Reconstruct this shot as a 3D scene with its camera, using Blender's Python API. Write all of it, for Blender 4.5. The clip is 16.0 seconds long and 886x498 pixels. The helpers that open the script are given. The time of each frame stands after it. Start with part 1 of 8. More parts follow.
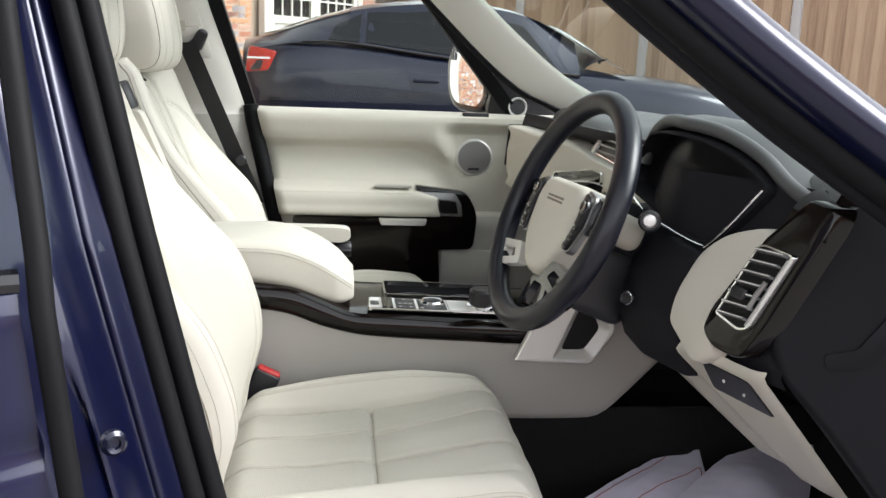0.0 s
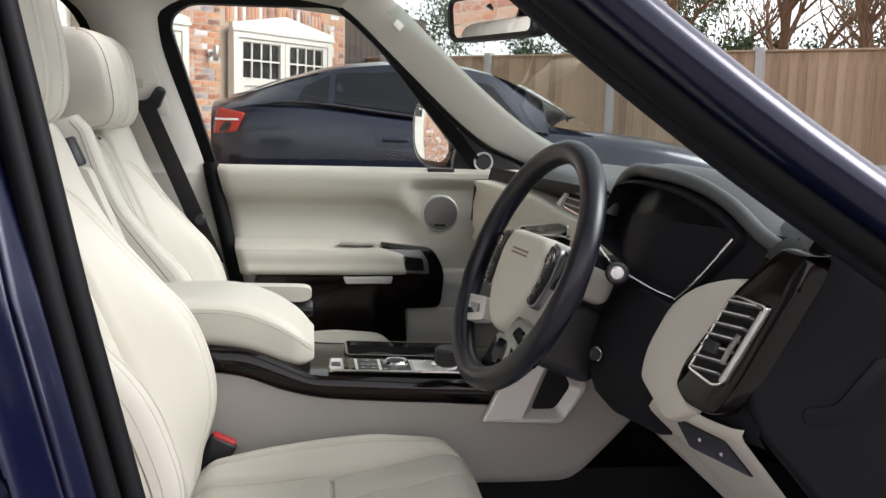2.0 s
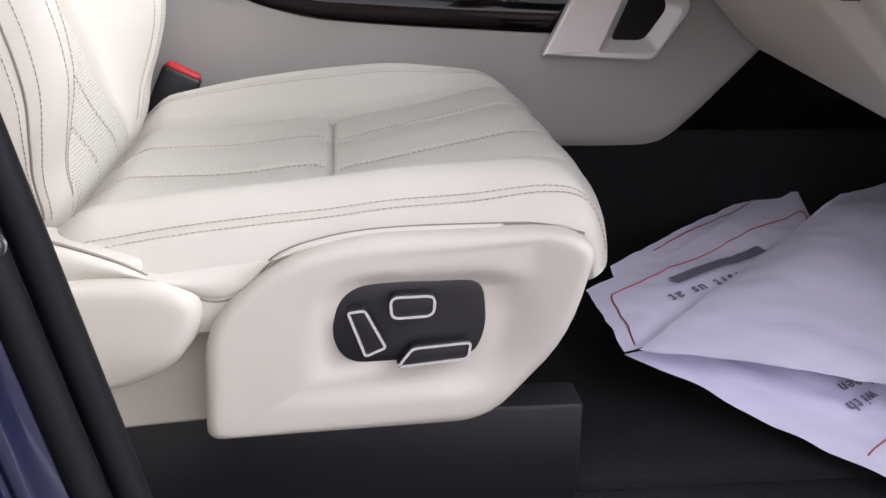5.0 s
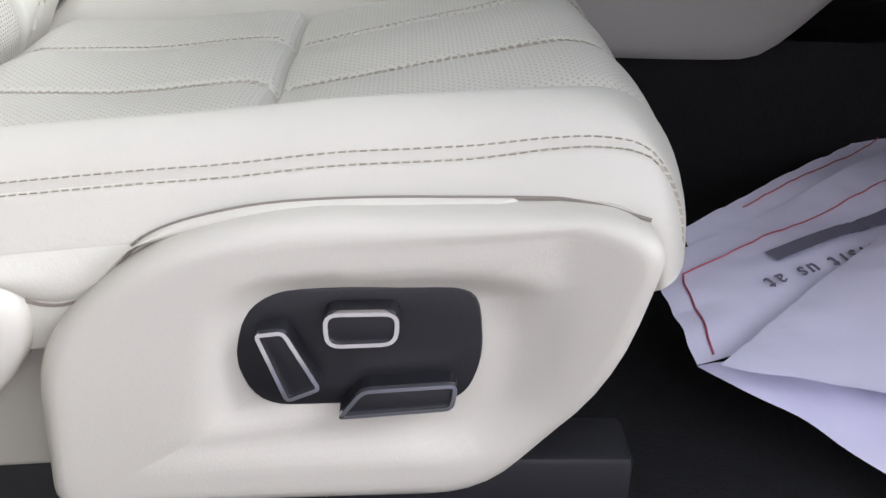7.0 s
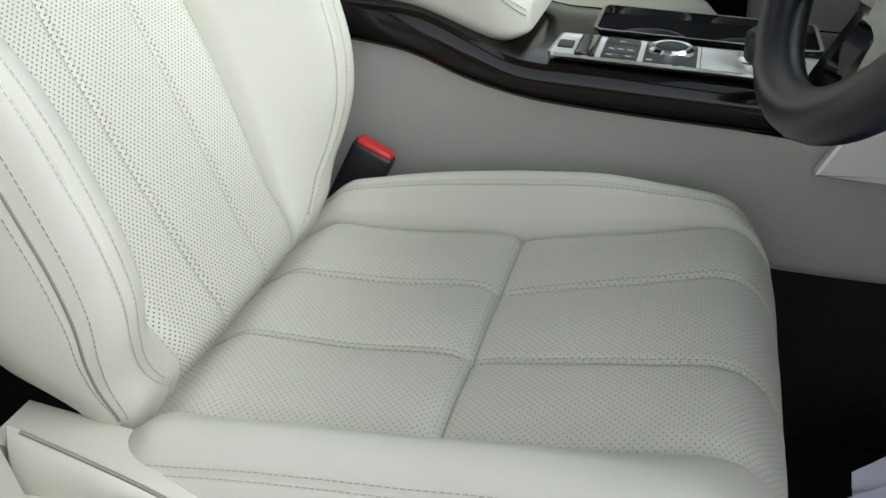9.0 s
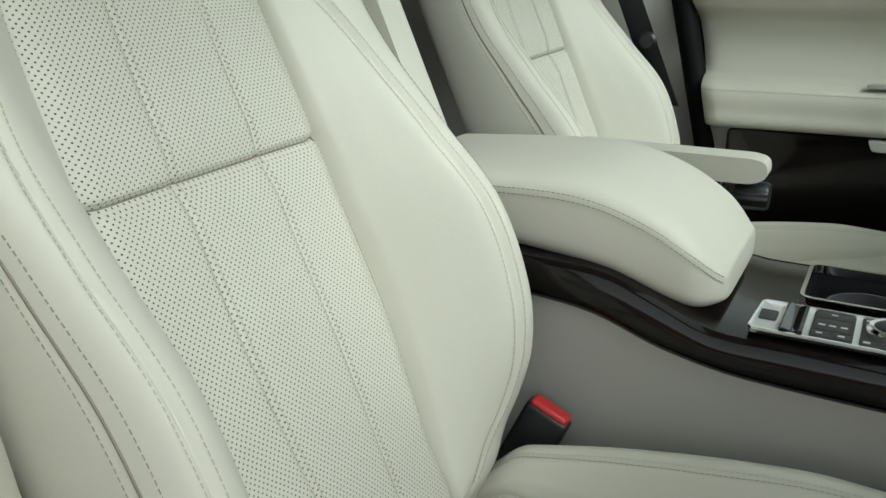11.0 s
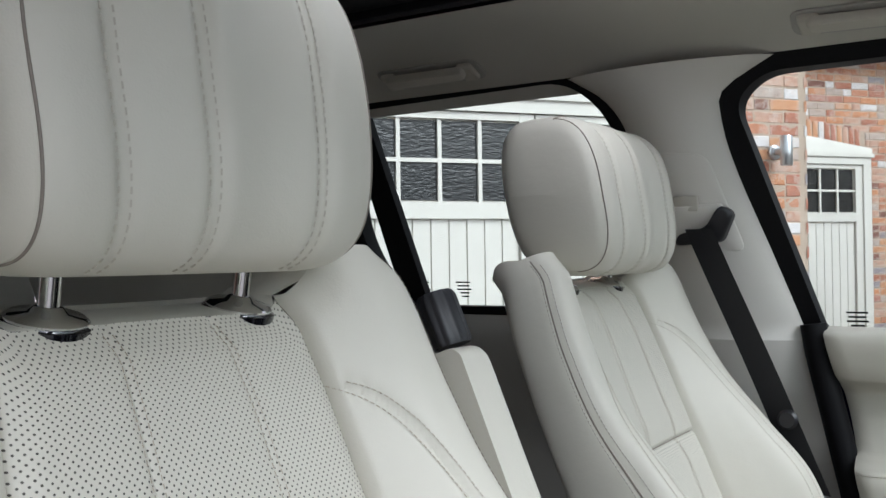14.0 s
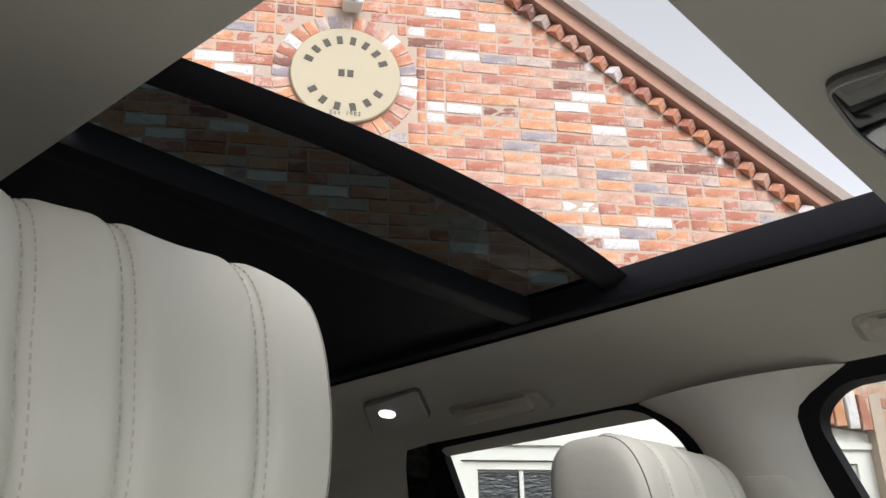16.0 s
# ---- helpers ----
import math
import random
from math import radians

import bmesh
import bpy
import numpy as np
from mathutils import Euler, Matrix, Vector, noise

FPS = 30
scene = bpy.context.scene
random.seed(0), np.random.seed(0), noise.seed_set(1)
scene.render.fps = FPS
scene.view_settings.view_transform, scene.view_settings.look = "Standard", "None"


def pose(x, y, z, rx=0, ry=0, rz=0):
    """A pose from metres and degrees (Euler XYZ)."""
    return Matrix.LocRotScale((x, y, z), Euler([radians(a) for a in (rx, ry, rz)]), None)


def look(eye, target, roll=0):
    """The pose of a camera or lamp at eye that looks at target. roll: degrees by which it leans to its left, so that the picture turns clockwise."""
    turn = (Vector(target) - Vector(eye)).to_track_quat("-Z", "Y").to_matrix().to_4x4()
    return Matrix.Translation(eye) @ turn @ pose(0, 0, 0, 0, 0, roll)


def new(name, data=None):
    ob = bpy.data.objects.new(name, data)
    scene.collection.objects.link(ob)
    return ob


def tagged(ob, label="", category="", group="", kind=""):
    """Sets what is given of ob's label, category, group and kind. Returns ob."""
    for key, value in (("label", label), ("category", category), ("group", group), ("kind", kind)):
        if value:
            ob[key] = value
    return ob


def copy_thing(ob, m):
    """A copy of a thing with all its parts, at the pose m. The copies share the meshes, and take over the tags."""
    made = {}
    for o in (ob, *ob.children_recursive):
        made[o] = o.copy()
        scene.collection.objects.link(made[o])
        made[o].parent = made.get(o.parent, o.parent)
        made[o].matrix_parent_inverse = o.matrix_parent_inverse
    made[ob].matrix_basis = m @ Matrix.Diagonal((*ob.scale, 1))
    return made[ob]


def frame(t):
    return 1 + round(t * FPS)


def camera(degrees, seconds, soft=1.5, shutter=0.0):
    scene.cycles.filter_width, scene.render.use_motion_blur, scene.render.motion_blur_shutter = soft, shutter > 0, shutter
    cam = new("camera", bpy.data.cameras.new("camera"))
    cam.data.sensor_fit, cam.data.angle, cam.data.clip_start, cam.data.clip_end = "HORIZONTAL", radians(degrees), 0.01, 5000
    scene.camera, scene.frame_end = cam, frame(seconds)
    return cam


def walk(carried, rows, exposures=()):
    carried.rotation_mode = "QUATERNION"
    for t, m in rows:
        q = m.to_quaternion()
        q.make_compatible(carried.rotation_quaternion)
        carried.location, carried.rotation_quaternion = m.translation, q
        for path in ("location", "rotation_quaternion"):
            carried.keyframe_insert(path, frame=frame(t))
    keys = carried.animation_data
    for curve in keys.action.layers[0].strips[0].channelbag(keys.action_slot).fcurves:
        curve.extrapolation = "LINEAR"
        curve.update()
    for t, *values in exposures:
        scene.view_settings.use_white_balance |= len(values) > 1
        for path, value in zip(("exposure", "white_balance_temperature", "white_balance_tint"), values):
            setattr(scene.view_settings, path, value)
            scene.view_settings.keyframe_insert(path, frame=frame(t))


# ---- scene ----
EXPOSURES = [(0.0, 0.65, 6250, 11), (0.5, 0.25, 6350, 13), (1.5, 0.15, 6350, 14), (2.5, 0.43, 6350, 16), (3.5, 0.63, 6200, 20), (5.0, 0.63, 6050, 20), (7.5, 0.68, 5850, 13), (8.2, 0.47, 5850, 9), (10.5, -0.1, 6050, 0), (11.5, -0.34, 6150, -3), (12.5, -0.54, 6050, -1), (13.0, -0.4, 6000, 2), (13.5, -0.3, 5850, 10), (14.2, -0.2, 5850, 12), (15.0, -0.25, 5900, 16), (16.0, -0.11, 6200, 13)]
# camera and its walk: seconds, eye, target, lean
cam = camera(50.7, 16.0)
PATH = [
    (0, (0.013, -1.74, 1.445), (0.244, 0.204, 1.038), 2.2),
    (0.5, (0.038, -1.718, 1.461), (0.302, 0.234, 1.115), 1.9),
    (1, (0.036, -1.702, 1.477), (0.319, 0.253, 1.168), 1.7),
    (1.5, (0.026, -1.699, 1.475), (0.317, 0.259, 1.19), 1.7),
    (2, (0.038, -1.688, 1.431), (0.324, 0.272, 1.15), 1.5),
    (2.5, (0.044, -1.669, 1.376), (0.324, 0.284, 1.048), 1.4),
    (3, (0.044, -1.666, 1.341), (0.314, 0.273, 0.93), 1.4),
    (3.5, (0.052, -1.671, 1.312), (0.308, 0.245, 0.798), 1.2),
    (4, (0.052, -1.651, 1.271), (0.289, 0.245, 0.679), 1.1),
    (4.5, (0.045, -1.495, 1.195), (0.271, 0.379, 0.532), 1.3),
    (5, (0.088, -1.302, 1.089), (0.3, 0.558, 0.384), 1.1),
    (5.2, (0.112, -1.22, 1.034), (0.329, 0.629, 0.304), 1.5),
    (7.3, (0.167, -1.022, 1.028), (0.205, 0.744, 0.091), 1.9),
    (7.5, (0.173, -1.039, 1.086), (0.173, 0.716, 0.126), 1.9),
    (8, (0.195, -1.073, 1.188), (0.048, 0.664, 0.207), 1.4),
    (8.2, (0.216, -1.069, 1.218), (-0.003, 0.661, 0.239), 1.2),
    (10.3, (0.212, -0.938, 1.298), (-0.523, 0.723, 0.46), -1.0),
    (10.5, (0.199, -0.935, 1.305), (-0.57, 0.739, 0.526), -0.6),
    (11, (0.181, -0.935, 1.331), (-0.673, 0.761, 0.703), -0.8),
    (11.5, (0.157, -0.925, 1.364), (-0.778, 0.783, 0.909), -0.7),
    (12, (0.144, -0.933, 1.389), (-0.839, 0.784, 1.096), -0.9),
    (12.5, (0.131, -0.931, 1.422), (-0.892, 0.781, 1.280), -0.9),
    (13, (0.119, -0.908, 1.417), (-0.919, 0.801, 1.369), -0.9),
    (13.5, (0.087, -0.852, 1.406), (-0.963, 0.85, 1.392), -0.9),
    (14, (0.090, -0.791, 1.409), (-0.983, 0.897, 1.431), -0.8),
    (14.5, (0.148, -0.720, 1.391), (-1.023, 0.886, 1.619), -0.9),
    (15, (0.161, -0.735, 1.396), (-1.065, 0.768, 1.883), -1.1),
    (15.5, (0.177, -0.714, 1.381), (-1.041, 0.711, 2.075), -1.1),
    (16, (0.176, -0.692, 1.363), (-1.034, 0.702, 2.135), -1.4),
]
walk(cam, [(t, look(eye, target, roll)) for t, eye, target, roll in PATH], EXPOSURES)

# ---- light ----
world = bpy.data.worlds.new("sky")
scene.world = world
world.use_nodes = True
wn = world.node_tree.nodes
sky = wn.new("ShaderNodeTexSky")
sky.sky_type = 'NISHITA'
sky.sun_disc = False
SUN_FROM = Vector((0.76, -0.20, 0.63)).normalized()
sky.sun_elevation = math.asin(SUN_FROM.z)
sky.sun_rotation = math.atan2(SUN_FROM.x, SUN_FROM.y)
sky.dust_density = 1.5
sky.air_density = 1.0
hsv = wn.new("ShaderNodeHueSaturation")
hsv.inputs["Saturation"].default_value = 0.04
hsv.inputs["Value"].default_value = 1.95
world.node_tree.links.new(sky.outputs[0], hsv.inputs["Color"])
world.node_tree.links.new(hsv.outputs[0], wn["Background"].inputs["Color"])
wn["Background"].inputs["Strength"].default_value = 0.15
sun_data = bpy.data.lights.new("sun", 'SUN')
sun_data.energy = 2.8
sun_data.angle = radians(32)
sun_data.color = (1.0, 0.97, 0.93)
sun = new("sun", sun_data)
sun.matrix_world = look(SUN_FROM * 30, (0, 0, 0))

# ---- materials ----


class Nodes:
    """A material under construction: node and link helpers."""

    def __init__(self, name):
        self.mat = bpy.data.materials.new(name)
        self.mat.use_nodes = True
        self.tree = self.mat.node_tree
        self.bsdf = self.tree.nodes["Principled BSDF"]

    def add(self, kind, **inputs):
        n = self.tree.nodes.new(kind)
        for k, v in inputs.items():
            n.inputs[k].default_value = v
        return n

    def link(self, a, b):
        self.tree.links.new(a, b)

    def put(self, **values):
        names = dict(color="Base Color", rough="Roughness", metal="Metallic", coat="Coat Weight", coat_rough="Coat Roughness",
                     ior="IOR", spec="Specular IOR Level", trans="Transmission Weight", sheen="Sheen Weight", emit="Emission Strength", emit_color="Emission Color")
        for k, v in values.items():
            self.bsdf.inputs[names[k]].default_value = (*v, 1) if isinstance(v, tuple) else v
        return self

    def math(self, op, a, b=None, c=None):
        n = self.tree.nodes.new("ShaderNodeMath")
        n.operation = op
        for i, v in enumerate((a, b, c)):
            if v is None:
                continue
            if isinstance(v, (int, float)):
                n.inputs[i].default_value = v
            else:
                self.link(v, n.inputs[i])
        return n.outputs[0]

    def noise(self, scale, detail=4.0, rough=0.55, vector=None, stretch=None):
        n = self.add("ShaderNodeTexNoise", Scale=scale, Detail=detail, Roughness=rough)
        co = vector or self.coord()
        if stretch:
            m = self.add("ShaderNodeMapping")
            m.inputs["Scale"].default_value = stretch
            self.link(co, m.inputs["Vector"])
            co = m.outputs[0]
        self.link(co, n.inputs["Vector"])
        return n.outputs["Fac"]

    def coord(self, which="Object"):
        return self.tree.nodes.new("ShaderNodeTexCoord").outputs[which]

    def ramp(self, fac, stops, constant=False):
        r = self.tree.nodes.new("ShaderNodeValToRGB")
        if constant:
            r.color_ramp.interpolation = 'CONSTANT'
        e = r.color_ramp.elements
        while len(e) < len(stops):
            e.new(0.5)
        for el, (p, c) in zip(e, stops):
            el.position, el.color = p, (*c, 1)
        self.link(fac, r.inputs[0])
        return r.outputs[0]

    def mix(self, fac, a, b, mode='MIX'):
        n = self.tree.nodes.new("ShaderNodeMix")
        n.data_type, n.blend_type = 'RGBA', mode
        for i, v in ((0, fac), (6, a), (7, b)):
            if isinstance(v, (int, float)):
                n.inputs[i].default_value = v
            elif isinstance(v, tuple):
                n.inputs[i].default_value = (*v, 1)
            else:
                self.link(v, n.inputs[i])
        return n.outputs[2]

    def color(self, socket):
        self.link(socket, self.bsdf.inputs["Base Color"])

    def roughness(self, fac, lo, hi):
        m = self.add("ShaderNodeMapRange")
        self.link(fac, m.inputs[0])
        m.inputs[3].default_value, m.inputs[4].default_value = lo, hi
        self.link(m.outputs[0], self.bsdf.inputs["Roughness"])

    def bump(self, height, strength=0.3, distance=0.001, before=None):
        b = self.add("ShaderNodeBump", Strength=strength, Distance=distance)
        self.link(height, b.inputs["Height"])
        if before is not None:
            self.link(before.outputs[0], b.inputs["Normal"])
        self.link(b.outputs[0], self.bsdf.inputs["Normal"])
        return b


def surface(name, color, rough, vary=0.08, grain=400.0, bump=0.15, depth=0.0006, patch=6.0, **more):
    """A plain material with two scales of variation and fine relief."""
    n = Nodes(name).put(rough=rough, **more)
    big, fine = n.noise(patch, 3), n.noise(grain, 2)
    dark = tuple(c * (1 - vary) for c in color)
    light = tuple(min(1, c * (1 + vary * 0.6)) for c in color)
    c = n.mix(n.math('MULTIPLY_ADD', fine, 0.35, n.math('MULTIPLY', big, 0.65)), dark, light)
    n.color(c)
    n.roughness(big, rough * 0.85, min(1, rough * 1.15))
    if bump:
        n.bump(fine, bump, depth)
    return n.mat


def leather(name, color, perforated=False, hole_color=(0.055, 0.05, 0.042)):
    n = Nodes(name).put(rough=0.5, sheen=0.05, spec=0.4)
    big, crease = n.noise(5, 4, 0.6), n.noise(26, 5, 0.6)
    grain = n.add("ShaderNodeTexVoronoi", Scale=700.0)
    n.link(n.coord(), grain.inputs["Vector"])
    shade = n.mix(big, tuple(c * 0.94 for c in color), color)
    shade = n.mix(n.math('MULTIPLY', crease, 0.12), shade, tuple(c * 0.8 for c in color))
    b0 = n.add("ShaderNodeBump", Strength=0.22, Distance=0.004)
    n.link(crease, b0.inputs["Height"])
    b1 = n.add("ShaderNodeBump", Strength=0.12, Distance=0.0005)
    n.link(grain.outputs["Distance"], b1.inputs["Height"])
    n.link(b0.outputs[0], b1.inputs["Normal"])
    last = b1
    n.roughness(big, 0.42, 0.56)
    if perforated:
        # staggered rows of round holes, 5.6 mm apart, on UVs laid out in metres
        uv = n.tree.nodes.new("ShaderNodeSeparateXYZ")
        n.link(n.coord("UV"), uv.inputs[0])
        pitch = 0.0056
        v = n.math('DIVIDE', uv.outputs[1], pitch * 0.52)
        row = n.math('FLOOR', v)
        odd = n.math('MULTIPLY', n.math('MODULO', n.math('ABSOLUTE', row), 2.0), 0.5)
        u = n.math('ADD', n.math('DIVIDE', uv.outputs[0], pitch), odd)
        du = n.math('MULTIPLY', n.math('SUBTRACT', n.math('FRACT', u), 0.5), pitch)
        dv = n.math('MULTIPLY', n.math('SUBTRACT', n.math('FRACT', v), 0.5), pitch * 0.52)
        d = n.math('SQRT', n.math('ADD', n.math('MULTIPLY', du, du), n.math('MULTIPLY', dv, dv)))
        hole = n.add("ShaderNodeMapRange")
        n.link(d, hole.inputs[0])
        hole.inputs[1].default_value, hole.inputs[2].default_value = 0.00052, 0.00092
        hole.inputs[3].default_value, hole.inputs[4].default_value = 0.0, 1.0
        shade = n.mix(hole.outputs[0], hole_color, shade)
        b2 = n.add("ShaderNodeBump", Strength=0.5, Distance=0.0006)
        n.link(hole.outputs[0], b2.inputs["Height"])
        n.link(last.outputs[0], b2.inputs["Normal"])
        last = b2
    n.color(shade)
    n.link(last.outputs[0], n.bsdf.inputs["Normal"])
    return n.mat


CREAM = (0.577, 0.554, 0.480)
LEATHER = leather("cream_leather", CREAM)
PERFORATED = leather("perforated_leather", CREAM, True)
PERFORATED_FINE = leather("finely_perforated_leather", CREAM, True, (0.36, 0.34, 0.30))
CREAM_PLASTIC = surface("cream_plastic", (0.53, 0.503, 0.435), 0.5, 0.05, 900, 0.25, 0.0004)
SILL_PLASTIC = surface("pale_grey_plastic", (0.40, 0.385, 0.355), 0.55, 0.05, 900, 0.25, 0.0004)
HEADLINING = surface("woven_headlining", (0.54, 0.52, 0.465), 0.95, 0.06, 1200, 0.4, 0.0006, sheen=0.2)
THREAD = surface("thread", (0.40, 0.36, 0.29), 0.8, 0.1, 2000, 0.2)
SOFT_THREAD = surface("cream_thread", (0.47, 0.44, 0.37), 0.8, 0.1, 2000, 0.2)
# dark thread, also used to draw shade lines in creases and gaps
THREAD_AND_SHADE = surface("taupe_thread_and_shade", (0.22, 0.19, 0.16), 0.8, 0.1, 2000, 0.2)
BLACK_PLASTIC = surface("black_plastic", (0.012, 0.012, 0.0145), 0.42, 0.15, 900, 0.3, 0.0004)
BLACK_GLOSS = surface("gloss_black", (0.006, 0.006, 0.008), 0.08, 0.1, 300, 0.0, coat=0.6, coat_rough=0.03)
SOFT_BLACK = surface("soft_dark_vinyl", (0.011, 0.011, 0.014), 0.6, 0.12, 700, 0.4, 0.0006, spec=0.15)
DASH_PAD = surface("charcoal_leather", (0.075, 0.078, 0.080), 0.5, 0.1, 500, 0.4, 0.0007)
RUBBER = surface("rubber", (0.006, 0.006, 0.007), 0.6, 0.2, 300, 0.3, 0.0008, spec=0.15)
GREY_RUBBER = surface("grey_rubber", (0.07, 0.068, 0.07), 0.6, 0.2, 200, 0.3, 0.0008)
CARPET = surface("black_carpet", (0.008, 0.008, 0.009), 1.0, 0.4, 500, 0.9, 0.003, 20)
BELT = surface("belt_webbing", (0.012, 0.012, 0.014), 0.75, 0.2, 900, 0.5, 0.0006)
CHROME = surface("chrome", (0.82, 0.82, 0.83), 0.1, 0.04, 200, 0.0, metal=1.0)
SATIN = surface("satin_metal", (0.72, 0.71, 0.69), 0.34, 0.05, 1500, 0.05, metal=0.45)
RED_PLASTIC = surface("red_plastic", (0.45, 0.02, 0.02), 0.4, 0.1, 600, 0.1)
STEEL = surface("bare_steel", (0.55, 0.56, 0.58), 0.28, 0.15, 120, 0.1, metal=1.0)
SCREEN = surface("dark_screen", (0.004, 0.004, 0.005), 0.3, 0.1, 300, 0.0, spec=0.2)
MIRROR = surface("mirror", (0.85, 0.86, 0.87), 0.015, 0.01, 50, 0.0, metal=1.0)


def wood():
    n = Nodes("dark_lacquered_wood").put(rough=0.12, spec=0.3, coat=0.22, coat_rough=0.03)
    g = n.noise(14, 6, 0.65, stretch=(1.0, 9.0, 9.0))
    f = n.noise(120, 3, 0.6, stretch=(1.0, 14.0, 14.0))
    n.color(n.ramp(n.math('ADD', n.math('MULTIPLY', g, 0.7), n.math('MULTIPLY', f, 0.3)),
                   [(0.25, (0.002, 0.0015, 0.0015)), (0.55, (0.005, 0.0032, 0.003)), (0.8, (0.015, 0.0085, 0.006))]))
    return n.mat


WOOD = wood()


def car_paint(name, color, flake, coat=0.7):
    n = Nodes(name).put(rough=0.3, metal=0.35, coat=coat, coat_rough=0.03)
    v = n.add("ShaderNodeTexVoronoi", Scale=2200.0)
    n.link(n.coord(), v.inputs["Vector"])
    big = n.noise(3, 3)
    c = n.mix(n.math('MULTIPLY', v.outputs["Distance"], 0.7), color, flake)
    n.color(n.mix(n.math('MULTIPLY', big, 0.25), c, tuple(k * 0.7 for k in color)))
    return n.mat


NAVY = car_paint("navy_paint", (0.0014, 0.0024, 0.020), (0.004, 0.008, 0.062))
# darker copy of the navy: puts the pillars' shade and dark reflections into colour
NAVY_SHADED = car_paint("shaded_navy_paint", (0.0010, 0.0016, 0.013), (0.002, 0.005, 0.046), 0.45)
BLACK_PAINT = car_paint("blue_black_paint", (0.0034, 0.0054, 0.021), (0.0042, 0.0066, 0.026), 0.6)


def pane(name, tint, gloss_ior=1.45, graze=0.85):
    """Thin glass: light goes straight through, tinted, with a Fresnel gloss."""
    n = Nodes(name)
    out = n.tree.nodes["Material Output"]
    clear = n.add("ShaderNodeBsdfTransparent")
    clear.inputs[0].default_value = (*tint, 1)
    gloss = n.add("ShaderNodeBsdfGlossy", Roughness=0.01)
    facing = n.add("ShaderNodeLayerWeight", Blend=0.5).outputs["Facing"]
    f0 = ((gloss_ior - 1) / (gloss_ior + 1)) ** 2
    mx = n.add("ShaderNodeMixShader")
    n.link(n.math('MULTIPLY_ADD', n.math('POWER', facing, 5.0), graze * (1 - f0), f0), mx.inputs[0])
    n.link(clear.outputs[0], mx.inputs[1])
    n.link(gloss.outputs[0], mx.inputs[2])
    n.link(mx.outputs[0], out.inputs[0])
    n.tree.nodes.remove(n.bsdf)
    return n.mat


GLASS = pane("clear_glass", (0.90, 0.93, 0.91))
SCREEN_GLASS = pane("green_tinted_glass", (0.80, 0.88, 0.84))
ROOF_GLASS = pane("dark_roof_glass", (0.02, 0.027, 0.027), 1.15, 0.15)
CAR_GLASS = pane("smoked_glass", (0.10, 0.11, 0.12), 1.6)


# ---- mesh helpers ----
def thing(name, label, category, at=(0, 0, 0), group="", kind=""):
    ob = new(name)
    ob.empty_display_size = 0.05
    ob.matrix_basis = Matrix.Translation(at)
    return tagged(ob, label, category, group, kind)


def mesh_of(bm, smooth=True, angle=38):
    me = bpy.data.meshes.new("m")
    bmesh.ops.recalc_face_normals(bm, faces=bm.faces[:])
    lim = radians(angle)
    for f in bm.faces:
        f.smooth = smooth
    for e in bm.edges:
        if len(e.link_faces) == 2 and e.calc_face_angle(0.0) > lim:
            e.smooth = False
    bm.to_mesh(me)
    bm.free()
    return me


def part(name, bm, material, parent, label="", smooth=True, angle=38):
    """Links a bmesh as one mesh object under a thing or a part. Its coordinates are those of the world."""
    me = mesh_of(bm, smooth, angle)
    me.materials.append(material)
    ob = new(name, me)
    if parent is not None:
        root = parent
        off = Vector(root.matrix_basis.translation)
        while root.parent is not None:
            root = root.parent
            off += root.matrix_basis.translation
        me.transform(Matrix.Translation(-off))
        ob.parent = parent
    if label:
        ob["label"] = label
    return ob


def whole(name, bm, material, label, category, group="", kind="", smooth=True, angle=38):
    """A thing of one mesh."""
    return tagged(part(name, bm, material, None, "", smooth, angle), label, category, group, kind)


def grid(fn, us, vs, uv=None):
    """A sheet of quads through fn(u, v). uv(u, v) gives texture coordinates in metres."""
    bm = bmesh.new()
    rows = [[bm.verts.new(fn(u, v)) for v in vs] for u in us]
    lay = bm.loops.layers.uv.new("uv") if uv else None
    for i in range(len(us) - 1):
        for j in range(len(vs) - 1):
            f = bm.faces.new((rows[i][j], rows[i + 1][j], rows[i + 1][j + 1], rows[i][j + 1]))
            if lay:
                for lp, (a, b) in zip(f.loops, ((i, j), (i + 1, j), (i + 1, j + 1), (i, j + 1))):
                    lp[lay].uv = uv(us[a], vs[b])
    return bm


def steps(a, b, n):
    return [a + (b - a) * i / n for i in range(n + 1)]


def curve(points, n):
    """n + 1 points along a Catmull-Rom curve through the given ones (tuples of any length)."""
    p = [Vector(q) for q in points]
    p = [p[0] * 2 - p[1]] + p + [p[-1] * 2 - p[-2]]
    out = []
    for k in range(n + 1):
        s = k / n * (len(p) - 3)
        i = min(int(s), len(p) - 4)
        t = s - i
        a, b, c, d = p[i:i + 4]
        out.append(0.5 * ((2 * b) + (c - a) * t + (2 * a - 5 * b + 4 * c - d) * t * t + (3 * b - a - 3 * c + d) * t ** 3))
    return out


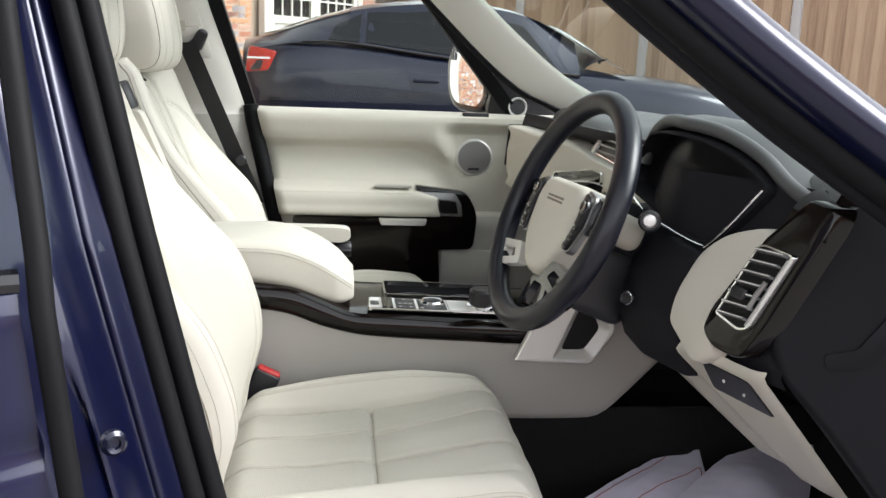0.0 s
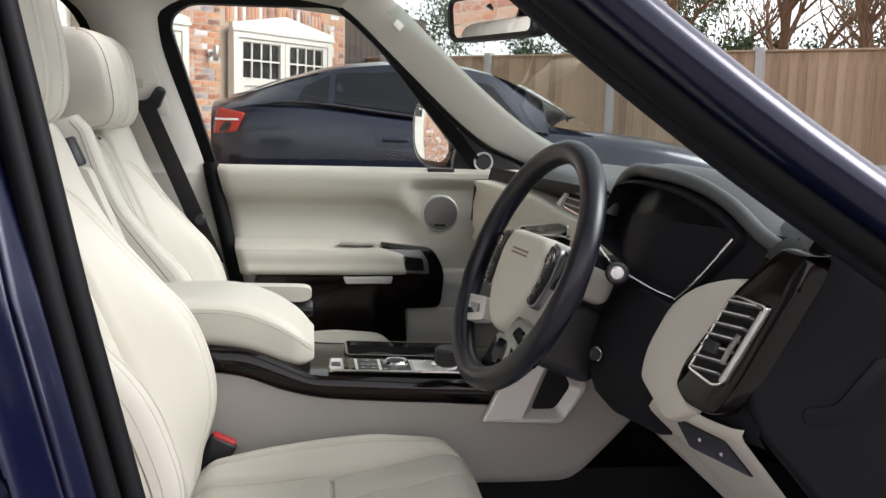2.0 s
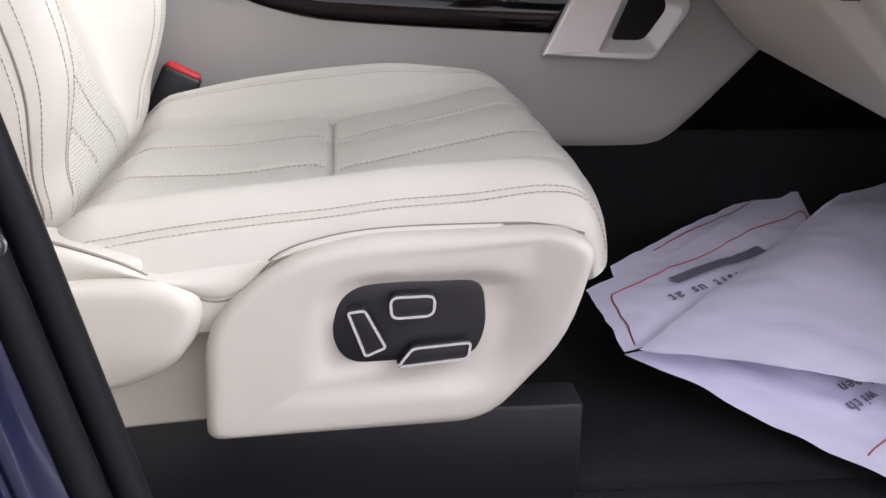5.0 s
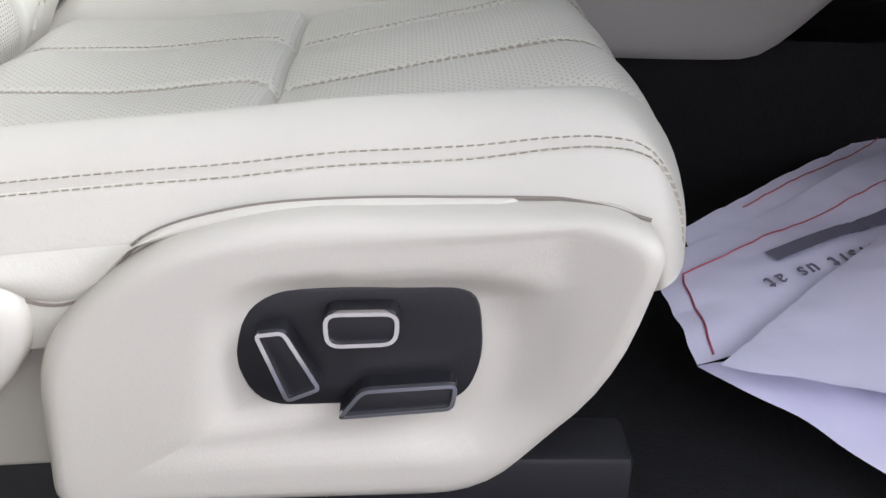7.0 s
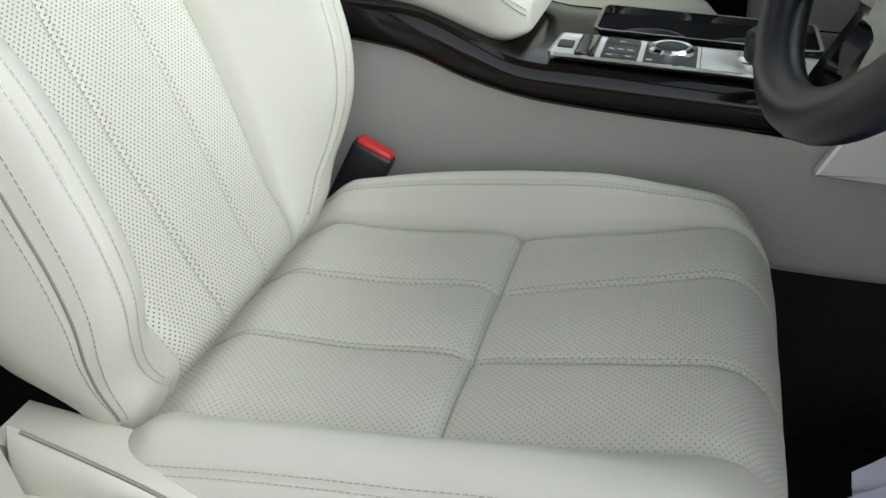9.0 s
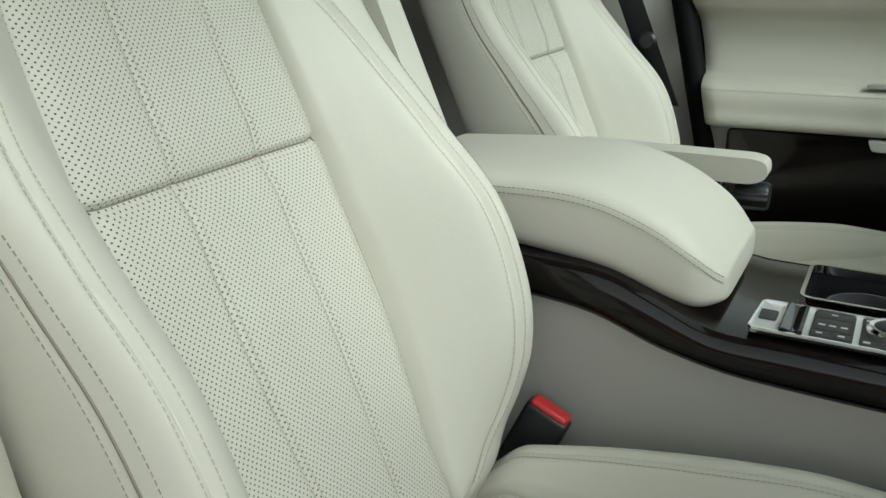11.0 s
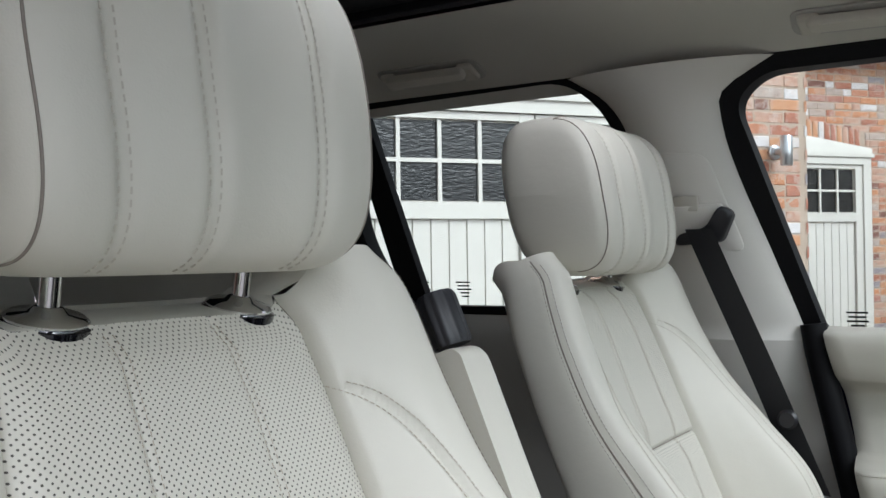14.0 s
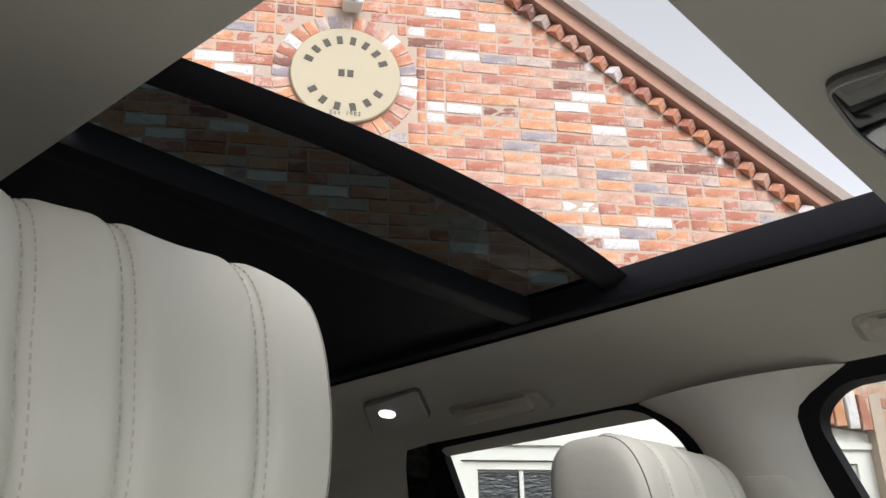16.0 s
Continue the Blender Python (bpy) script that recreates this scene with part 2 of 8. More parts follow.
def table(pairs):
    """A smooth function through (x, y) pairs."""
    xs = [p[0] for p in pairs]
    ys = [p[1] for p in pairs]

    def f(x):
        if x <= xs[0]:
            return ys[0]
        if x >= xs[-1]:
            return ys[-1]
        i = max(k for k in range(len(xs) - 1) if xs[k] <= x)
        t = (x - xs[i]) / (xs[i + 1] - xs[i])
        m = []
        for k in (i, i + 1):
            lo, hi = max(k - 1, 0), min(k + 1, len(xs) - 1)
            m.append((ys[hi] - ys[lo]) / (xs[hi] - xs[lo]) * (xs[i + 1] - xs[i]))
        return (2 * t ** 3 - 3 * t * t + 1) * ys[i] + (t ** 3 - 2 * t * t + t) * m[0] + (-2 * t ** 3 + 3 * t * t) * ys[i + 1] + (t ** 3 - t * t) * m[1]
    return f


def smooth01(a, b, x):
    t = min(1, max(0, (x - a) / (b - a)))
    return t * t * (3 - 2 * t)


def dent(d, width, depth):
    return -depth * math.exp(-(d / width) ** 2)


def box(bm, lo, hi, bevel=0.0, segs=2, m=None):
    """A box between two corners, with rounded edges."""
    c = [(a + b) / 2 for a, b in zip(lo, hi)]
    s = [max(b - a, 1e-5) for a, b in zip(lo, hi)]
    got = bmesh.ops.create_cube(bm, size=1, matrix=(m or Matrix()) @ Matrix.Translation(c) @ Matrix.Diagonal((*s, 1)))
    if bevel:
        es = {e for v in got["verts"] for e in v.link_edges}
        bmesh.ops.bevel(bm, geom=list(es), offset=bevel, segments=segs, affect='EDGES', profile=0.5, clamp_overlap=True)
    return bm


def rounded(pts, r, n=4):
    """The outline of a polygon with its corners rounded. r: one radius or one for each corner."""
    out = []
    k = len(pts)
    for i in range(k):
        rr = r[i] if isinstance(r, (list, tuple)) else r
        p0, p, p1 = Vector(pts[i - 1]), Vector(pts[i]), Vector(pts[(i + 1) % k])
        if rr <= 0:
            out.append(p)
            continue
        a, b = (p0 - p), (p1 - p)
        d = min(rr, a.length * 0.48, b.length * 0.48)
        a, b = p + a.normalized() * d, p + b.normalized() * d
        for j in range(n + 1):
            t = j / n
            out.append(a * (1 - t) ** 2 + p * 2 * t * (1 - t) + b * t * t)
    return out


def prism(outline, place, depth, bevel=0.0, segs=2, bm=None, rings=0):
    """A plate: an outline of (a, b), put into the world by place(a, b, h), from h = 0 to h = depth, its front edge rounded."""
    bm = bm or bmesh.new()
    flat2 = outline
    back = [bm.verts.new(place(p[0], p[1], 0.0)) for p in outline]
    loops = [back]
    cx = sum(p[0] for p in outline) / len(outline)
    cy = sum(p[1] for p in outline) / len(outline)
    if bevel:
        for s in range(segs + 1):
            w = s / segs * math.pi / 2
            inset = bevel * (1 - math.cos(w))
            h = depth - bevel + bevel * math.sin(w)
            ring = []
            flat2 = []
            for p in outline:
                dx, dy = p[0] - cx, p[1] - cy
                ln = max(math.hypot(dx, dy), 1e-6)
                flat2.append((p[0] - dx / ln * inset, p[1] - dy / ln * inset))
                ring.append(bm.verts.new(place(*flat2[-1], h)))
            loops.append(ring)
    else:
        loops.append([bm.verts.new(place(p[0], p[1], depth)) for p in outline])
    for k in range(1, rings):
        f = 1 - k / rings
        loops.append([bm.verts.new(place(cx + (p[0] - cx) * f, cy + (p[1] - cy) * f, depth)) for p in flat2])
    n = len(outline)
    for a, b in zip(loops, loops[1:]):
        for i in range(n):
            bm.faces.new((a[i], a[(i + 1) % n], b[(i + 1) % n], b[i]))
    bm.faces.new(loops[-1])
    bm.faces.new(list(reversed(back)))
    return bm


def ring_plate(outer, inner, place, depth, bm=None):
    """A flat frame between two outlines of equal count, with depth."""
    bm = bm or bmesh.new()
    n = len(outer)
    o0 = [bm.verts.new(place(p[0], p[1], 0)) for p in outer]
    o1 = [bm.verts.new(place(p[0], p[1], depth)) for p in outer]
    i0 = [bm.verts.new(place(p[0], p[1], 0)) for p in inner]
    i1 = [bm.verts.new(place(p[0], p[1], depth)) for p in inner]
    for k in range(n):
        j = (k + 1) % n
        for q in ((o0[k], o0[j], o1[j], o1[k]), (o1[k], o1[j], i1[j], i1[k]), (i1[k], i1[j], i0[j], i0[k]), (i0[k], i0[j], o0[j], o0[k])):
            bm.faces.new(q)
    return bm


def shrunk(outline, d):
    """An outline moved inwards by d metres, roughly."""
    n = len(outline)
    area = sum(outline[i][0] * outline[(i + 1) % n][1] - outline[(i + 1) % n][0] * outline[i][1] for i in range(n))
    s = 1 if area > 0 else -1
    out = []
    for i in range(n):
        a, b = Vector(outline[i - 1]), Vector(outline[(i + 1) % n])
        t = (b - a)
        t = t.normalized() if t.length > 1e-9 else Vector((1, 0))
        out.append((outline[i][0] - t.y * d * s, outline[i][1] + t.x * d * s))
    return out


def tube(points, radius, sides=10, closed=False, bm=None, caps=True, flat=1.0, up=None):
    """A tube along points; radius a number or one for each point; flat squeezes it across the direction up."""
    bm = bm or bmesh.new()
    p = [Vector(q) for q in points]
    n = len(p)
    rings = []
    ref = Vector(up) if up is not None else None
    for i in range(n):
        d = (p[(i + 1) % n] - p[i - 1]) if closed else (p[min(i + 1, n - 1)] - p[max(i - 1, 0)])
        d.normalize()
        if ref is None:
            ref = Vector((0, 0, 1)) if abs(d.z) < 0.9 else Vector((1, 0, 0))
        a = (ref - d * ref.dot(d)).normalized()
        b = d.cross(a)
        if up is None:
            ref = a
        r = radius[i] if isinstance(radius, (list, tuple)) else radius
        rings.append([bm.verts.new(p[i] + (a * math.cos(2 * math.pi * k / sides) * flat + b * math.sin(2 * math.pi * k / sides)) * r) for k in range(sides)])
    pairs = list(zip(rings, rings[1:])) + ([(rings[-1], rings[0])] if closed else [])
    for a, b in pairs:
        for k in range(sides):
            bm.faces.new((a[k], a[(k + 1) % sides], b[(k + 1) % sides], b[k]))
    if caps and not closed:
        bm.faces.new(list(reversed(rings[0])))
        bm.faces.new(rings[-1])
    return bm


def lathe(profile, m, sides=24, bm=None):
    """A body turned about its local z: (radius, height) pairs, put by the matrix m."""
    bm = bm or bmesh.new()
    rings = []
    for r, h in profile:
        rings.append([bm.verts.new(m @ Vector((r * math.cos(2 * math.pi * k / sides), r * math.sin(2 * math.pi * k / sides), h))) for k in range(sides)])
    for a, b in zip(rings, rings[1:]):
        for k in range(sides):
            bm.faces.new((a[k], a[(k + 1) % sides], b[(k + 1) % sides], b[k]))
    bm.faces.new(list(reversed(rings[0])))
    bm.faces.new(rings[-1])
    return bm


def aim(at, normal, spin=0.0):
    """A matrix whose z points along normal."""
    return Matrix.Translation(at) @ Vector(normal).to_track_quat('Z', 'Y').to_matrix().to_4x4() @ Matrix.Rotation(spin, 4, 'Z')


def stitches(paths, length=0.0034, gap=0.0017, r=0.0005, bm=None):
    """Rows of thread: small rods along paths."""
    bm = bm or bmesh.new()
    for path in paths:
        p = [Vector(q) for q in path]
        acc, nxt = 0.0, 0.0
        for a, b in zip(p, p[1:]):
            seg = (b - a).length
            while nxt < acc + seg:
                s = a + (b - a) * ((nxt - acc) / seg)
                d = (b - a).normalized()
                e = s + d * length
                u = d.orthogonal().normalized()
                w = d.cross(u)
                q0 = [bm.verts.new(s + (u * math.cos(k * 2.094) + w * math.sin(k * 2.094)) * r) for k in range(3)]
                q1 = [bm.verts.new(e + (u * math.cos(k * 2.094) + w * math.sin(k * 2.094)) * r) for k in range(3)]
                for k in range(3):
                    bm.faces.new((q0[k], q0[(k + 1) % 3], q1[(k + 1) % 3], q1[k]))
                bm.faces.new(q1)
                bm.faces.new(q0[::-1])
                nxt += length + gap
            acc += seg
    return bm


def glow(name, color, strength):
    n = Nodes(name).put(color=color, rough=0.4, emit=strength, emit_color=color)
    return n.mat


LAMP_LENS = glow("lamp_lens", (1.0, 0.97, 0.9), 3.0)
SLAT = surface("dark_slats", (0.12, 0.12, 0.125), 0.3, 0.1, 500, 0.1)
WHEEL_LEATHER = surface("navy_leather", (0.004, 0.005, 0.011), 0.34, 0.2, 700, 0.3, 0.0005)
WHITE_PAINT = surface("white_print", (0.75, 0.74, 0.72), 0.5, 0.05)
YELLOW = surface("yellow_print", (0.75, 0.55, 0.02), 0.5, 0.05)
CREAM_PAINT = surface("cream_paint", (0.68, 0.655, 0.60), 0.45, 0.08, 60, 0.15, 0.001, 3.0)
MORTAR = surface("mortar", (0.47, 0.37, 0.29), 0.95, 0.2, 90, 0.6, 0.004, 3.0)
BRICK_MORTAR = surface("brick_course", (0.42, 0.24, 0.17), 0.9, 0.3, 60, 0.6, 0.004, 8.0)
TILE = surface("weathered_tile", (0.33, 0.28, 0.24), 0.9, 0.3, 40, 0.6, 0.004, 4.0)
PAVING = surface("paving", (0.27, 0.25, 0.235), 0.9, 0.3, 30, 0.5, 0.006, 0.8)


def ripple():
    n = Nodes("rippled_dark_glass").put(color=(0.006, 0.006, 0.007), rough=0.1)
    n.bump(n.noise(26, 3, 0.6, stretch=(1, 1, 2.5)), 0.5, 0.01)
    return n.mat


RIPPLE = ripple()


def brick_colors(n, rnd):
    """Reclaimed brick: a colour for each brick, with limewash, soot and grain over it."""
    base = n.ramp(rnd, [(0.0, (0.42, 0.15, 0.09)), (0.13, (0.54, 0.23, 0.13)), (0.28, (0.62, 0.31, 0.16)), (0.40, (0.46, 0.20, 0.15)), (0.50, (0.56, 0.34, 0.25)),
                        (0.60, (0.20, 0.085, 0.065)), (0.67, (0.50, 0.42, 0.37)), (0.73, (0.76, 0.74, 0.74)), (0.86, (0.60, 0.26, 0.12)), (0.95, (0.30, 0.29, 0.32))], True)
    big, fine, blotch = n.noise(9, 4, 0.65), n.noise(70, 4, 0.6), n.noise(24, 5, 0.75)
    base = n.mix(n.math('MULTIPLY', n.math('GREATER_THAN', blotch, 0.57), 0.30), base, (0.72, 0.47, 0.34))
    base = n.mix(n.math('MULTIPLY', n.math('LESS_THAN', blotch, 0.42), 0.35), base, (0.33, 0.13, 0.085))
    wash = n.math('MULTIPLY', n.math('GREATER_THAN', big, 0.53), n.math('GREATER_THAN', fine, 0.46))
    c = n.mix(n.math('MULTIPLY_ADD', wash, 0.38, 0.03), base, (0.72, 0.64, 0.58))
    c = n.mix(n.math('MULTIPLY', n.math('POWER', fine, 2.0), 0.75), c, (0.20, 0.12, 0.09))
    n.color(c)
    n.bump(n.math('ADD', n.math('MULTIPLY', big, 0.6), n.math('MULTIPLY', fine, 0.4)), 0.7, 0.006)
    n.put(rough=0.92)


def brick_single():
    n = Nodes("reclaimed_brick")
    brick_colors(n, n.tree.nodes.new("ShaderNodeObjectInfo").outputs["Random"])
    return n.mat


def brick_joined():
    n = Nodes("reclaimed_brickwork")
    brick_colors(n, n.tree.nodes.new("ShaderNodeNewGeometry").outputs["Random Per Island"])
    return n.mat


BRICK, BRICKWORK = brick_single(), brick_joined()


def fence_board():
    n = Nodes("treated_softwood").put(rough=0.8)
    g = n.noise(3, 5, 0.6, stretch=(14, 14, 0.7))
    r = n.tree.nodes.new("ShaderNodeObjectInfo").outputs["Random"]
    c = n.ramp(n.math('ADD', n.math('MULTIPLY', g, 0.55), n.math('MULTIPLY', r, 0.45)), [(0.2, (0.26, 0.165, 0.105)), (0.5, (0.42, 0.295, 0.195)), (0.8, (0.52, 0.385, 0.265))])
    n.color(c)
    n.bump(g, 0.4, 0.003)
    return n.mat


FENCE_WOOD = fence_board()
CONCRETE = surface("pale_concrete", (0.45, 0.43, 0.42), 0.9, 0.15, 60, 0.4, 0.003, 3.0)
BARK = surface("bark", (0.20, 0.12, 0.07), 0.95, 0.35, 30, 0.8, 0.01, 4.0)
LEAF = surface("evergreen_leaf", (0.05, 0.085, 0.025), 0.6, 0.5, 4, 0.0, patch=1.2)
SIGN_FACE = surface("stone_sign", (0.44, 0.385, 0.265), 0.7, 0.12, 120, 0.2, 0.001, 5.0)
SIGN_INK = surface("dark_lettering", (0.045, 0.035, 0.02), 0.6, 0.1)
TAIL_RED = surface("red_lens", (0.55, 0.02, 0.015), 0.12, 0.1, 200, 0.0, coat=1.0, coat_rough=0.03)
PAPER = surface("lilac_white_paper", (0.80, 0.77, 0.93), 0.7, 0.05, 300, 0.15, 0.0004, 6.0)
PAPER_RED = surface("red_print", (0.45, 0.10, 0.14), 0.7, 0.05)
PAPER_INK = surface("grey_print", (0.16, 0.15, 0.20), 0.7, 0.05)
SKY_GLASS = surface("reflecting_screen", (0.50, 0.53, 0.52), 0.06, 0.1, 50, 0.0, metal=0.9)
PILLAR = surface("pale_pillar_plastic", (0.68, 0.655, 0.60), 0.5, 0.05, 900, 0.25, 0.0004)
KEY_GREY = surface("dark_grey_key", (0.035, 0.036, 0.036), 0.5, 0.1, 700, 0.2, 0.0003)
WHITE_PRINT = surface("pale_print", (0.55, 0.55, 0.53), 0.5, 0.05)
GUNMETAL = surface("gunmetal", (0.30, 0.30, 0.30), 0.35, 0.08, 900, 0.1, metal=0.8)
DARK_TIMBER = surface("dark_timber", (0.07, 0.05, 0.04), 0.8, 0.4, 40, 0.5, 0.003, 3.0)
CAR_GLASS2 = surface("black_glass", (0.006, 0.007, 0.009), 0.05, 0.1, 50, 0.0, spec=0.35)
GLASS_LENS = surface("clear_lens", (0.55, 0.57, 0.58), 0.08, 0.05, 80, 0.0, metal=0.6)

# ---- the seats ----
SEAT_Y = -0.386
insert_z = table([(-0.20, 0.846), (-0.10, 0.842), (0.00, 0.845), (0.075, 0.850), (0.14, 0.861), (0.20, 0.874), (0.255, 0.886), (0.30, 0.887)])
bolster_z = table([(-0.20, 0.850), (-0.14, 0.860), (-0.04, 0.883), (0.06, 0.897), (0.15, 0.904), (0.25, 0.897), (0.30, 0.888)])
SEAM_X = 0.078


def cushion(x, q):
    """A point of the seat cushion: x along the car, q across, from -1 (outer side) to 1. Past x = 0.26 the surface rolls down at the front."""
    s = 1 if q >= 0 else -1
    a = abs(q)
    # across: (half width, share of the bolster's height, drop)
    y = table([(0, 0), (0.55, 0.163), (0.66, 0.183), (0.74, 0.199), (0.80, 0.211), (0.86, 0.223), (0.91, 0.232), (0.96, 0.236), (1.0, 0.231)])(a)
    share = math.sin(math.pi / 2 * min(1, max(0, (a - 0.55) / 0.17))) * (1 if s > 0 else 0.58)
    drop = table([(0, 0), (0.70, 0.0), (0.78, 0.006), (0.84, 0.022), (0.89, 0.044), (0.94, 0.068), (1.0, 0.105)])(a)
    drop *= 1 - 0.35 * smooth01(0.20, 0.30, x)
    xx, roll = x, 0.0
    if x > 0.255:
        w = (x - 0.255) / 0.14
        xx = 0.255 + 0.062 * math.sin(min(w, 1) * math.pi * 0.55)
        roll = table([(0, 0), (0.25, 0.006), (0.5, 0.028), (0.75, 0.062), (1.0, 0.105)])(w)
    front = smooth01(0.0, 0.3, x)
    xx -= front * 0.034 * (a ** 5)
    zi, zb = insert_z(min(x, 0.30)), bolster_z(min(x, 0.30))
    z = zi + (zb - zi) * share - min(0.112, (drop ** 4 + roll ** 4) ** 0.25)
    # seams
    z += dent(a - 0.55, 0.011, 0.008) * smooth01(0.31, 0.25, x) + dent(a - (0.838 if s < 0 else 0.665), 0.008, 0.0032)
    if a < 0.56:
        z -= 0.006 * smooth01(0.47, 0.55, a)
        z += dent(x - SEAM_X, 0.0025, 0.006) - (0.005 * math.exp(-(x - SEAM_X) / 0.014) if x > SEAM_X else 0.0) + 0.005 * smooth01(SEAM_X, SEAM_X - 0.02, x) * smooth01(SEAM_X - 0.12, SEAM_X - 0.02, x)
        fan = 1 + 0.25 * smooth01(SEAM_X, 0.3, x)
        for line in (-0.052, 0.052):
            z += dent(y * s - line * fan, 0.0042, 0.0045)
        z += 0.0014 * math.cos((y * s) * 60) * (1 - smooth01(0.4, 0.55, a))
    z += 0.0016 * noise.noise((xx * 14, y * s * 14, 0.3)) - 0.030 * smooth01(-0.105, -0.165, x)
    return Vector((xx, SEAT_Y + s * y, z))


spine = [(-0.152, 0.812), (-0.140, 0.845), (-0.162, 0.888), (-0.205, 0.985), (-0.245, 1.075), (-0.282, 1.165), (-0.318, 1.25), (-0.348, 1.325), (-0.372, 1.385)]
spine_x = table([(z, x) for x, z in spine])
proud = table([(0.840, 0.004), (0.868, 0.024), (0.898, 0.054), (0.934, 0.082), (0.985, 0.099), (1.065, 0.103), (1.14, 0.078), (1.225, 0.048), (1.33, 0.036), (1.385, 0.026)])
BACK_N = Vector((0.92, 0, 0.39))
SIDE_N = Vector((1.0, 0, 0.0))
half_insert = table([(0.835, 0.112), (0.92, 0.126), (1.03, 0.141), (1.165, 0.138), (1.30, 0.130), (1.385, 0.118)])
half_back = table([(0.835, 0.188), (0.87, 0.206), (0.91, 0.226), (1.0, 0.238), (1.15, 0.240), (1.27, 0.238), (1.34, 0.228), (1.385, 0.208)])
B_SEAM, TOP_Z = 1.165, 1.385
seam_a = table([(0.835, 0.56), (0.86, 0.635), (0.90, 0.680), (1.0, 0.698), (1.14, 0.694), (1.22, 0.672), (1.27, 0.630), (1.30, 0.576), (1.314, 0.530), (1.320, 0.50)])
EDGE = {1: 0.745, -1: 0.785}
seam_at = lambda z, s: 0.5 + (seam_a(z) - 0.5) * (0.80 if s > 0 else 1.10)
across = [0.0, 0.5, 0.57, 0.64, 0.70, 0.75, 0.80, 0.86, 0.93, 1.0]


def backrest(z, q):
    """A point of the backrest's front and sides: z the height, q across from -1 to 1."""
    s = 1 if q >= 0 else -1
    a = abs(q)
    hi, hb = half_insert(z), half_back(z)
    w = hb - hi
    p = proud(z)
    y = table(list(zip(across, [0, hi, hi + w * 0.26, hi + w * 0.50, hi + w * 0.72, hi + w * 0.88, hb * 0.99, hb, hb * 0.985, hb * 0.94])))(a)
    d = table([(0, 0), (0.42, 0.0)] + list(zip(across[1:], [0.001, p * 0.50, p * 0.90, p, p * 0.92 - 0.003, p * 0.66 - 0.012, p * 0.25 - 0.020, -0.036, -0.046])))(a)
    d += dent(a - 0.5, 0.009, 0.008) - 0.005 * smooth01(0.43, 0.5, a) * (a <= 0.5)
    if a < 0.51:
        d += dent(z - B_SEAM, 0.0035, 0.006)
        d += (0.006 * smooth01(0, 0.03, abs(z - B_SEAM)) - 0.003) * (1 - (a / 0.5) ** 2)
        for line in (-0.36 * hi, 0.36 * hi):
            d += dent(y * s - line, 0.0035, 0.0026)
    if z < 1.320:
        d += dent(a - seam_at(z, s), 0.008, 0.0042)
    d += dent(a - EDGE[s], 0.006, 0.0022)
    d += 0.0020 * noise.noise((z * 11, y * s * 11, 0.8))
    base = Vector((spine_x(z), SEAT_Y + s * y, z))
    top = smooth01(1.30, TOP_Z, z)
    base.z += 0.026 * top * smooth01(0.50, 0.60, a) - 0.013 * top * smooth01(0.52, 0.42, a) - 0.020 * top * smooth01(0.84, 1.0, a) ** 2
    base.x -= 0.012 * smooth01(1.36, TOP_Z, z)
    return base + (BACK_N if d > 0 else SIDE_N) * d


def back_shell(z, q):
    s = 1 if q >= 0 else -1
    e = backrest(z, s)
    f = backrest(z, -s)
    p = f.lerp(e, (1 + abs(q)) / 2)
    return p - BACK_N * 0.024 * (1 - q ** 4)


def top_cap(t, q):
    """Closes the backrest above, from front (t = 0) to back (t = 1)."""
    f = backrest(TOP_Z, q)
    b = back_shell(TOP_Z, q)
    p = f.lerp(b, t)
    p.z += (0.004 + 0.012 * smooth01(0.48, 0.6, abs(q))) * math.sin(t * math.pi) * (1 - abs(q) ** 3) - 0.004 * t
    return p


def headrest_point(u, v):
    """u round the section (0 to 1), v across from -1 to 1."""
    a = 2 * math.pi * u
    e = 0.66
    c, s = math.cos(a), math.sin(a)
    px = math.copysign(abs(c) ** e, c)
    pz = math.copysign(abs(s) ** e, s)
    edge = 1 - 0.16 * abs(v) ** 9 - 0.04 * v * v
    z = 1.5135 + pz * 0.1115 * (1 - 0.07 * abs(v) ** 10)
    lean = -(z - 1.5135) * 0.14
    x = -0.376 + lean + px * 0.078 * edge
    y = v * (0.139 - 0.010 * max(0, -pz)) - 0.004
    if px > -0.2:
        k = min(1, max(0, px + 0.2) * 1.6)
        for line in (-0.64, -0.22, 0.48):
            g = dent((v - line) * 0.146, 0.008, 0.0068) * k
            x += g * max(0, px)
            z += g * 0.8 * max(0, pz) * (1 - 0.5 * max(0, px))
        x += 0.003 * k * math.cos((v + 0.22) * 8.2)
    x += 0.0015 * noise.noise((c * 1.5, s * 1.5, v * 4))
    return Vector((x, SEAT_Y + y, z))


def headrest_side(u, k, s):
    """The padded ends of the headrest: k from the rim (0) to the middle (1)."""
    rim = headrest_point(u, s)
    mid = Vector((-0.376, SEAT_Y - 0.004 + s * 0.139, 1.5135))
    p = rim.lerp(mid, k)
    p.y = SEAT_Y - 0.004 + s * (abs(rim.y - SEAT_Y + 0.004) * (1 - k) + 0.139 * k + 0.012 * math.sqrt(max(0, 1 - (1 - k) ** 2.4)))
    return p


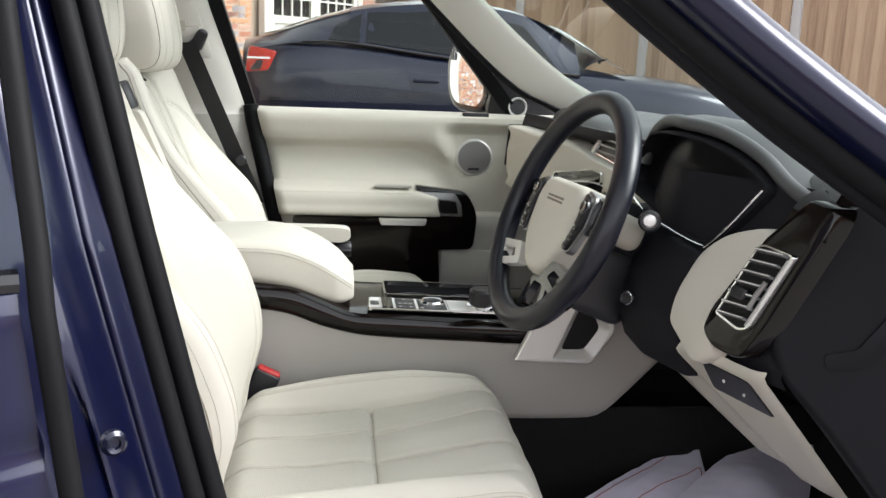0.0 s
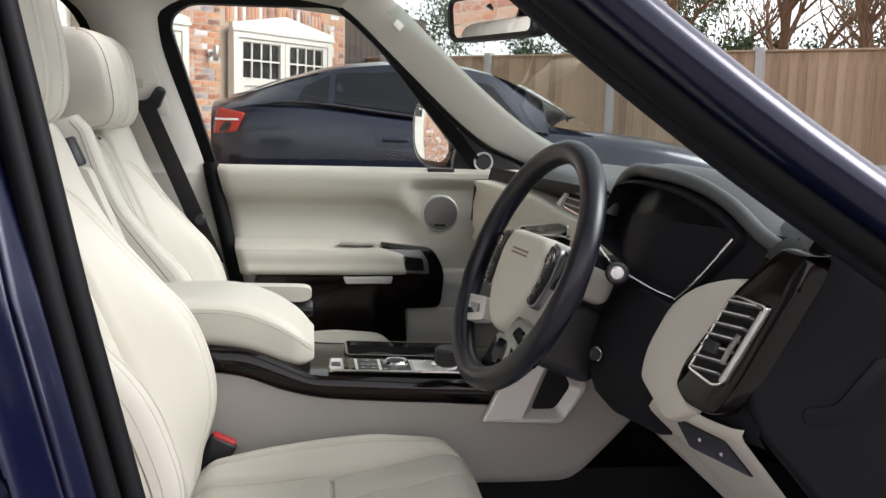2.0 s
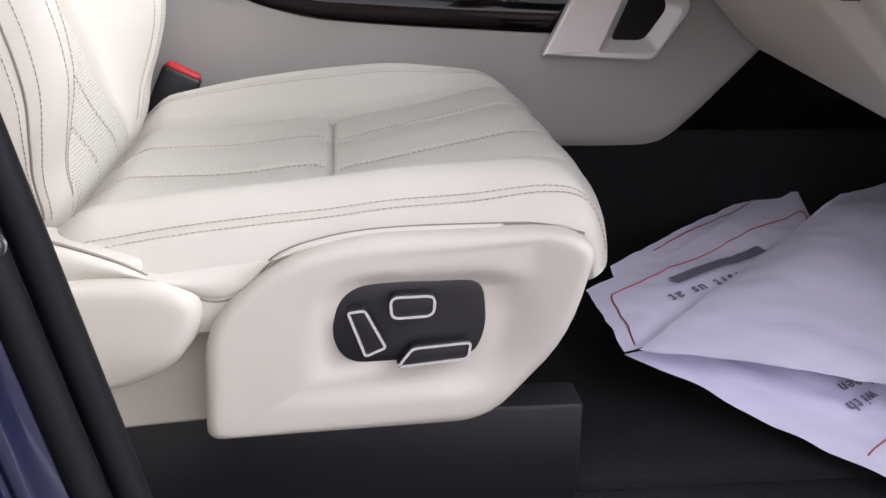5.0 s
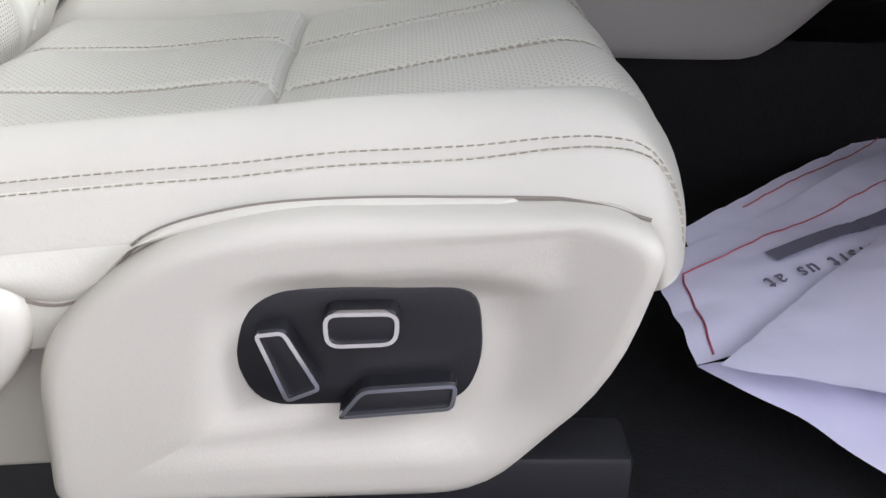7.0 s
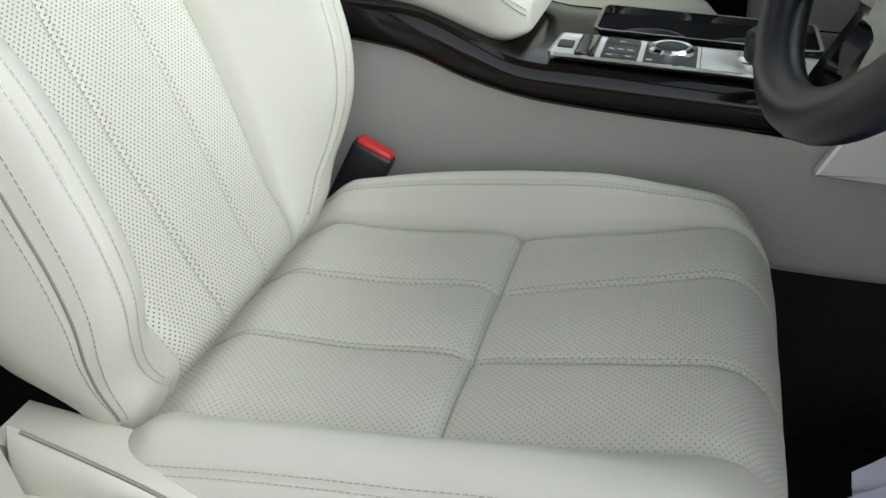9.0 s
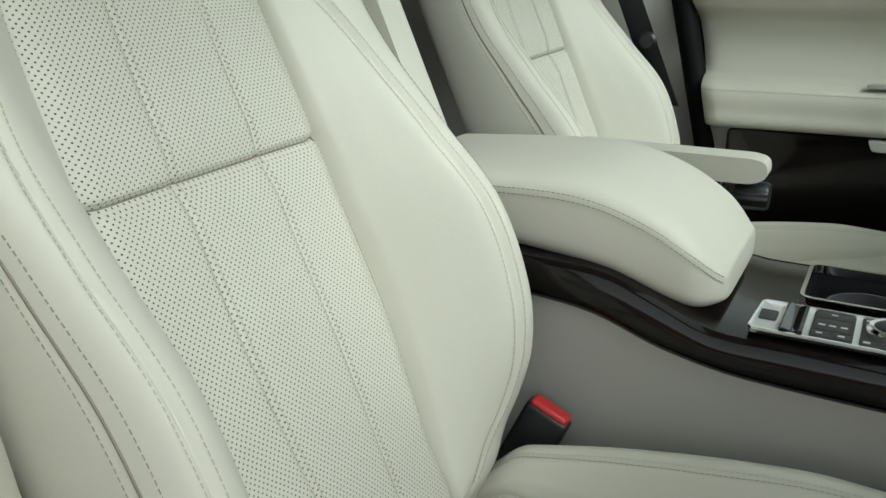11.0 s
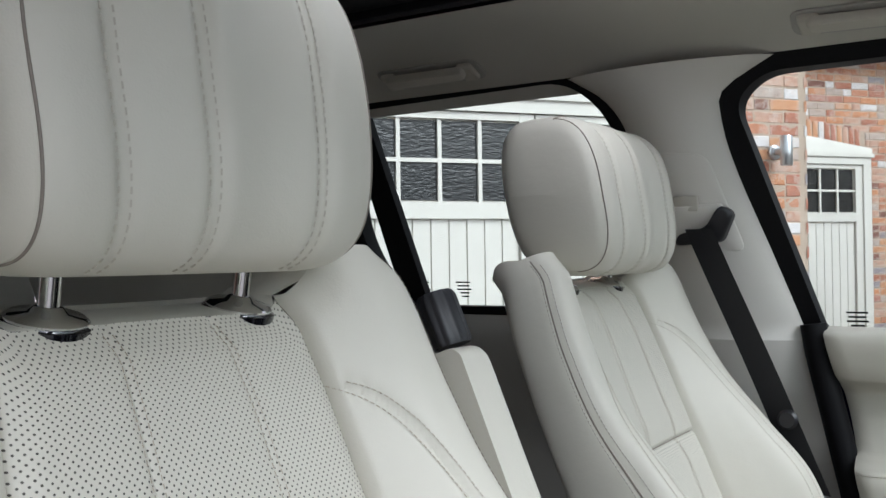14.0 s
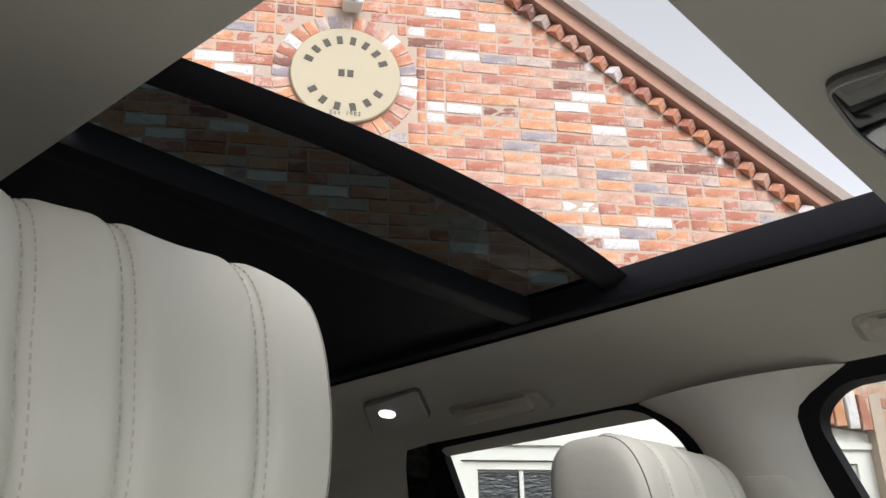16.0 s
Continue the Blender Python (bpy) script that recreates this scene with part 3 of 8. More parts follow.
def build_seat():
    seat = thing("leather_seat", "cream perforated leather driver's seat with stitched side bolsters", "car seat", (0.05, SEAT_Y, 0.62), "front seats")
    fine = steps(-0.20, SEAM_X - 0.012, 40) + steps(SEAM_X - 0.012, SEAM_X, 8)[1:]
    front = steps(SEAM_X, SEAM_X + 0.014, 8) + steps(SEAM_X + 0.014, 0.375, 50)[1:]
    ins = steps(-0.55, 0.55, 130)
    cuv = lambda x, q: (q * 0.297, x)
    part("cushion_insert", grid(cushion, fine, ins, cuv), PERFORATED_FINE, seat, "perforated leather seat panel")
    part("cushion_front", grid(cushion, front, ins, cuv), PERFORATED_FINE, seat, "perforated leather thigh panel")
    for a, b in ((-1.0, -0.55), (0.55, 1.0)):
        part("cushion_bolster", grid(cushion, steps(-0.20, 0.375, 70), steps(a, b, 64)), LEATHER, seat)
    bq = steps(-0.5, 0.5, 110)
    buv = lambda z, q: (q * 0.28, z * 1.09)
    part("backrest_insert", grid(backrest, steps(0.812, B_SEAM - 0.012, 46) + steps(B_SEAM - 0.012, B_SEAM, 6)[1:], bq, buv), PERFORATED, seat, "perforated leather lower back panel")
    part("backrest_insert", grid(backrest, steps(B_SEAM, B_SEAM + 0.012, 6) + steps(B_SEAM + 0.012, TOP_Z, 32)[1:], bq, buv), PERFORATED, seat, "perforated leather upper back panel")
    for s in (-1, 1):
        part("backrest_bolster", grid(backrest, steps(0.812, TOP_Z, 80), steps(0.5 * s, EDGE[s] * s, 60)), LEATHER, seat)
        part("backrest_side", grid(backrest, steps(0.812, TOP_Z, 62), steps(EDGE[s] * s, 1.0 * s, 22)), LEATHER, seat, "smooth leather side panel")
    part("top_panel", grid(top_cap, steps(0, 1, 12), steps(-1, 1, 60), lambda t, q: (q * 0.2, t * 0.12)), LEATHER, seat)
    part("back_shell", grid(back_shell, steps(0.812, TOP_Z, 30), steps(-1, 1, 24)), LEATHER, seat)
    # thread
    up = Vector((0, 0, 0.0005))
    for q0 in (-0.830, -0.846, 0.657, 0.673):
        part("cushion_stitching", stitches([[cushion(x, q0) + Vector((0, 0.0004 * (1 if q0 > 0 else -1), 0.0004)) for x in steps(-0.16, 0.36, 70)]]), THREAD, seat)["kind"] = "stuff"
    for y0 in (-0.052, 0.052):
        for off in (-0.0038, 0.0038):
            pts = []
            for x in steps(-0.15, 0.36, 60):
                fan = 1 + 0.25 * smooth01(SEAM_X, 0.3, x)
                pts.append(cushion(x, (y0 + off) * fan / 0.163 * 0.55) + up)
            part("cushion_stitching", stitches([pts]), THREAD, seat)["kind"] = "stuff"
    out = BACK_N * 0.0004
    for s in (-1, 1):
        for off in (-0.014, 0.014):
            part("bolster_stitching", stitches([[backrest(z, s * (seam_at(z, s) + off)) + out for z in steps(0.85, 1.318, 90)]]), THREAD, seat)["kind"] = "stuff"
        for a0 in (EDGE[s] - 0.013, EDGE[s] + 0.013):
            part("edge_stitching", stitches([[backrest(z, s * a0) + Vector((0.0004, 0, 0.0002)) for z in steps(0.845, 1.375, 90)]]), THREAD_AND_SHADE, seat)["kind"] = "stuff"
        part("edge_cord", tube([backrest(z, s * EDGE[s]) + BACK_N * 0.0002 for z in steps(0.845, 1.38, 80)], 0.0011, 6), THREAD_AND_SHADE, seat)
        for off in (-0.0038, 0.0038):
            part("insert_stitching", stitches([[backrest(z, s * 0.18 + off / 0.28) + out for z in steps(0.85, 1.378, 80)]]), THREAD, seat)["kind"] = "stuff"
    # dark cords that draw the shade in the creases where the panels meet
    for q0 in (-0.55, 0.55):
        part("insert_crease_shade", tube([cushion(x, q0) + Vector((0, 0, 0.0004)) for x in steps(-0.16, 0.27, 60)], 0.0011, 6), THREAD_AND_SHADE, seat)
    part("cross_crease_shade", tube([cushion(SEAM_X + 0.0006, q) for q in steps(-0.54, 0.54, 70)], 0.0010, 6), THREAD_AND_SHADE, seat)
    part("cross_crease_shade", tube([backrest(B_SEAM, q) for q in steps(-0.49, 0.49, 60)], 0.0010, 6), THREAD_AND_SHADE, seat)
    for q0 in (-0.5, 0.5):
        part("insert_crease_shade", tube([backrest(z, q0) + BACK_N * 0.0002 for z in steps(0.85, 1.378, 80)], 0.0010, 6), THREAD_AND_SHADE, seat)
    # headrest
    head = part("headrest", grid(headrest_point, steps(0.5, 1.5, 80), steps(-1, 1, 110)), LEATHER, seat, "padded cream leather headrest")
    for s in (-1, 1):
        part("headrest_end", grid(lambda u, k: headrest_side(u, k, s), steps(0.5, 1.5, 72), steps(0, 1, 12)), LEATHER, head)
    for v in (-0.985, 0.985):
        part("end_seam", tube([headrest_point(u, v) + Vector((0.0004, 0, 0)) for u in steps(-0.235, 0.225, 60)], 0.0009, 6), THREAD_AND_SHADE, head)
    part("crown_seam", tube([headrest_point(0.225, v) + Vector((0, 0, 0.0004)) for v in steps(-1, 1, 40)], 0.0012, 6), THREAD_AND_SHADE, head)
    for line in (-0.64, -0.22, 0.48):
        for off in (-0.030, 0.030):
            part("headrest_stitching", stitches([[headrest_point(u, line + off) + Vector((0.0006, 0, 0)) for u in steps(-0.21, 0.21, 60)]], 0.0038, 0.0030, 0.0007), SOFT_THREAD, head)["kind"] = "stuff"
    for dy in (-0.068, 0.088):
        pole = part("headrest_pole", tube([(-0.400, SEAT_Y + dy, 1.37), (-0.392, SEAT_Y + dy, 1.42)], 0.0065, 14), CHROME, seat, "chrome headrest pole")
        part("pole_collar", lathe([(0.024, -0.0075), (0.0245, -0.005), (0.022, -0.003), (0.012, -0.0015), (0.0085, 0.002), (0.0068, 0.0025)], aim((-0.398, SEAT_Y + dy, 1.383), (0.25, 0, 1)), 24), CHROME, pole)
        part("collar_ring", lathe([(0.0265, -0.018), (0.0265, -0.008), (0.024, -0.0065)], aim((-0.398, SEAT_Y + dy, 1.383), (0.25, 0, 1)), 24), BLACK_GLOSS, pole)
    return seat


def skirt_place(x, z, h):
    return Vector((x, -0.612 - h + 0.05 * max(0, 0.72 - z) - 0.3 * max(0, x - 0.235), z))


def dished(x, z, h):
    """The valance's face, sunk smoothly round the switches."""
    e = ((abs(x - 0.150 - 0.15 * (z - 0.768)) / 0.092) ** 4 + (abs(z - 0.764) / 0.058) ** 4) ** 0.25
    return skirt_place(x, z, h - (0.010 * smooth01(1.0, 0.66, e) if h > 0.02 else 0.0))


def build_seat_side(seat):
    """The plastic valance with its switches, on the door side of the driver's seat."""
    out = rounded([(-0.026, 0.672), (0.206, 0.680), (0.266, 0.756), (0.284, 0.838), (0.262, 0.850), (0.10, 0.846), (0.035, 0.826), (-0.02, 0.775)],
                  [0.012, 0.03, 0.04, 0.015, 0.02, 0.05, 0.05, 0.03], 5)
    valance = part("seat_valance", prism(out, dished, 0.026, 0.012, 4, rings=22), CREAM_PLASTIC, seat, "cream plastic seat valance")
    plate = rounded([(0.086, 0.738), (0.192, 0.742), (0.201, 0.768), (0.197, 0.810), (0.083, 0.806), (0.074, 0.774)], 0.018, 6)
    part("switch_plate", prism(plate, lambda x, z, h: skirt_place(x, z, 0.0145 + h), 0.0045, 0.002, rings=3), BLACK_PLASTIC, valance, "black switch plate")
    lift = lambda base: (lambda x, z, h: skirt_place(x, z, base + h))
    keys = [("recline_switch", [(0.103, 0.749), (0.121, 0.757), (0.104, 0.791), (0.089, 0.789)], 0.004),
            ("lumbar_switch", [(0.123, 0.781), (0.158, 0.783), (0.159, 0.802), (0.122, 0.801)], 0.008),
            ("slide_switch", [(0.127, 0.739), (0.186, 0.745), (0.188, 0.761), (0.140, 0.757)], 0.005)]
    for name, pts, r in keys:
        o = rounded(pts, r, 5)
        key = part(name, prism(o, lift(0.0185), 0.012, 0.003, 3), BLACK_PLASTIC, valance)
        part("bright_rim", ring_plate(o, shrunk(o, 0.0022), lift(0.0285), 0.0030), CHROME, key, "bright metal rim")
    # leather apron of the cushion, slack where it tucks in beside the valance
    low_z = table([(-0.22, 0.872), (-0.14, 0.848), (-0.085, 0.828), (-0.045, 0.806), (-0.014, 0.793), (0.010, 0.800), (0.035, 0.8275), (0.075, 0.8425), (0.12, 0.8490), (0.19, 0.8510), (0.250, 0.8505), (0.276, 0.846)])

    def apron(x, t):
        top = cushion(x, -0.905) + Vector((0, -0.0005, 0))
        zl = low_z(x)
        tuck = smooth01(0.06, -0.02, x)
        out_y = -0.6265 - 0.008 * tuck - 0.3 * max(0, x - 0.235)
        end = Vector((x, -0.6185 - 0.002 * tuck - 0.3 * max(0, x - 0.235), zl - 0.001))
        mid = Vector((top.x, out_y, zl + (top.z - zl) * 0.35))
        p = top * (1 - t) ** 2 + mid * (2 * t * (1 - t)) + end * t ** 2
        p = (cushion(x, -0.905 - 0.095 * t) + Vector((0, 0.003, 0))).lerp(p, smooth01(0.250, 0.212, x))
        fold = math.sin((x * 0.6 - (p.z - zl) * 1.0) * 95 + 2.2 * noise.noise((x * 9, p.z * 9, 1.0)))
        slack = math.sin(math.pi * t) * math.exp(-((x + 0.015) / 0.075) ** 2)
        p.y -= 0.0022 * fold * slack + 0.0012 * noise.noise((x * 16, p.z * 22, 4.0)) * math.sin(math.pi * t)
        return p

    part("cushion_apron", grid(apron, steps(-0.20, 0.270, 130), steps(0, 1, 26)), LEATHER, seat, "slack creased leather side of the cushion")
    # dark cords stand in for the shadow line under the cushion's lower edge
    edge = [(x, low_z(x)) for x in steps(-0.014, 0.276, 70)]
    part("valance_shade_line", tube([skirt_place(x, z - 0.0012, 0.0055) for x, z in edge], 0.0011, 6), THREAD_AND_SHADE, seat, "dark cord drawn as the shadow line under the cushion")
    part("apron_shade_line", tube([apron(x, 1.0) + Vector((0, -0.0006, -0.0004)) for x in steps(-0.19, 0.034, 60)], 0.0016, 6), THREAD_AND_SHADE, seat, "dark cord drawn as the shadow line under the cushion")
    low = rounded([(-0.21, 0.655), (-0.022, 0.668), (-0.018, 0.70), (-0.022, 0.80), (-0.21, 0.82)], [0.0, 0.012, 0.02, 0.02, 0.0], 5)
    part("recliner_base", prism(low, lambda x, z, h: Vector((x, -0.575 - h, z)), 0.018, 0.006, 3), CREAM_PLASTIC, seat, "cream plastic plate under the recliner")
    cover = rounded([(-0.22, 0.700), (-0.085, 0.716), (-0.045, 0.736), (-0.024, 0.768), (-0.020, 0.797), (-0.042, 0.812), (-0.066, 0.816), (-0.22, 0.808)], [0.0, 0.02, 0.03, 0.03, 0.03, 0.02, 0.004, 0.0], 6)
    part("recliner_cover", prism(cover, lambda x, z, h: Vector((x, -0.585 - h * (0.75 + 0.25 * smooth01(0.70, 0.76, z)), z)), 0.050, 0.016, 5, rings=4), CREAM_PLASTIC, seat, "cream plastic recliner cover")
    ledge = rounded([(-0.22, 0.800), (-0.066, 0.812), (-0.064, 0.824), (-0.10, 0.834), (-0.22, 0.848)], [0.0, 0.003, 0.006, 0.03, 0.0], 4)
    part("recliner_ledge", prism(ledge, lambda x, z, h: Vector((x, -0.575 - h, z)), 0.046, 0.010, 4), CREAM_PLASTIC, seat)
    # solid dark strip in place of the shaded recess below the ledge
    slot = rounded([(-0.22, 0.795), (-0.068, 0.807), (-0.066, 0.812), (-0.22, 0.803)], 0.002, 3)
    part("recliner_slot_shade", prism(slot, lambda x, z, h: Vector((x, -0.6205 - h, z)), 0.004), GREY_RUBBER, seat, "dark strip drawn as the shaded groove under the recliner ledge")
    part("seat_base", box(bmesh.new(), (-0.14, -0.585, 0.655), (0.235, -0.20, 0.80), 0.02), BLACK_PLASTIC, seat, "black seat frame under the cushion")
    for y in (-0.565, -0.215):
        part("seat_rail", box(bmesh.new(), (-0.20, y - 0.022, 0.565), (0.30, y + 0.022, 0.668), 0.006), BLACK_PLASTIC, seat, "black floor rail")


driver_seat = build_seat()
passenger_seat = copy_thing(driver_seat, Matrix.Translation((0.007, 0.402, 0.615)))
tagged(passenger_seat, "cream leather front passenger seat with folded-down armrest")
for child in passenger_seat.children:
    if child.name.split(".")[0] == "headrest":
        child.matrix_basis = Matrix.Translation((0, 0, 0.770)) @ Matrix.Diagonal((1, 1, 0.91, 1)) @ Matrix.Translation((0, 0, -0.782)) @ child.matrix_basis
build_seat_side(driver_seat)


def fold_arm(owner, m, label, tip=False):
    """A slim armrest, along local x from its hinge, with a ribbed thumbwheel at its end."""
    o = rounded([(-0.02, -0.014), (0.205 if tip else 0.235, -0.016), (0.212 if tip else 0.252, -0.008), (0.212 if tip else 0.250, 0.010), (0.205 if tip else 0.235, 0.014), (-0.02, 0.017)], [0.01, 0.012, 0.01, 0.01, 0.012, 0.01], 4)
    pad = part("armrest", prism(o, lambda a, b, h: m @ Vector((a, h - 0.023, b)), 0.046, 0.012, 4), LEATHER, owner, label)
    bm = bmesh.new()
    prof = [(0.0, 0.0175), (0.004, 0.0195), (0.034, 0.0195), (0.038, 0.017)]
    n = 48
    rings = []
    for h, r in prof:
        rr = [r + 0.0012 * (k % 4 < 2) for k in range(n)]
        rings.append([bm.verts.new(m @ Vector((0.215 + h * (1.25 if tip else 1), rr[k] * math.cos(2 * math.pi * k / n), (0.002 if tip else -0.034) + rr[k] * 0.8 * math.sin(2 * math.pi * k / n)))) for k in range(n)])
    for p, r in zip(rings, rings[1:]):
        for k in range(n):
            bm.faces.new((p[k], p[(k + 1) % n], r[(k + 1) % n], r[k]))
    bm.faces.new(rings[0][::-1])
    bm.faces.new(rings[-1])
    part("thumbwheel", bm, BLACK_PLASTIC, pad, "ribbed black thumbwheel")


fold_arm(passenger_seat, pose(-0.205, 0.178, 1.075, 0, 0, 0), "slim cream leather armrest folded down")
fold_arm(driver_seat, pose(-0.243, -0.118, 1.138, 0, -113, 0), "slim cream leather armrest folded up", True)

# seat belt buckle beside the driver's seat
buckle = thing("seatbelt_buckle", "black seat belt buckle with red release button", "seat belt", (-0.09, -0.145, 0.80))
mb = pose(-0.116, -0.148, 0.851, 0, 26, 0)
part("buckle_body", box(bmesh.new(), (-0.024, -0.011, -0.07), (0.024, 0.011, 0.040), 0.005, 3, mb), BLACK_PLASTIC, buckle)
part("release_button", box(bmesh.new(), (-0.021, -0.009, 0.036), (0.021, 0.009, 0.045), 0.004, 3, mb), RED_PLASTIC, buckle, "red release button")

# ---- centre console ----
console = thing("centre_console", "cream centre console with dark lacquered wood trim", "console", (0.1, 0, 0.55))
trim_top = table([(-0.30, 1.052), (-0.13, 1.036), (-0.06, 1.029), (0.00, 1.006), (0.045, 0.988), (0.10, 0.984), (0.37, 0.974), (0.5, 0.98)])
trim_low = table([(-0.30, 1.010), (-0.12, 0.993), (-0.065, 0.984), (0.0, 0.960), (0.08, 0.944), (0.36, 0.930), (0.5, 0.928)])


def console_side(s):
    edge = table([(0.30, 0.783), (0.49, 0.783), (0.52, 0.792), (0.56, 0.828), (0.627, 0.899), (0.66, 0.935)])

    def low(x, t):
        z0, z1 = edge(x), trim_low(x) + 0.11 * smooth01(0.41, 0.50, x)
        z = z0 + (z1 - z0) * t
        y = 0.118 - 0.010 * (1 - t) ** 2 + 0.012 * smooth01(0.25, 0.34, x) * (1 - 0.3 * t) - 0.12 * max(0, x - 0.44) * t
        return Vector((x, s * (y - 0.006 * smooth01(0.06, 0.0, t)), z))
    part("console_side", grid(low, steps(-0.45, 0.66, 60), steps(0, 1, 24)), SILL_PLASTIC, console, "pale side panel of the console")
    part("tunnel_side", grid(lambda x, z: Vector((x, s * 0.105, z)), steps(-0.45, 1.0, 4), steps(0.55, 0.80, 3)), CARPET, console, "black carpeted tunnel")

    def band(x, t):
        zt, zl = trim_top(x), trim_low(x)
        a = t * math.pi
        return Vector((x, s * (0.119 + 0.010 * math.sin(a) ** 0.7), zl + (zt - zl) * t))
    part("wood_trim", grid(band, steps(-0.45, 0.40, 60), steps(0, 1, 12)), WOOD, console, "glossy dark wood side trim")


for s in (-1, 1):
    console_side(s)
top_skin = lambda x, y: Vector((x, y, trim_top(x) - 0.001 + 0.004 * (1 - (y / 0.12) ** 4)))
for xs, ys in ((steps(-0.45, 0.110, 34), (-0.119, 0.119)), (steps(0.110, 0.343, 14), (-0.119, -0.020)), (steps(0.110, 0.343, 14), (0.086, 0.119)), (steps(0.343, 0.40, 4), (-0.119, 0.119))):
    part("console_top", grid(top_skin, xs, steps(ys[0], ys[1], 16)), WOOD, console, "glossy dark wood console top")


def lid(u, v):
    """Armrest lid: u along, v round the section."""
    x = -0.30 + 0.345 * u
    top = table([(0, 1.107), (0.4, 1.115), (0.62, 1.113), (0.80, 1.093), (0.93, 1.064), (1.0, 1.042)])(u)
    low = table([(0, 1.045), (0.4, 1.035), (0.68, 1.020), (0.85, 0.999), (0.95, 0.992), (1.0, 0.994)])(u)
    w = table([(0, 0.112), (0.6, 0.110), (0.9, 0.106), (1.0, 0.100)])(u)
    a = 2 * math.pi * v
    e = 0.35
    c, s = math.cos(a), math.sin(a)
    py = math.copysign(abs(c) ** e, c)
    pz = math.copysign(abs(s) ** e, s)
    z = (top + low) / 2 + pz * (top - low) / 2
    if pz > 0.3:
        z += dent(abs(py) - 0.98, 0.05, 0.002)
    return Vector((x, py * w, z))


def lid_round(s, v):
    """The lid with a rounded nose: s from 0 to 1 along it, from 1 to 2 round the front."""
    if s <= 1:
        return lid(s * 0.899, v)
    turn = (s - 1) * math.pi / 2
    x = 0.010 + 0.040 * math.sin(turn)
    u = (min(x, 0.045) + 0.30) / 0.345
    p = lid(u, v)
    mid = (lid(u, 0.25).z + lid(u, 0.75).z) / 2
    k = 1 - math.cos(turn)
    return Vector((x, p.y * (1 - 0.26 * k), mid + (p.z - mid) * (1 - 0.40 * k)))


armrest = thing("armrest_box", "cream leather centre armrest lid with stitched edge", "armrest", (-0.1, 0, 1.02))
bm = grid(lid_round, steps(0, 1, 40) + steps(1, 2, 14)[1:], steps(0, 1, 64))
bm.faces.new([bm.verts.new(lid_round(2, v)) for v in steps(0, 1, 64)[:-1]])
bmesh.ops.remove_doubles(bm, verts=bm.verts[:], dist=0.00002)
part("armrest_pad", bm, LEATHER, armrest, angle=70)
rows = []
for off in (0.0, 0.006):
    rows.append([lid_round(u, 0.5) + Vector((0, -0.0008, (lid_round(u, 0.25).z - lid_round(u, 0.5).z) * 0.62 - off)) for u in steps(0, 1.75, 70)])
part("armrest_stitching", stitches(rows), THREAD_AND_SHADE, armrest)

# switch panel, cup well and rotary knob
flat = lambda x, y, h: Vector((x, y, 0.9895 - 0.035 * (x - 0.07) + h))
panel_out = rounded([(0.074, -0.112), (0.345, -0.112), (0.345, -0.036), (0.078, -0.036)], 0.008, 4)
panel = part("switch_panel", prism(panel_out, flat, 0.004, 0.001), SATIN, console, "bright metal switch panel with dark keys")
part("panel_frame", ring_plate(panel_out, shrunk(panel_out, 0.0022), flat, 0.0058), CHROME, panel, "bright frame")


def inset(name, x0, y0, x1, y1, r, lift, depth, material, label=""):
    return part(name, prism(rounded([(x0, y0), (x1, y0), (x1, y1), (x0, y1)], r, 3), lambda x, y, h: flat(x, y, h + lift), depth, 0.0006), material, panel, label)


inset("power_key", 0.080, -0.086, 0.096, -0.062, 0.003, 0.0042, 0.0016, KEY_GREY, "dark square key")
bm = bmesh.new()
pts = [(0.101, 0.0042), (0.101, 0.0075), (0.105, 0.0085), (0.112, 0.0055), (0.118, 0.0085), (0.121, 0.0075), (0.121, 0.0042)]
rows = [[bm.verts.new(flat(x, y, h)) for x, h in pts] for y in (-0.107, -0.041)]
for k in range(len(pts) - 1):
    bm.faces.new((rows[0][k], rows[0][k + 1], rows[1][k + 1], rows[1][k]))
bm.faces.new(rows[0])
bm.faces.new(rows[1][::-1])
part("toggle_key", bm, BLACK_GLOSS, panel, "glossy black toggle")
inset("key_plate", 0.1265, -0.107, 0.1625, -0.041, 0.003, 0.0042, 0.0014, KEY_GREY, "dark key plate")
for x0, y0, x1, y1 in ((0.128, -0.106, 0.144, -0.092), (0.1455, -0.106, 0.161, -0.092), (0.128, -0.090, 0.161, -0.062), (0.128, -0.060, 0.161, -0.042)):
    inset("push_button", x0, y0, x1, y1, 0.002, 0.0056, 0.0008, KEY_GREY)
for x, y in ((0.1345, -0.099), (0.153, -0.099), (0.135, -0.078), (0.144, -0.078), (0.154, -0.078), (0.144, -0.050)):
    inset("key_mark", x - 0.003, y - 0.0012, x + 0.003, y + 0.0012, 0.0, 0.0064, 0.0004, WHITE_PRINT)
inset("dial_plate", 0.168, -0.107, 0.220, -0.041, 0.003, 0.0042, 0.0014, KEY_GREY, "dark dial plate")
for x, y in ((0.174, -0.100), (0.174, -0.047)):
    inset("key_mark", x - 0.003, y - 0.0015, x + 0.003, y + 0.0015, 0.0, 0.0058, 0.0004, WHITE_PRINT)
dial = part("terrain_dial", lathe([(0.0225, 0.0), (0.0225, 0.006), (0.020, 0.009), (0.0165, 0.0085)], aim(flat(0.194, -0.072, 0.005), (0, 0, 1)), 36), CHROME, panel, "bright rotary dial ring")
part("dial_cap", lathe([(0.0162, 0.0), (0.0162, 0.0095), (0.0145, 0.0105)], aim(flat(0.194, -0.072, 0.004), (0, 0, 1)), 30), BLACK_PLASTIC, dial)
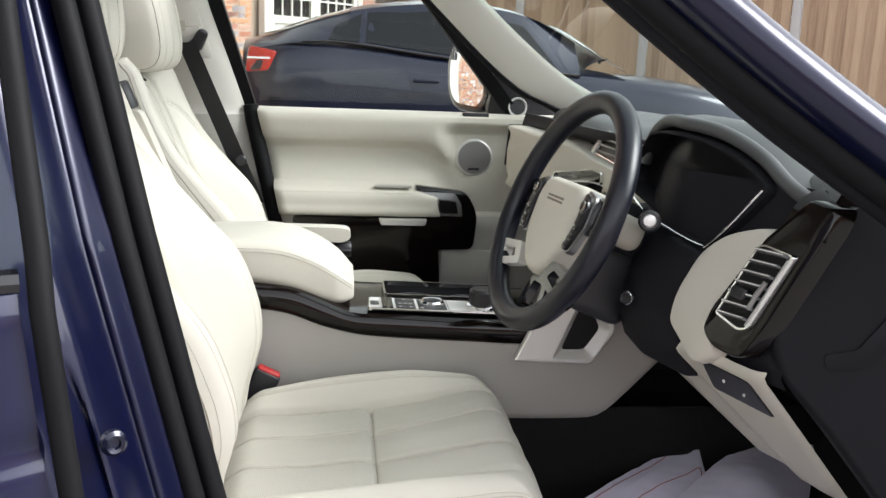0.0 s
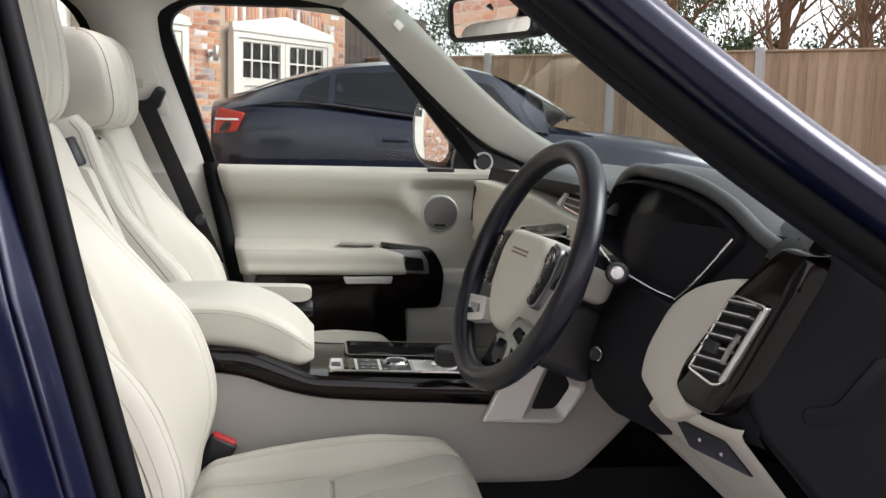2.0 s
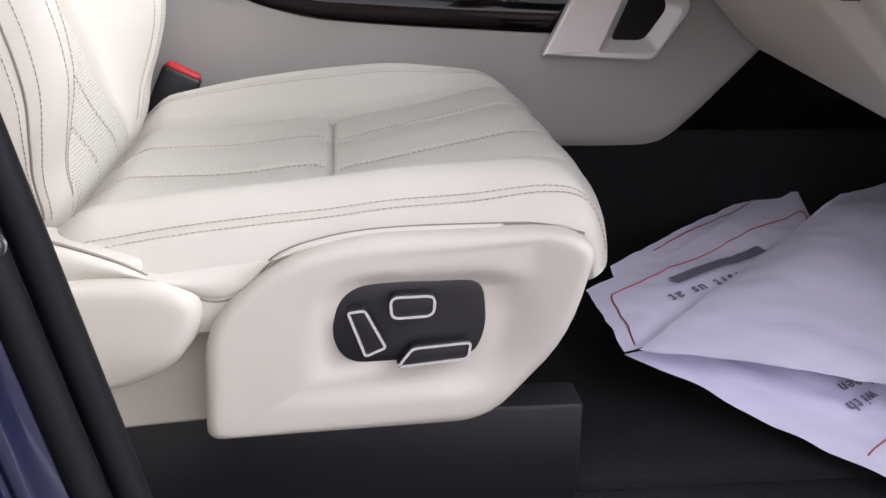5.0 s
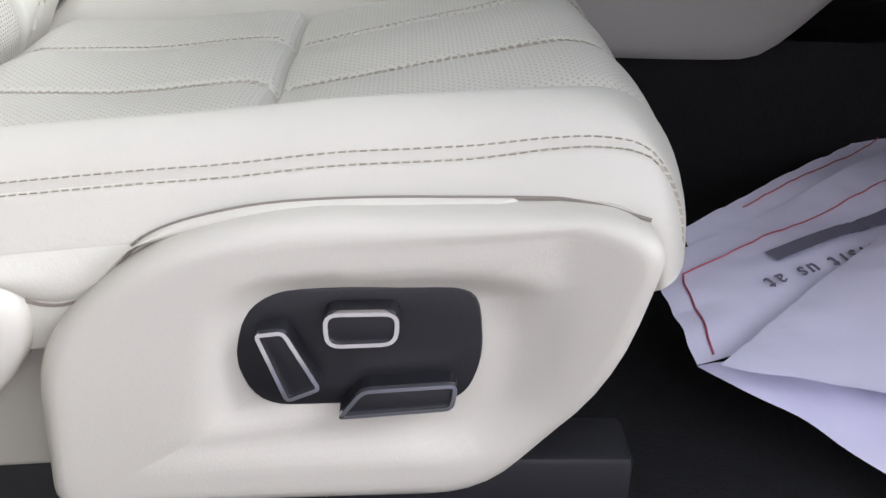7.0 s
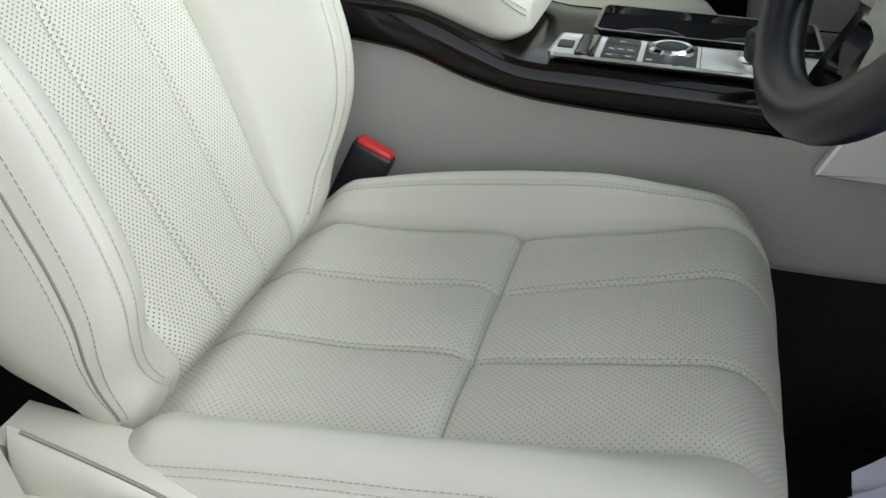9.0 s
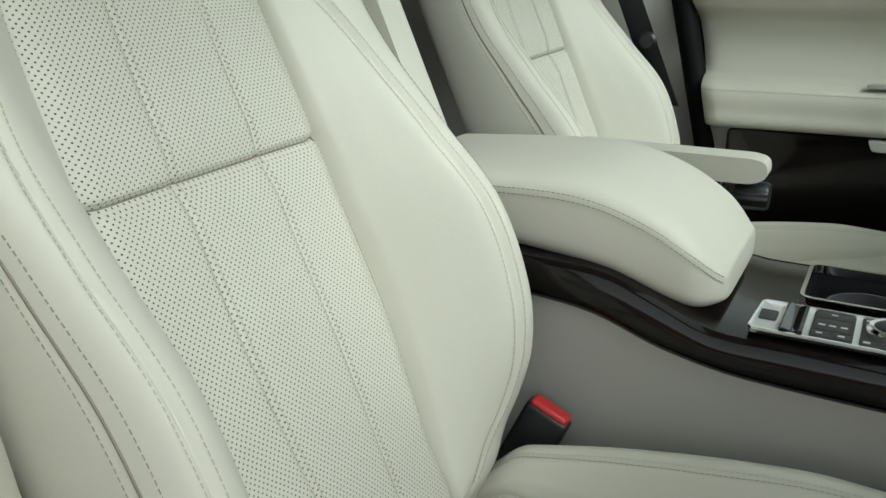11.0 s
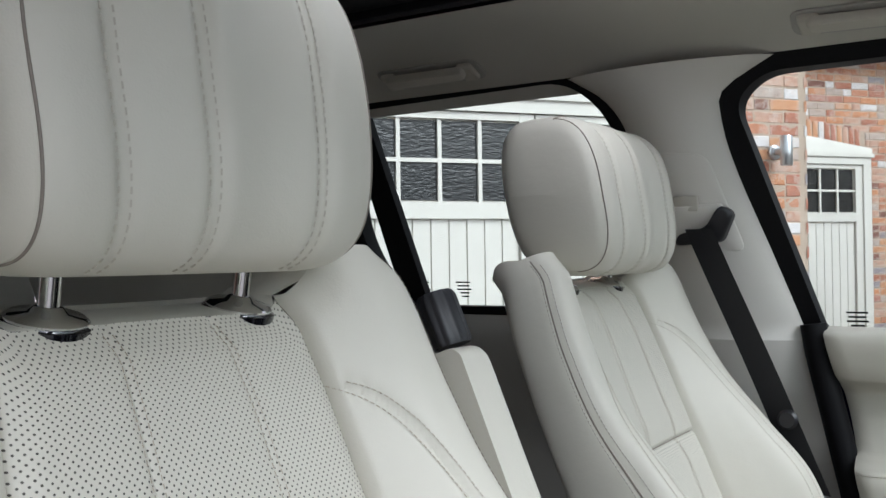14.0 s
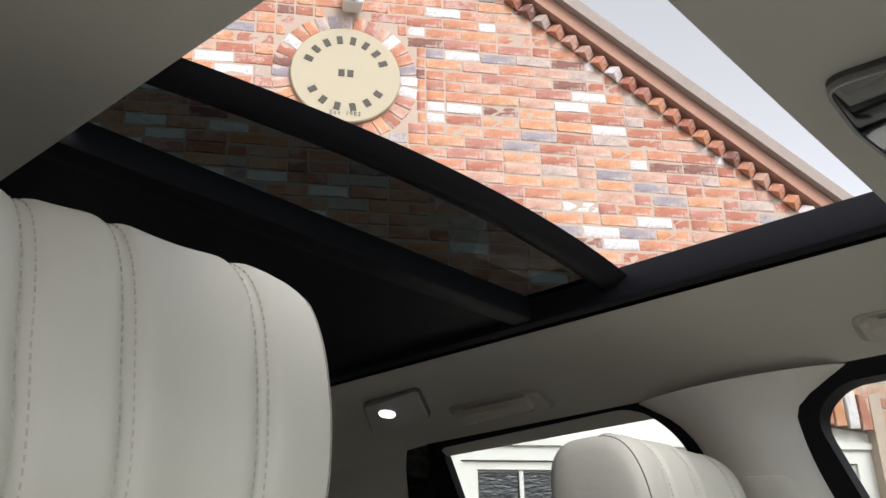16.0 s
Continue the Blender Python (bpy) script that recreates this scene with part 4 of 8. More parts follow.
part("inlay_seam", box(bmesh.new(), (0.2232, -0.110, 0), (0.2240, -0.038, 0.0048), 0, 1, Matrix.Translation((0, 0, flat(0.2236, 0, 0).z))), BLACK_PLASTIC, panel)
knob = part("rotary_shifter", lathe([(0.033, 0.0), (0.033, 0.006), (0.030, 0.008)], aim(flat(0.290, -0.074, 0.005), (0, 0, 1)), 32), CHROME, console, "rotary gear selector with bright base")
part("shifter_cap", lathe([(0.026, 0.0), (0.027, 0.012), (0.0265, 0.026), (0.022, 0.030), (0.0, 0.029)], aim(flat(0.290, -0.074, 0.010), (0, 0, 1)), 32), BLACK_PLASTIC, knob)
well_out = rounded([(0.108, -0.022), (0.345, -0.022), (0.345, 0.088), (0.108, 0.088)], 0.014, 5)
bm = bmesh.new()
loops = [[bm.verts.new(flat(q[0], q[1], h)) for q in o] for o, h in ((shrunk(well_out, 0.002), 0.006), (shrunk(well_out, 0.003), -0.030), (shrunk(well_out, 0.010), -0.034))]
for p, q in zip(loops, loops[1:]):
    for k in range(len(p)):
        bm.faces.new((p[k], p[(k + 1) % len(p)], q[(k + 1) % len(p)], q[k]))
bm.faces.new(loops[-1])
well = part("cup_well", bm, BLACK_PLASTIC, console, "open black cup holder")
part("well_rim", ring_plate(well_out, shrunk(well_out, 0.004), flat, 0.009), CHROME, well, "bright rim")
for x in (0.168, 0.272):
    part("cup_ring", lathe([(0.041, -0.034), (0.041, -0.012), (0.039, -0.010), (0.036, -0.010), (0.036, -0.033)], aim(flat(x, 0.033, 0), (0, 0, 1)), 32), GREY_RUBBER, well, "round cup holder ring")

# bright handle-shaped pocket at the console's front
side = lambda x, z, h: Vector((x, -0.1325 - h + 0.06 * max(0, x - 0.42), z))
po = rounded([(0.340, 0.905), (0.484, 0.898), (0.529, 0.963), (0.490, 1.056), (0.420, 1.075)], [0.004, 0.012, 0.012, 0.012, 0.012], 5)
pc = rounded([(0.409, 0.910), (0.486, 0.908), (0.517, 0.961), (0.492, 1.012), (0.455, 1.022)], [0.006, 0.010, 0.010, 0.012, 0.014], 5)
pi = rounded([(0.428, 0.924), (0.472, 0.923), (0.500, 0.964), (0.482, 0.998), (0.460, 1.004)], [0.008, 0.010, 0.010, 0.010, 0.010], 5)
bm = bmesh.new()
loops = [[bm.verts.new(side(q[0], q[1], h)) for q in o] for o, h in ((po, 0.0), (po, 0.013), (shrunk(po, 0.003), 0.016), (pc, 0.016), (shrunk(pc, 0.002), 0.0145), (pi, 0.003), (pi, 0.001))]
for p, q in zip(loops, loops[1:]):
    for k in range(len(p)):
        bm.faces.new((p[k], p[(k + 1) % len(p)], q[(k + 1) % len(p)], q[k]))
pocket = part("grab_handle", bm, SATIN, console, "satin metal console brace", angle=30)
part("pocket_back", prism(pi, lambda x, z, h: side(x, z, h + 0.0005), 0.002), SCREEN, pocket)

# ---- cabin structure ----
def roof_z(x, y):
    """The headlining: flat in the middle, rolling down to the window tops."""
    a = abs(y)
    drop = table([(0, 0), (0.36, 0.0), (0.44, 0.008), (0.52, 0.028), (0.58, 0.052), (0.64, 0.092)])(a)
    front = 0.16 * max(0, x + 0.055) ** 1.3
    rear = 0.05 * max(0, -1.0 - x)
    return 1.772 - drop - front - rear


OPEN_X, OPEN_R, OPEN_Y = -0.055, -1.02, 0.372
cabin = thing("roof_lining", "pale woven headlining with a glass roof opening", "ceiling", (0, 0, 1.7), kind="structure")
fx = lambda y: 0.265 - 0.10 * (abs(y) / 0.62) ** 2
for s in (-1, 1):
    part("lining_side", grid(lambda x, t: Vector((x, s * (OPEN_Y + (0.640 - OPEN_Y) * t), roof_z(x, OPEN_Y + (0.640 - OPEN_Y) * t))), steps(-2.2, OPEN_X, 50), steps(0, 1, 20)), HEADLINING, cabin)
part("lining_front", grid(lambda t, y: Vector((OPEN_X + (fx(y) - OPEN_X) * t, y, roof_z(OPEN_X + (fx(y) - OPEN_X) * t, y))), steps(0, 1, 14), steps(-0.640, 0.640, 50)), HEADLINING, cabin)
part("lining_rear", grid(lambda x, y: Vector((x, y, roof_z(x, y))), steps(-2.2, OPEN_R, 20), steps(-OPEN_Y, OPEN_Y, 16)), HEADLINING, cabin)

# sunroof
sunroof = thing("sunroof", "open panoramic sunroof with dark tinted glass and black frame", "sunroof", (-0.5, 0, 1.8))
for s in (-1, 1):
    part("side_rail", box(bmesh.new(), (OPEN_R, 0.347 if s > 0 else -0.402, 1.776), (0.0, 0.375 if s > 0 else -0.374, 1.822), 0.006), SOFT_BLACK, sunroof, "black slide rail")
    part("roof_edge", box(bmesh.new(), (-2.2, min(s * 0.376, s * 0.60), 1.795), (0.12, max(s * 0.376, s * 0.60), 1.825), 0.006), BLACK_GLOSS, sunroof)
bow = lambda y: -0.405 + 0.034 * (1 - (y / 0.36) ** 2)
edge = part("glass_edge", grid(lambda y, t: Vector((bow(y) - 0.055 * (t if t < 1 else 1), y, 1.806 - 0.012 * math.sin(t * math.pi))), steps(-0.36, 0.36, 30), steps(0, 1, 8)), SOFT_BLACK, sunroof, "black front edge of the sliding glass")
part("sliding_glass", grid(lambda y, x: Vector((bow(y) + x, y, 1.812)), steps(-0.36, 0.36, 24), steps(-0.72, -0.05, 10)), ROOF_GLASS, sunroof, "dark tinted roof glass")
part("roller_blind", grid(lambda x, y: Vector((x, y, 1.790)), steps(OPEN_R, -0.560, 8), steps(-0.365, 0.365, 8)), SOFT_BLACK, sunroof, "black roller blind")
part("cross_beam", box(bmesh.new(), (-0.60, -0.365, 1.780), (-0.56, 0.365, 1.815), 0.006), SOFT_BLACK, sunroof)

# overhead console at the front of the roof
ohc = thing("overhead_console", "dark glossy overhead console in the headlining", "console", (0.09, 0, 1.75))
oc = rounded([(-0.014, -0.010), (0.20, -0.030), (0.22, 0.080), (0.20, 0.190), (-0.014, 0.170), (-0.020, 0.080)], [0.02, 0.02, 0.02, 0.02, 0.02, 0.01], 4)
part("console_shell", prism(oc, lambda x, y, h: Vector((x, y, roof_z(x, y) + 0.004 - h)), 0.014, 0.005), BLACK_GLOSS, ohc)
part("console_rim", ring_plate(oc, shrunk(oc, 0.003), lambda x, y, h: Vector((x, y, roof_z(x, y) - h)), 0.011), GUNMETAL, ohc)
for y in (0.035, 0.125):
    part("map_lamp", lathe([(0.014, 0), (0.012, 0.004)], aim((0.05, y, roof_z(0.05, y) - 0.010), (0, 0, -1)), 20), SATIN, ohc)

# windows of the left side: (x, z) outlines on a plane that leans in towards the roof
lean = lambda z: 0.80 - 0.38 * (z - 1.25)
leftw = lambda x, z, h: Vector((x, lean(z) - h, z))
FRONT_WIN = rounded([(-0.192, 1.283), (0.475, 1.283), (0.187, 1.618), (0.115, 1.680), (-0.245, 1.678), (-0.292, 1.640)], [0.02, 0.01, 0.05, 0.05, 0.04, 0.04], 6)
REAR_WIN = rounded([(-0.968, 1.318), (-0.60, 1.318), (-0.478, 1.318), (-0.488, 1.630), (-0.555, 1.698), (-0.985, 1.692), (-1.012, 1.660), (-1.052, 1.48), (-1.030, 1.39)], [0.03, 0.0, 0.02, 0.06, 0.06, 0.03, 0.03, 0.05, 0.05], 6)


def grown(o, d):
    return shrunk(o, -d)


def window(name, outline, label, rim=0.020):
    w = thing(name, label, "window", (outline[0][0], 0.8, 1.3), kind="structure")
    part("window_seal", ring_plate(grown(outline, rim), outline, lambda x, z, h: leftw(x, z, h - 0.02), 0.040), RUBBER, w, "black rubber seal")
    g = part("pane", prism(grown(outline, 0.01), lambda x, z, h: leftw(x, z, h - 0.022), 0.004), GLASS, w)
    g.visible_shadow = False
    return w


front_window = window("window_1", FRONT_WIN, "clear front passenger door window with black rubber seal", 0.034)
rear_window = window("window_2", REAR_WIN, "clear rear door window with black rubber seal", 0.060)
part("divider_bar", prism([(-0.995, 1.31), (-0.935, 1.31), (-0.985, 1.70), (-1.035, 1.70)], lambda x, z, h: leftw(x, z, h - 0.015), 0.02, 0.004), RUBBER, rear_window, "black upright divider")


def side_wall(s, name, label):
    """The cabin's side above the belt line, with its pillars: one strip per pillar so that the windows stay open."""
    w = thing(name, label, "pillar", (0, s * 0.75, 1.3), kind="structure")
    put = lambda x, z, h: Vector((x, s * (lean(z) - 0.012 - h), z))
    return w, put


left_side, lput = side_wall(1, "wall_left", "pale inner pillars of the passenger side")
# B pillar, modelled as a rounded upper trim between the two windows
bx_front = table([(1.0, -0.150), (1.19, -0.192), (1.29, -0.216), (1.40, -0.250), (1.55, -0.298), (1.625, -0.310), (1.66, -0.300), (1.70, -0.22)])
bx_rear = table([(1.0, -0.48), (1.30, -0.476), (1.60, -0.470), (1.66, -0.50), (1.70, -0.56)])


def b_pillar(t, z):
    x = bx_rear(z) + (bx_front(z) - bx_rear(z)) * t
    bulge = 0.050 * math.sin(math.pi * min(1, max(0, t))) ** 0.55
    return Vector((x, lean(z) - 0.010 - bulge - 0.008 * smooth01(1.29, 1.28, z), z))


pillar = part("b_pillar_trim", grid(b_pillar, steps(0, 1, 30), steps(1.2735, 1.70, 30)), PILLAR, left_side, "pale plastic pillar trim")
part("b_pillar_lower", grid(b_pillar, steps(0, 1, 30), steps(0.72, 1.2735, 24)), PILLAR, left_side, "pale plastic lower pillar trim")
flap = rounded([(-0.405, 1.415), (-0.292, 1.415), (-0.335, 1.565), (-0.405, 1.57)], [0.01, 0.015, 0.02, 0.01], 4)


def pface(x, z, h):
    t = (x - bx_rear(z)) / (bx_front(z) - bx_rear(z))
    return b_pillar(min(0.97, max(0.03, t)), z) + Vector((0, 0.001 - h, 0))



part("anchor_cover", prism(flap, pface, 0.004, 0.002, rings=4), PILLAR, left_side, "belt anchor cover")
part("release_tab", prism(rounded([(-0.392, 1.478), (-0.352, 1.478), (-0.352, 1.502), (-0.392, 1.502)], 0.003, 3), lambda x, z, h: pface(x, z, h + 0.008), 0.005, 0.002), CREAM_PLASTIC, left_side)
# rear quarter, above and below the rear window
part("rear_door_panel", grid(lambda x, z: Vector((x, min(0.86, lean(z) - 0.02) - 0.03 * smooth01(1.31, 1.25, z), z)), steps(-2.2, -0.476, 20), steps(0.6, 1.302, 20)), SILL_PLASTIC, left_side, "pale rear door panel")
part("c_pillar", grid(lambda t, z: Vector((-2.2 + 1.185 * t + (0.10 if z > 1.55 else 0.0) * t * smooth01(1.5, 1.7, z), lean(z) - 0.02, z)), steps(0, 0.93, 12), steps(1.302, 1.712, 16)), HEADLINING, left_side)
part("rail_trim", grid(lambda x, t: Vector((x, lean(1.70) - 0.004 - 0.016 * t, 1.688 + 0.012 * t)), steps(-1.15, 0.16, 20), steps(0, 1, 3)), HEADLINING, left_side)

# seat belt on the left pillar
part("belt_guide_cover", prism(rounded([(-0.398, 1.432), (-0.345, 1.432), (-0.318, 1.468), (-0.318, 1.490), (-0.398, 1.486)], [0.015, 0.015, 0.01, 0.006, 0.006], 4), lambda x, z, h: pface(x, z, h + 0.004), 0.012, 0.005, 3), PILLAR, left_side, "pale belt guide cover")
belt = thing("seat_belt", "black seat belt hanging from its pillar anchor", "seat belt", (-0.33, 0.64, 1.45))
hook = rounded([(-0.395, 1.425), (-0.320, 1.43), (-0.300, 1.475), (-0.318, 1.488), (-0.338, 1.452), (-0.388, 1.442)], 0.010, 5)
part("belt_guide", prism(hook, lambda x, z, h: pface(x, z, h + 0.006), 0.020, 0.007, 3), BLACK_PLASTIC, belt)
part("webbing", grid(lambda z, t: Vector((-0.345 + (1.44 - z) * 0.41 + (t - 0.5) * 0.046, 0.632 + 0.016 * smooth01(1.45, 1.2, z) - 0.012 * (t - 0.5), z)), steps(1.06, 1.45, 16), steps(0, 1, 4)), BELT, belt)
part("belt_button", lathe([(0.013, -0.004), (0.015, 0.006), (0.011, 0.011)], aim((-0.222, 0.636, 1.168), (0, -1, 0)), 18), BLACK_PLASTIC, belt)

# front left door
door = thing("front_passenger_door", "cream leather-trimmed car door with dark wood pull", "car door", (0.15, 0.75, 0.9))
door_y = table([(0.55, 0.745), (0.88, 0.742), (0.905, 0.730), (1.015, 0.726), (1.022, 0.692), (1.05, 0.690), (1.086, 0.698), (1.098, 0.728), (1.108, 0.752), (1.15, 0.772), (1.192, 0.772), (1.206, 0.756), (1.217, 0.738), (1.245, 0.724), (1.280, 0.720), (1.292, 0.738), (1.295, 0.78)])
door_rear = lambda z: -0.190 + 0.225 * max(0, 1.285 - z)


def door_skin(x, z):
    # the crest of the upper pad sweeps down ahead of the pull
    drop = 0.105 * smooth01(0.22, 0.42, x) * smooth01(1.05, 1.10, z) * smooth01(1.275, 1.225, z)
    y = door_y(z + drop)
    # ahead of it the panel round the speaker is plain
    level = 0.757 - 0.037 * smooth01(1.235, 1.272, z)
    if 1.0 < z < 1.285:
        y += (level - y) * smooth01(0.27, 0.345, x) * smooth01(1.0, 1.03, z)
    return Vector((x, y, z))


def door_panel(z0, z1, n):
    def f(t, z):
        x0 = door_rear(z)
        x = x0 + (0.66 - x0) * t
        p = door_skin(x, z)
        p.y += 0.012 * smooth01(0.02, 0.0, t)
        return p
    return grid(f, steps(0, 1, 60), steps(z0, z1, n))


part("door_top", door_panel(1.085, 1.295, 90), LEATHER, door, "cream leather upper door trim")
part("door_armrest", door_panel(1.017, 1.085, 18), LEATHER, door, "cream leather armrest roll")
part("armrest_stitching", stitches([[door_skin(x, 1.083) + Vector((0, -0.0006, 0)) for x in steps(-0.14, 0.22, 30)]]), THREAD, door)["kind"] = "stuff"
part("window_switches", prism(rounded([(0.115, 0.0), (0.215, 0.0), (0.208, 0.022), (0.120, 0.022)], 0.006, 3), lambda a, b, h: Vector((a, 0.700 + b, 1.097 + h)), 0.006, 0.002), SILL_PLASTIC, door, "grey window switch pad")
part("door_lower", door_panel(0.55, 1.017, 24), SILL_PLASTIC, door)
dplace = lambda x, z, h: Vector((x, 0.735 - h, z))
panel_o = rounded([(-0.096, 0.80), (0.300, 0.80), (0.292, 0.93), (0.385, 0.932), (0.395, 1.03), (0.362, 1.088), (0.225, 1.103), (0.258, 1.018), (-0.096, 1.018)], [0.02, 0.01, 0.01, 0.02, 0.03, 0.02, 0.004, 0.0, 0.012], 4)
part("wood_panel", prism(panel_o, dplace, 0.030, 0.006), WOOD, door, "glossy dark wood door panel")
bez = rounded([(0.268, 1.024), (0.352, 1.022), (0.348, 1.055), (0.330, 1.085), (0.238, 1.087)], 0.006, 4)
bezel = part("handle_bezel", prism(bez, lambda x, z, h: dplace(x, z, h + 0.028), 0.006, 0.002), GUNMETAL, door, "satin metal door pull surround")
cup = rounded([(0.290, 1.030), (0.343, 1.028), (0.335, 1.066), (0.280, 1.070)], 0.008, 4)
part("handle_cup", prism(cup, lambda x, z, h: dplace(x, z, h + 0.034), 0.0015), SCREEN, bezel)
part("cup_rim", ring_plate(cup, shrunk(cup, 0.003), lambda x, z, h: dplace(x, z, h + 0.034), 0.004), CHROME, bezel)
bar_o = rounded([(0.128, 1.016), (0.135, 0.998), (0.252, 0.998), (0.257, 1.016)], 0.004, 3)
part("pull_bar", prism(bar_o, lambda x, z, h: dplace(x, z, h + 0.028), 0.018, 0.004), SATIN, door, "satin metal pull bar")
part("door_pocket", prism(rounded([(0.296, 0.80), (0.480, 0.80), (0.480, 0.925), (0.300, 0.928)], 0.01, 3), dplace, 0.012, 0.004), SILL_PLASTIC, door)
spk = part("door_speaker", lathe([(0.050, 0.0), (0.050, 0.006), (0.046, 0.008), (0.044, 0.006), (0.0, 0.007)], aim((0.384, 0.759, 1.176), (0, -1, 0)), 40), SATIN, door, "round speaker with bright rim")
part("speaker_grille", lathe([(0.0435, 0.0), (0.0435, 0.002), (0.0, 0.003)], aim((0.384, 0.7520, 1.176), (0, -1, 0)), 40), GUNMETAL, spk)
part("speaker_badge", box(bmesh.new(), (0.368, 0.7465, 1.142), (0.398, 0.7500, 1.149), 0.001), BLACK_PLASTIC, spk)
part("lock_slot", box(bmesh.new(), (0.345, 0.725, 1.283), (0.415, 0.745, 1.2965), 0.002), BLACK_PLASTIC, door)
corner = rounded([(0.412, 1.262), (0.625, 1.262), (0.605, 1.335), (0.462, 1.445), (0.435, 1.44)], [0.01, 0.01, 0.02, 0.005, 0.005], 3)
part("mirror_corner", prism(corner, lambda x, z, h: Vector((x, 0.795 - h, z)), 0.028, 0.006), BLACK_PLASTIC, door, "black mirror corner panel")
tw = part("tweeter", lathe([(0.026, 0), (0.026, 0.005), (0.0245, 0.007), (0.0225, 0.004), (0.0, 0.004)], aim((0.496, 0.757, 1.314), (0, -1, 0.1)), 32), SATIN, door, "small round tweeter with bright ring")
part("tweeter_mesh", lathe([(0.0205, 0.0), (0.0205, 0.0045), (0.0, 0.0055)], aim((0.496, 0.756, 1.314), (0, -1, 0.1)), 28), BLACK_PLASTIC, tw)
# rubber between door and pillar
part("door_seal", tube([Vector((door_rear(z) - 0.018, 0.755, z)) for z in steps(0.62, 1.30, 16)], 0.020, 10, up=(0, 1, 0)), RUBBER, door, "black rubber door seal")

# exterior mirror of that door
mirror = thing("door_mirror", "black door mirror reflecting brickwork", "mirror", (0.42, 0.99, 1.37))
mo = rounded([(0.0, 1.318), (0.008, 1.456), (0.050, 1.466), (0.132, 1.464), (0.160, 1.432), (0.157, 1.345), (0.128, 1.309), (0.028, 1.302)], [0.02, 0.02, 0.02, 0.03, 0.03, 0.04, 0.03, 0.02], 5)


def mface(a, b, h):
    return Vector((0.426, 0.900, b)) + Vector((-0.497, 0.868, 0)) * a + Vector((-0.868, -0.497, 0)) * h


part("mirror_housing", prism(grown(mo, 0.022), lambda a, b, h: mface(a, b, h - 0.11), 0.112, 0.014, 4), BLACK_GLOSS, mirror)
part("mirror_glass", prism(mo, lambda a, b, h: mface(a, b, h + 0.004 - ((a - 0.08) ** 2 + (b - 1.385) ** 2) * 0.9 if h > 0 else 0.0), 0.006, rings=10), MIRROR, mirror, "mirror glass")
part("mirror_arm", box(bmesh.new(), (0.43, 0.80, 1.29), (0.52, 0.95, 1.33), 0.012), BLACK_PLASTIC, mirror)

# A pillars and windscreen
pil = thing("a_pillar", "pale trim of the windscreen pillar", "pillar", (0.4, 0.64, 1.45), kind="structure")
AP_LOW = curve([(0.110, 0.575, 1.680), (0.154, 0.582, 1.648), (0.269, 0.622, 1.545), (0.391, 0.665, 1.437), (0.487, 0.694, 1.366), (0.567, 0.708, 1.330), (0.640, 0.715, 1.300)], 40)
AP_UP = curve([(0.165, 0.525, 1.722), (0.238, 0.542, 1.690), (0.331, 0.575, 1.610), (0.453, 0.616, 1.507), (0.581, 0.655, 1.412), (0.695, 0.678, 1.352), (0.78, 0.69, 1.31)], 40)


def a_trim(i, t):
    p = AP_LOW[i].lerp(AP_UP[i], t)
    return p + Vector((-0.35, -0.75, -0.2)) * (0.009 * math.sin(t * math.pi) ** 0.6 - 0.002)


part("pillar_trim", grid(a_trim, list(range(41)), steps(0, 1, 14)), PILLAR, pil)
part("pillar_edge", tube([p + Vector((0.0, 0.012, -0.004)) for p in AP_LOW], 0.010, 8), RUBBER, pil, "black rubber edge")
part("airbag_badge", box(bmesh.new(), (-0.012, -0.002, -0.009), (0.012, 0.002, 0.009), 0.0015, 2, pose(0.245, 0.555, 1.640, 0, 40, 20)), HEADLINING, pil)
ws = thing("windscreen", "clear green-tinted windscreen", "windscreen", (0.6, 0, 1.5), kind="structure")
g = part("pane", grid(lambda t, y: Vector((fx(y) + 0.03 + (1.02 - 0.22 * (y / 0.7) ** 2 - fx(y)) * t, y, 1.700 - 0.05 * (y / 0.7) ** 2 - 0.42 * t)), steps(0, 1, 10), steps(-0.70, 0.70, 20)), SCREEN_GLASS, ws)
g.visible_shadow = False
rv = thing("rear_view_mirror", "black-framed rear-view mirror on the windscreen", "mirror", (0.34, 0, 1.6))
ro = rounded([(-0.125, -0.034), (0.125, -0.034), (0.125, 0.034), (-0.125, 0.034)], 0.018, 5)
rface = lambda a, b, h: Vector((0.358, 0.0, 1.611)) + Matrix.Rotation(radians(24), 3, 'Z') @ Vector((-h - 0.10 * b, -a, b))
part("mirror_frame", prism(grown(ro, 0.006), lambda a, b, h: rface(a, b, h - 0.03), 0.029, 0.012, 4), BLACK_PLASTIC, rv)
part("mirror_glass", prism(ro, lambda a, b, h: rface(a, b, h - 0.002), 0.003), MIRROR, rv)
part("mirror_rim", ring_plate(grown(ro, 0.007), shrunk(ro, 0.001), lambda a, b, h: rface(a, b, h - 0.006), 0.011), BLACK_PLASTIC, rv, "black mirror rim")
part("mirror_stem", tube([(0.36, 0, 1.62), (0.40, 0, 1.665), (0.41, 0, 1.69)], 0.012, 10), BLACK_PLASTIC, rv)

# grab handles and reading lamp over the left windows
def lining(x, y, h):
    """A point of the headlining's side, h below it along its normal."""
    n = Vector((0, roof_z(x, y + 0.005) - roof_z(x, y - 0.005), -0.01)).normalized()
    n.y = -abs(n.y)
    return Vector((x, y, roof_z(x, y))) + n * h


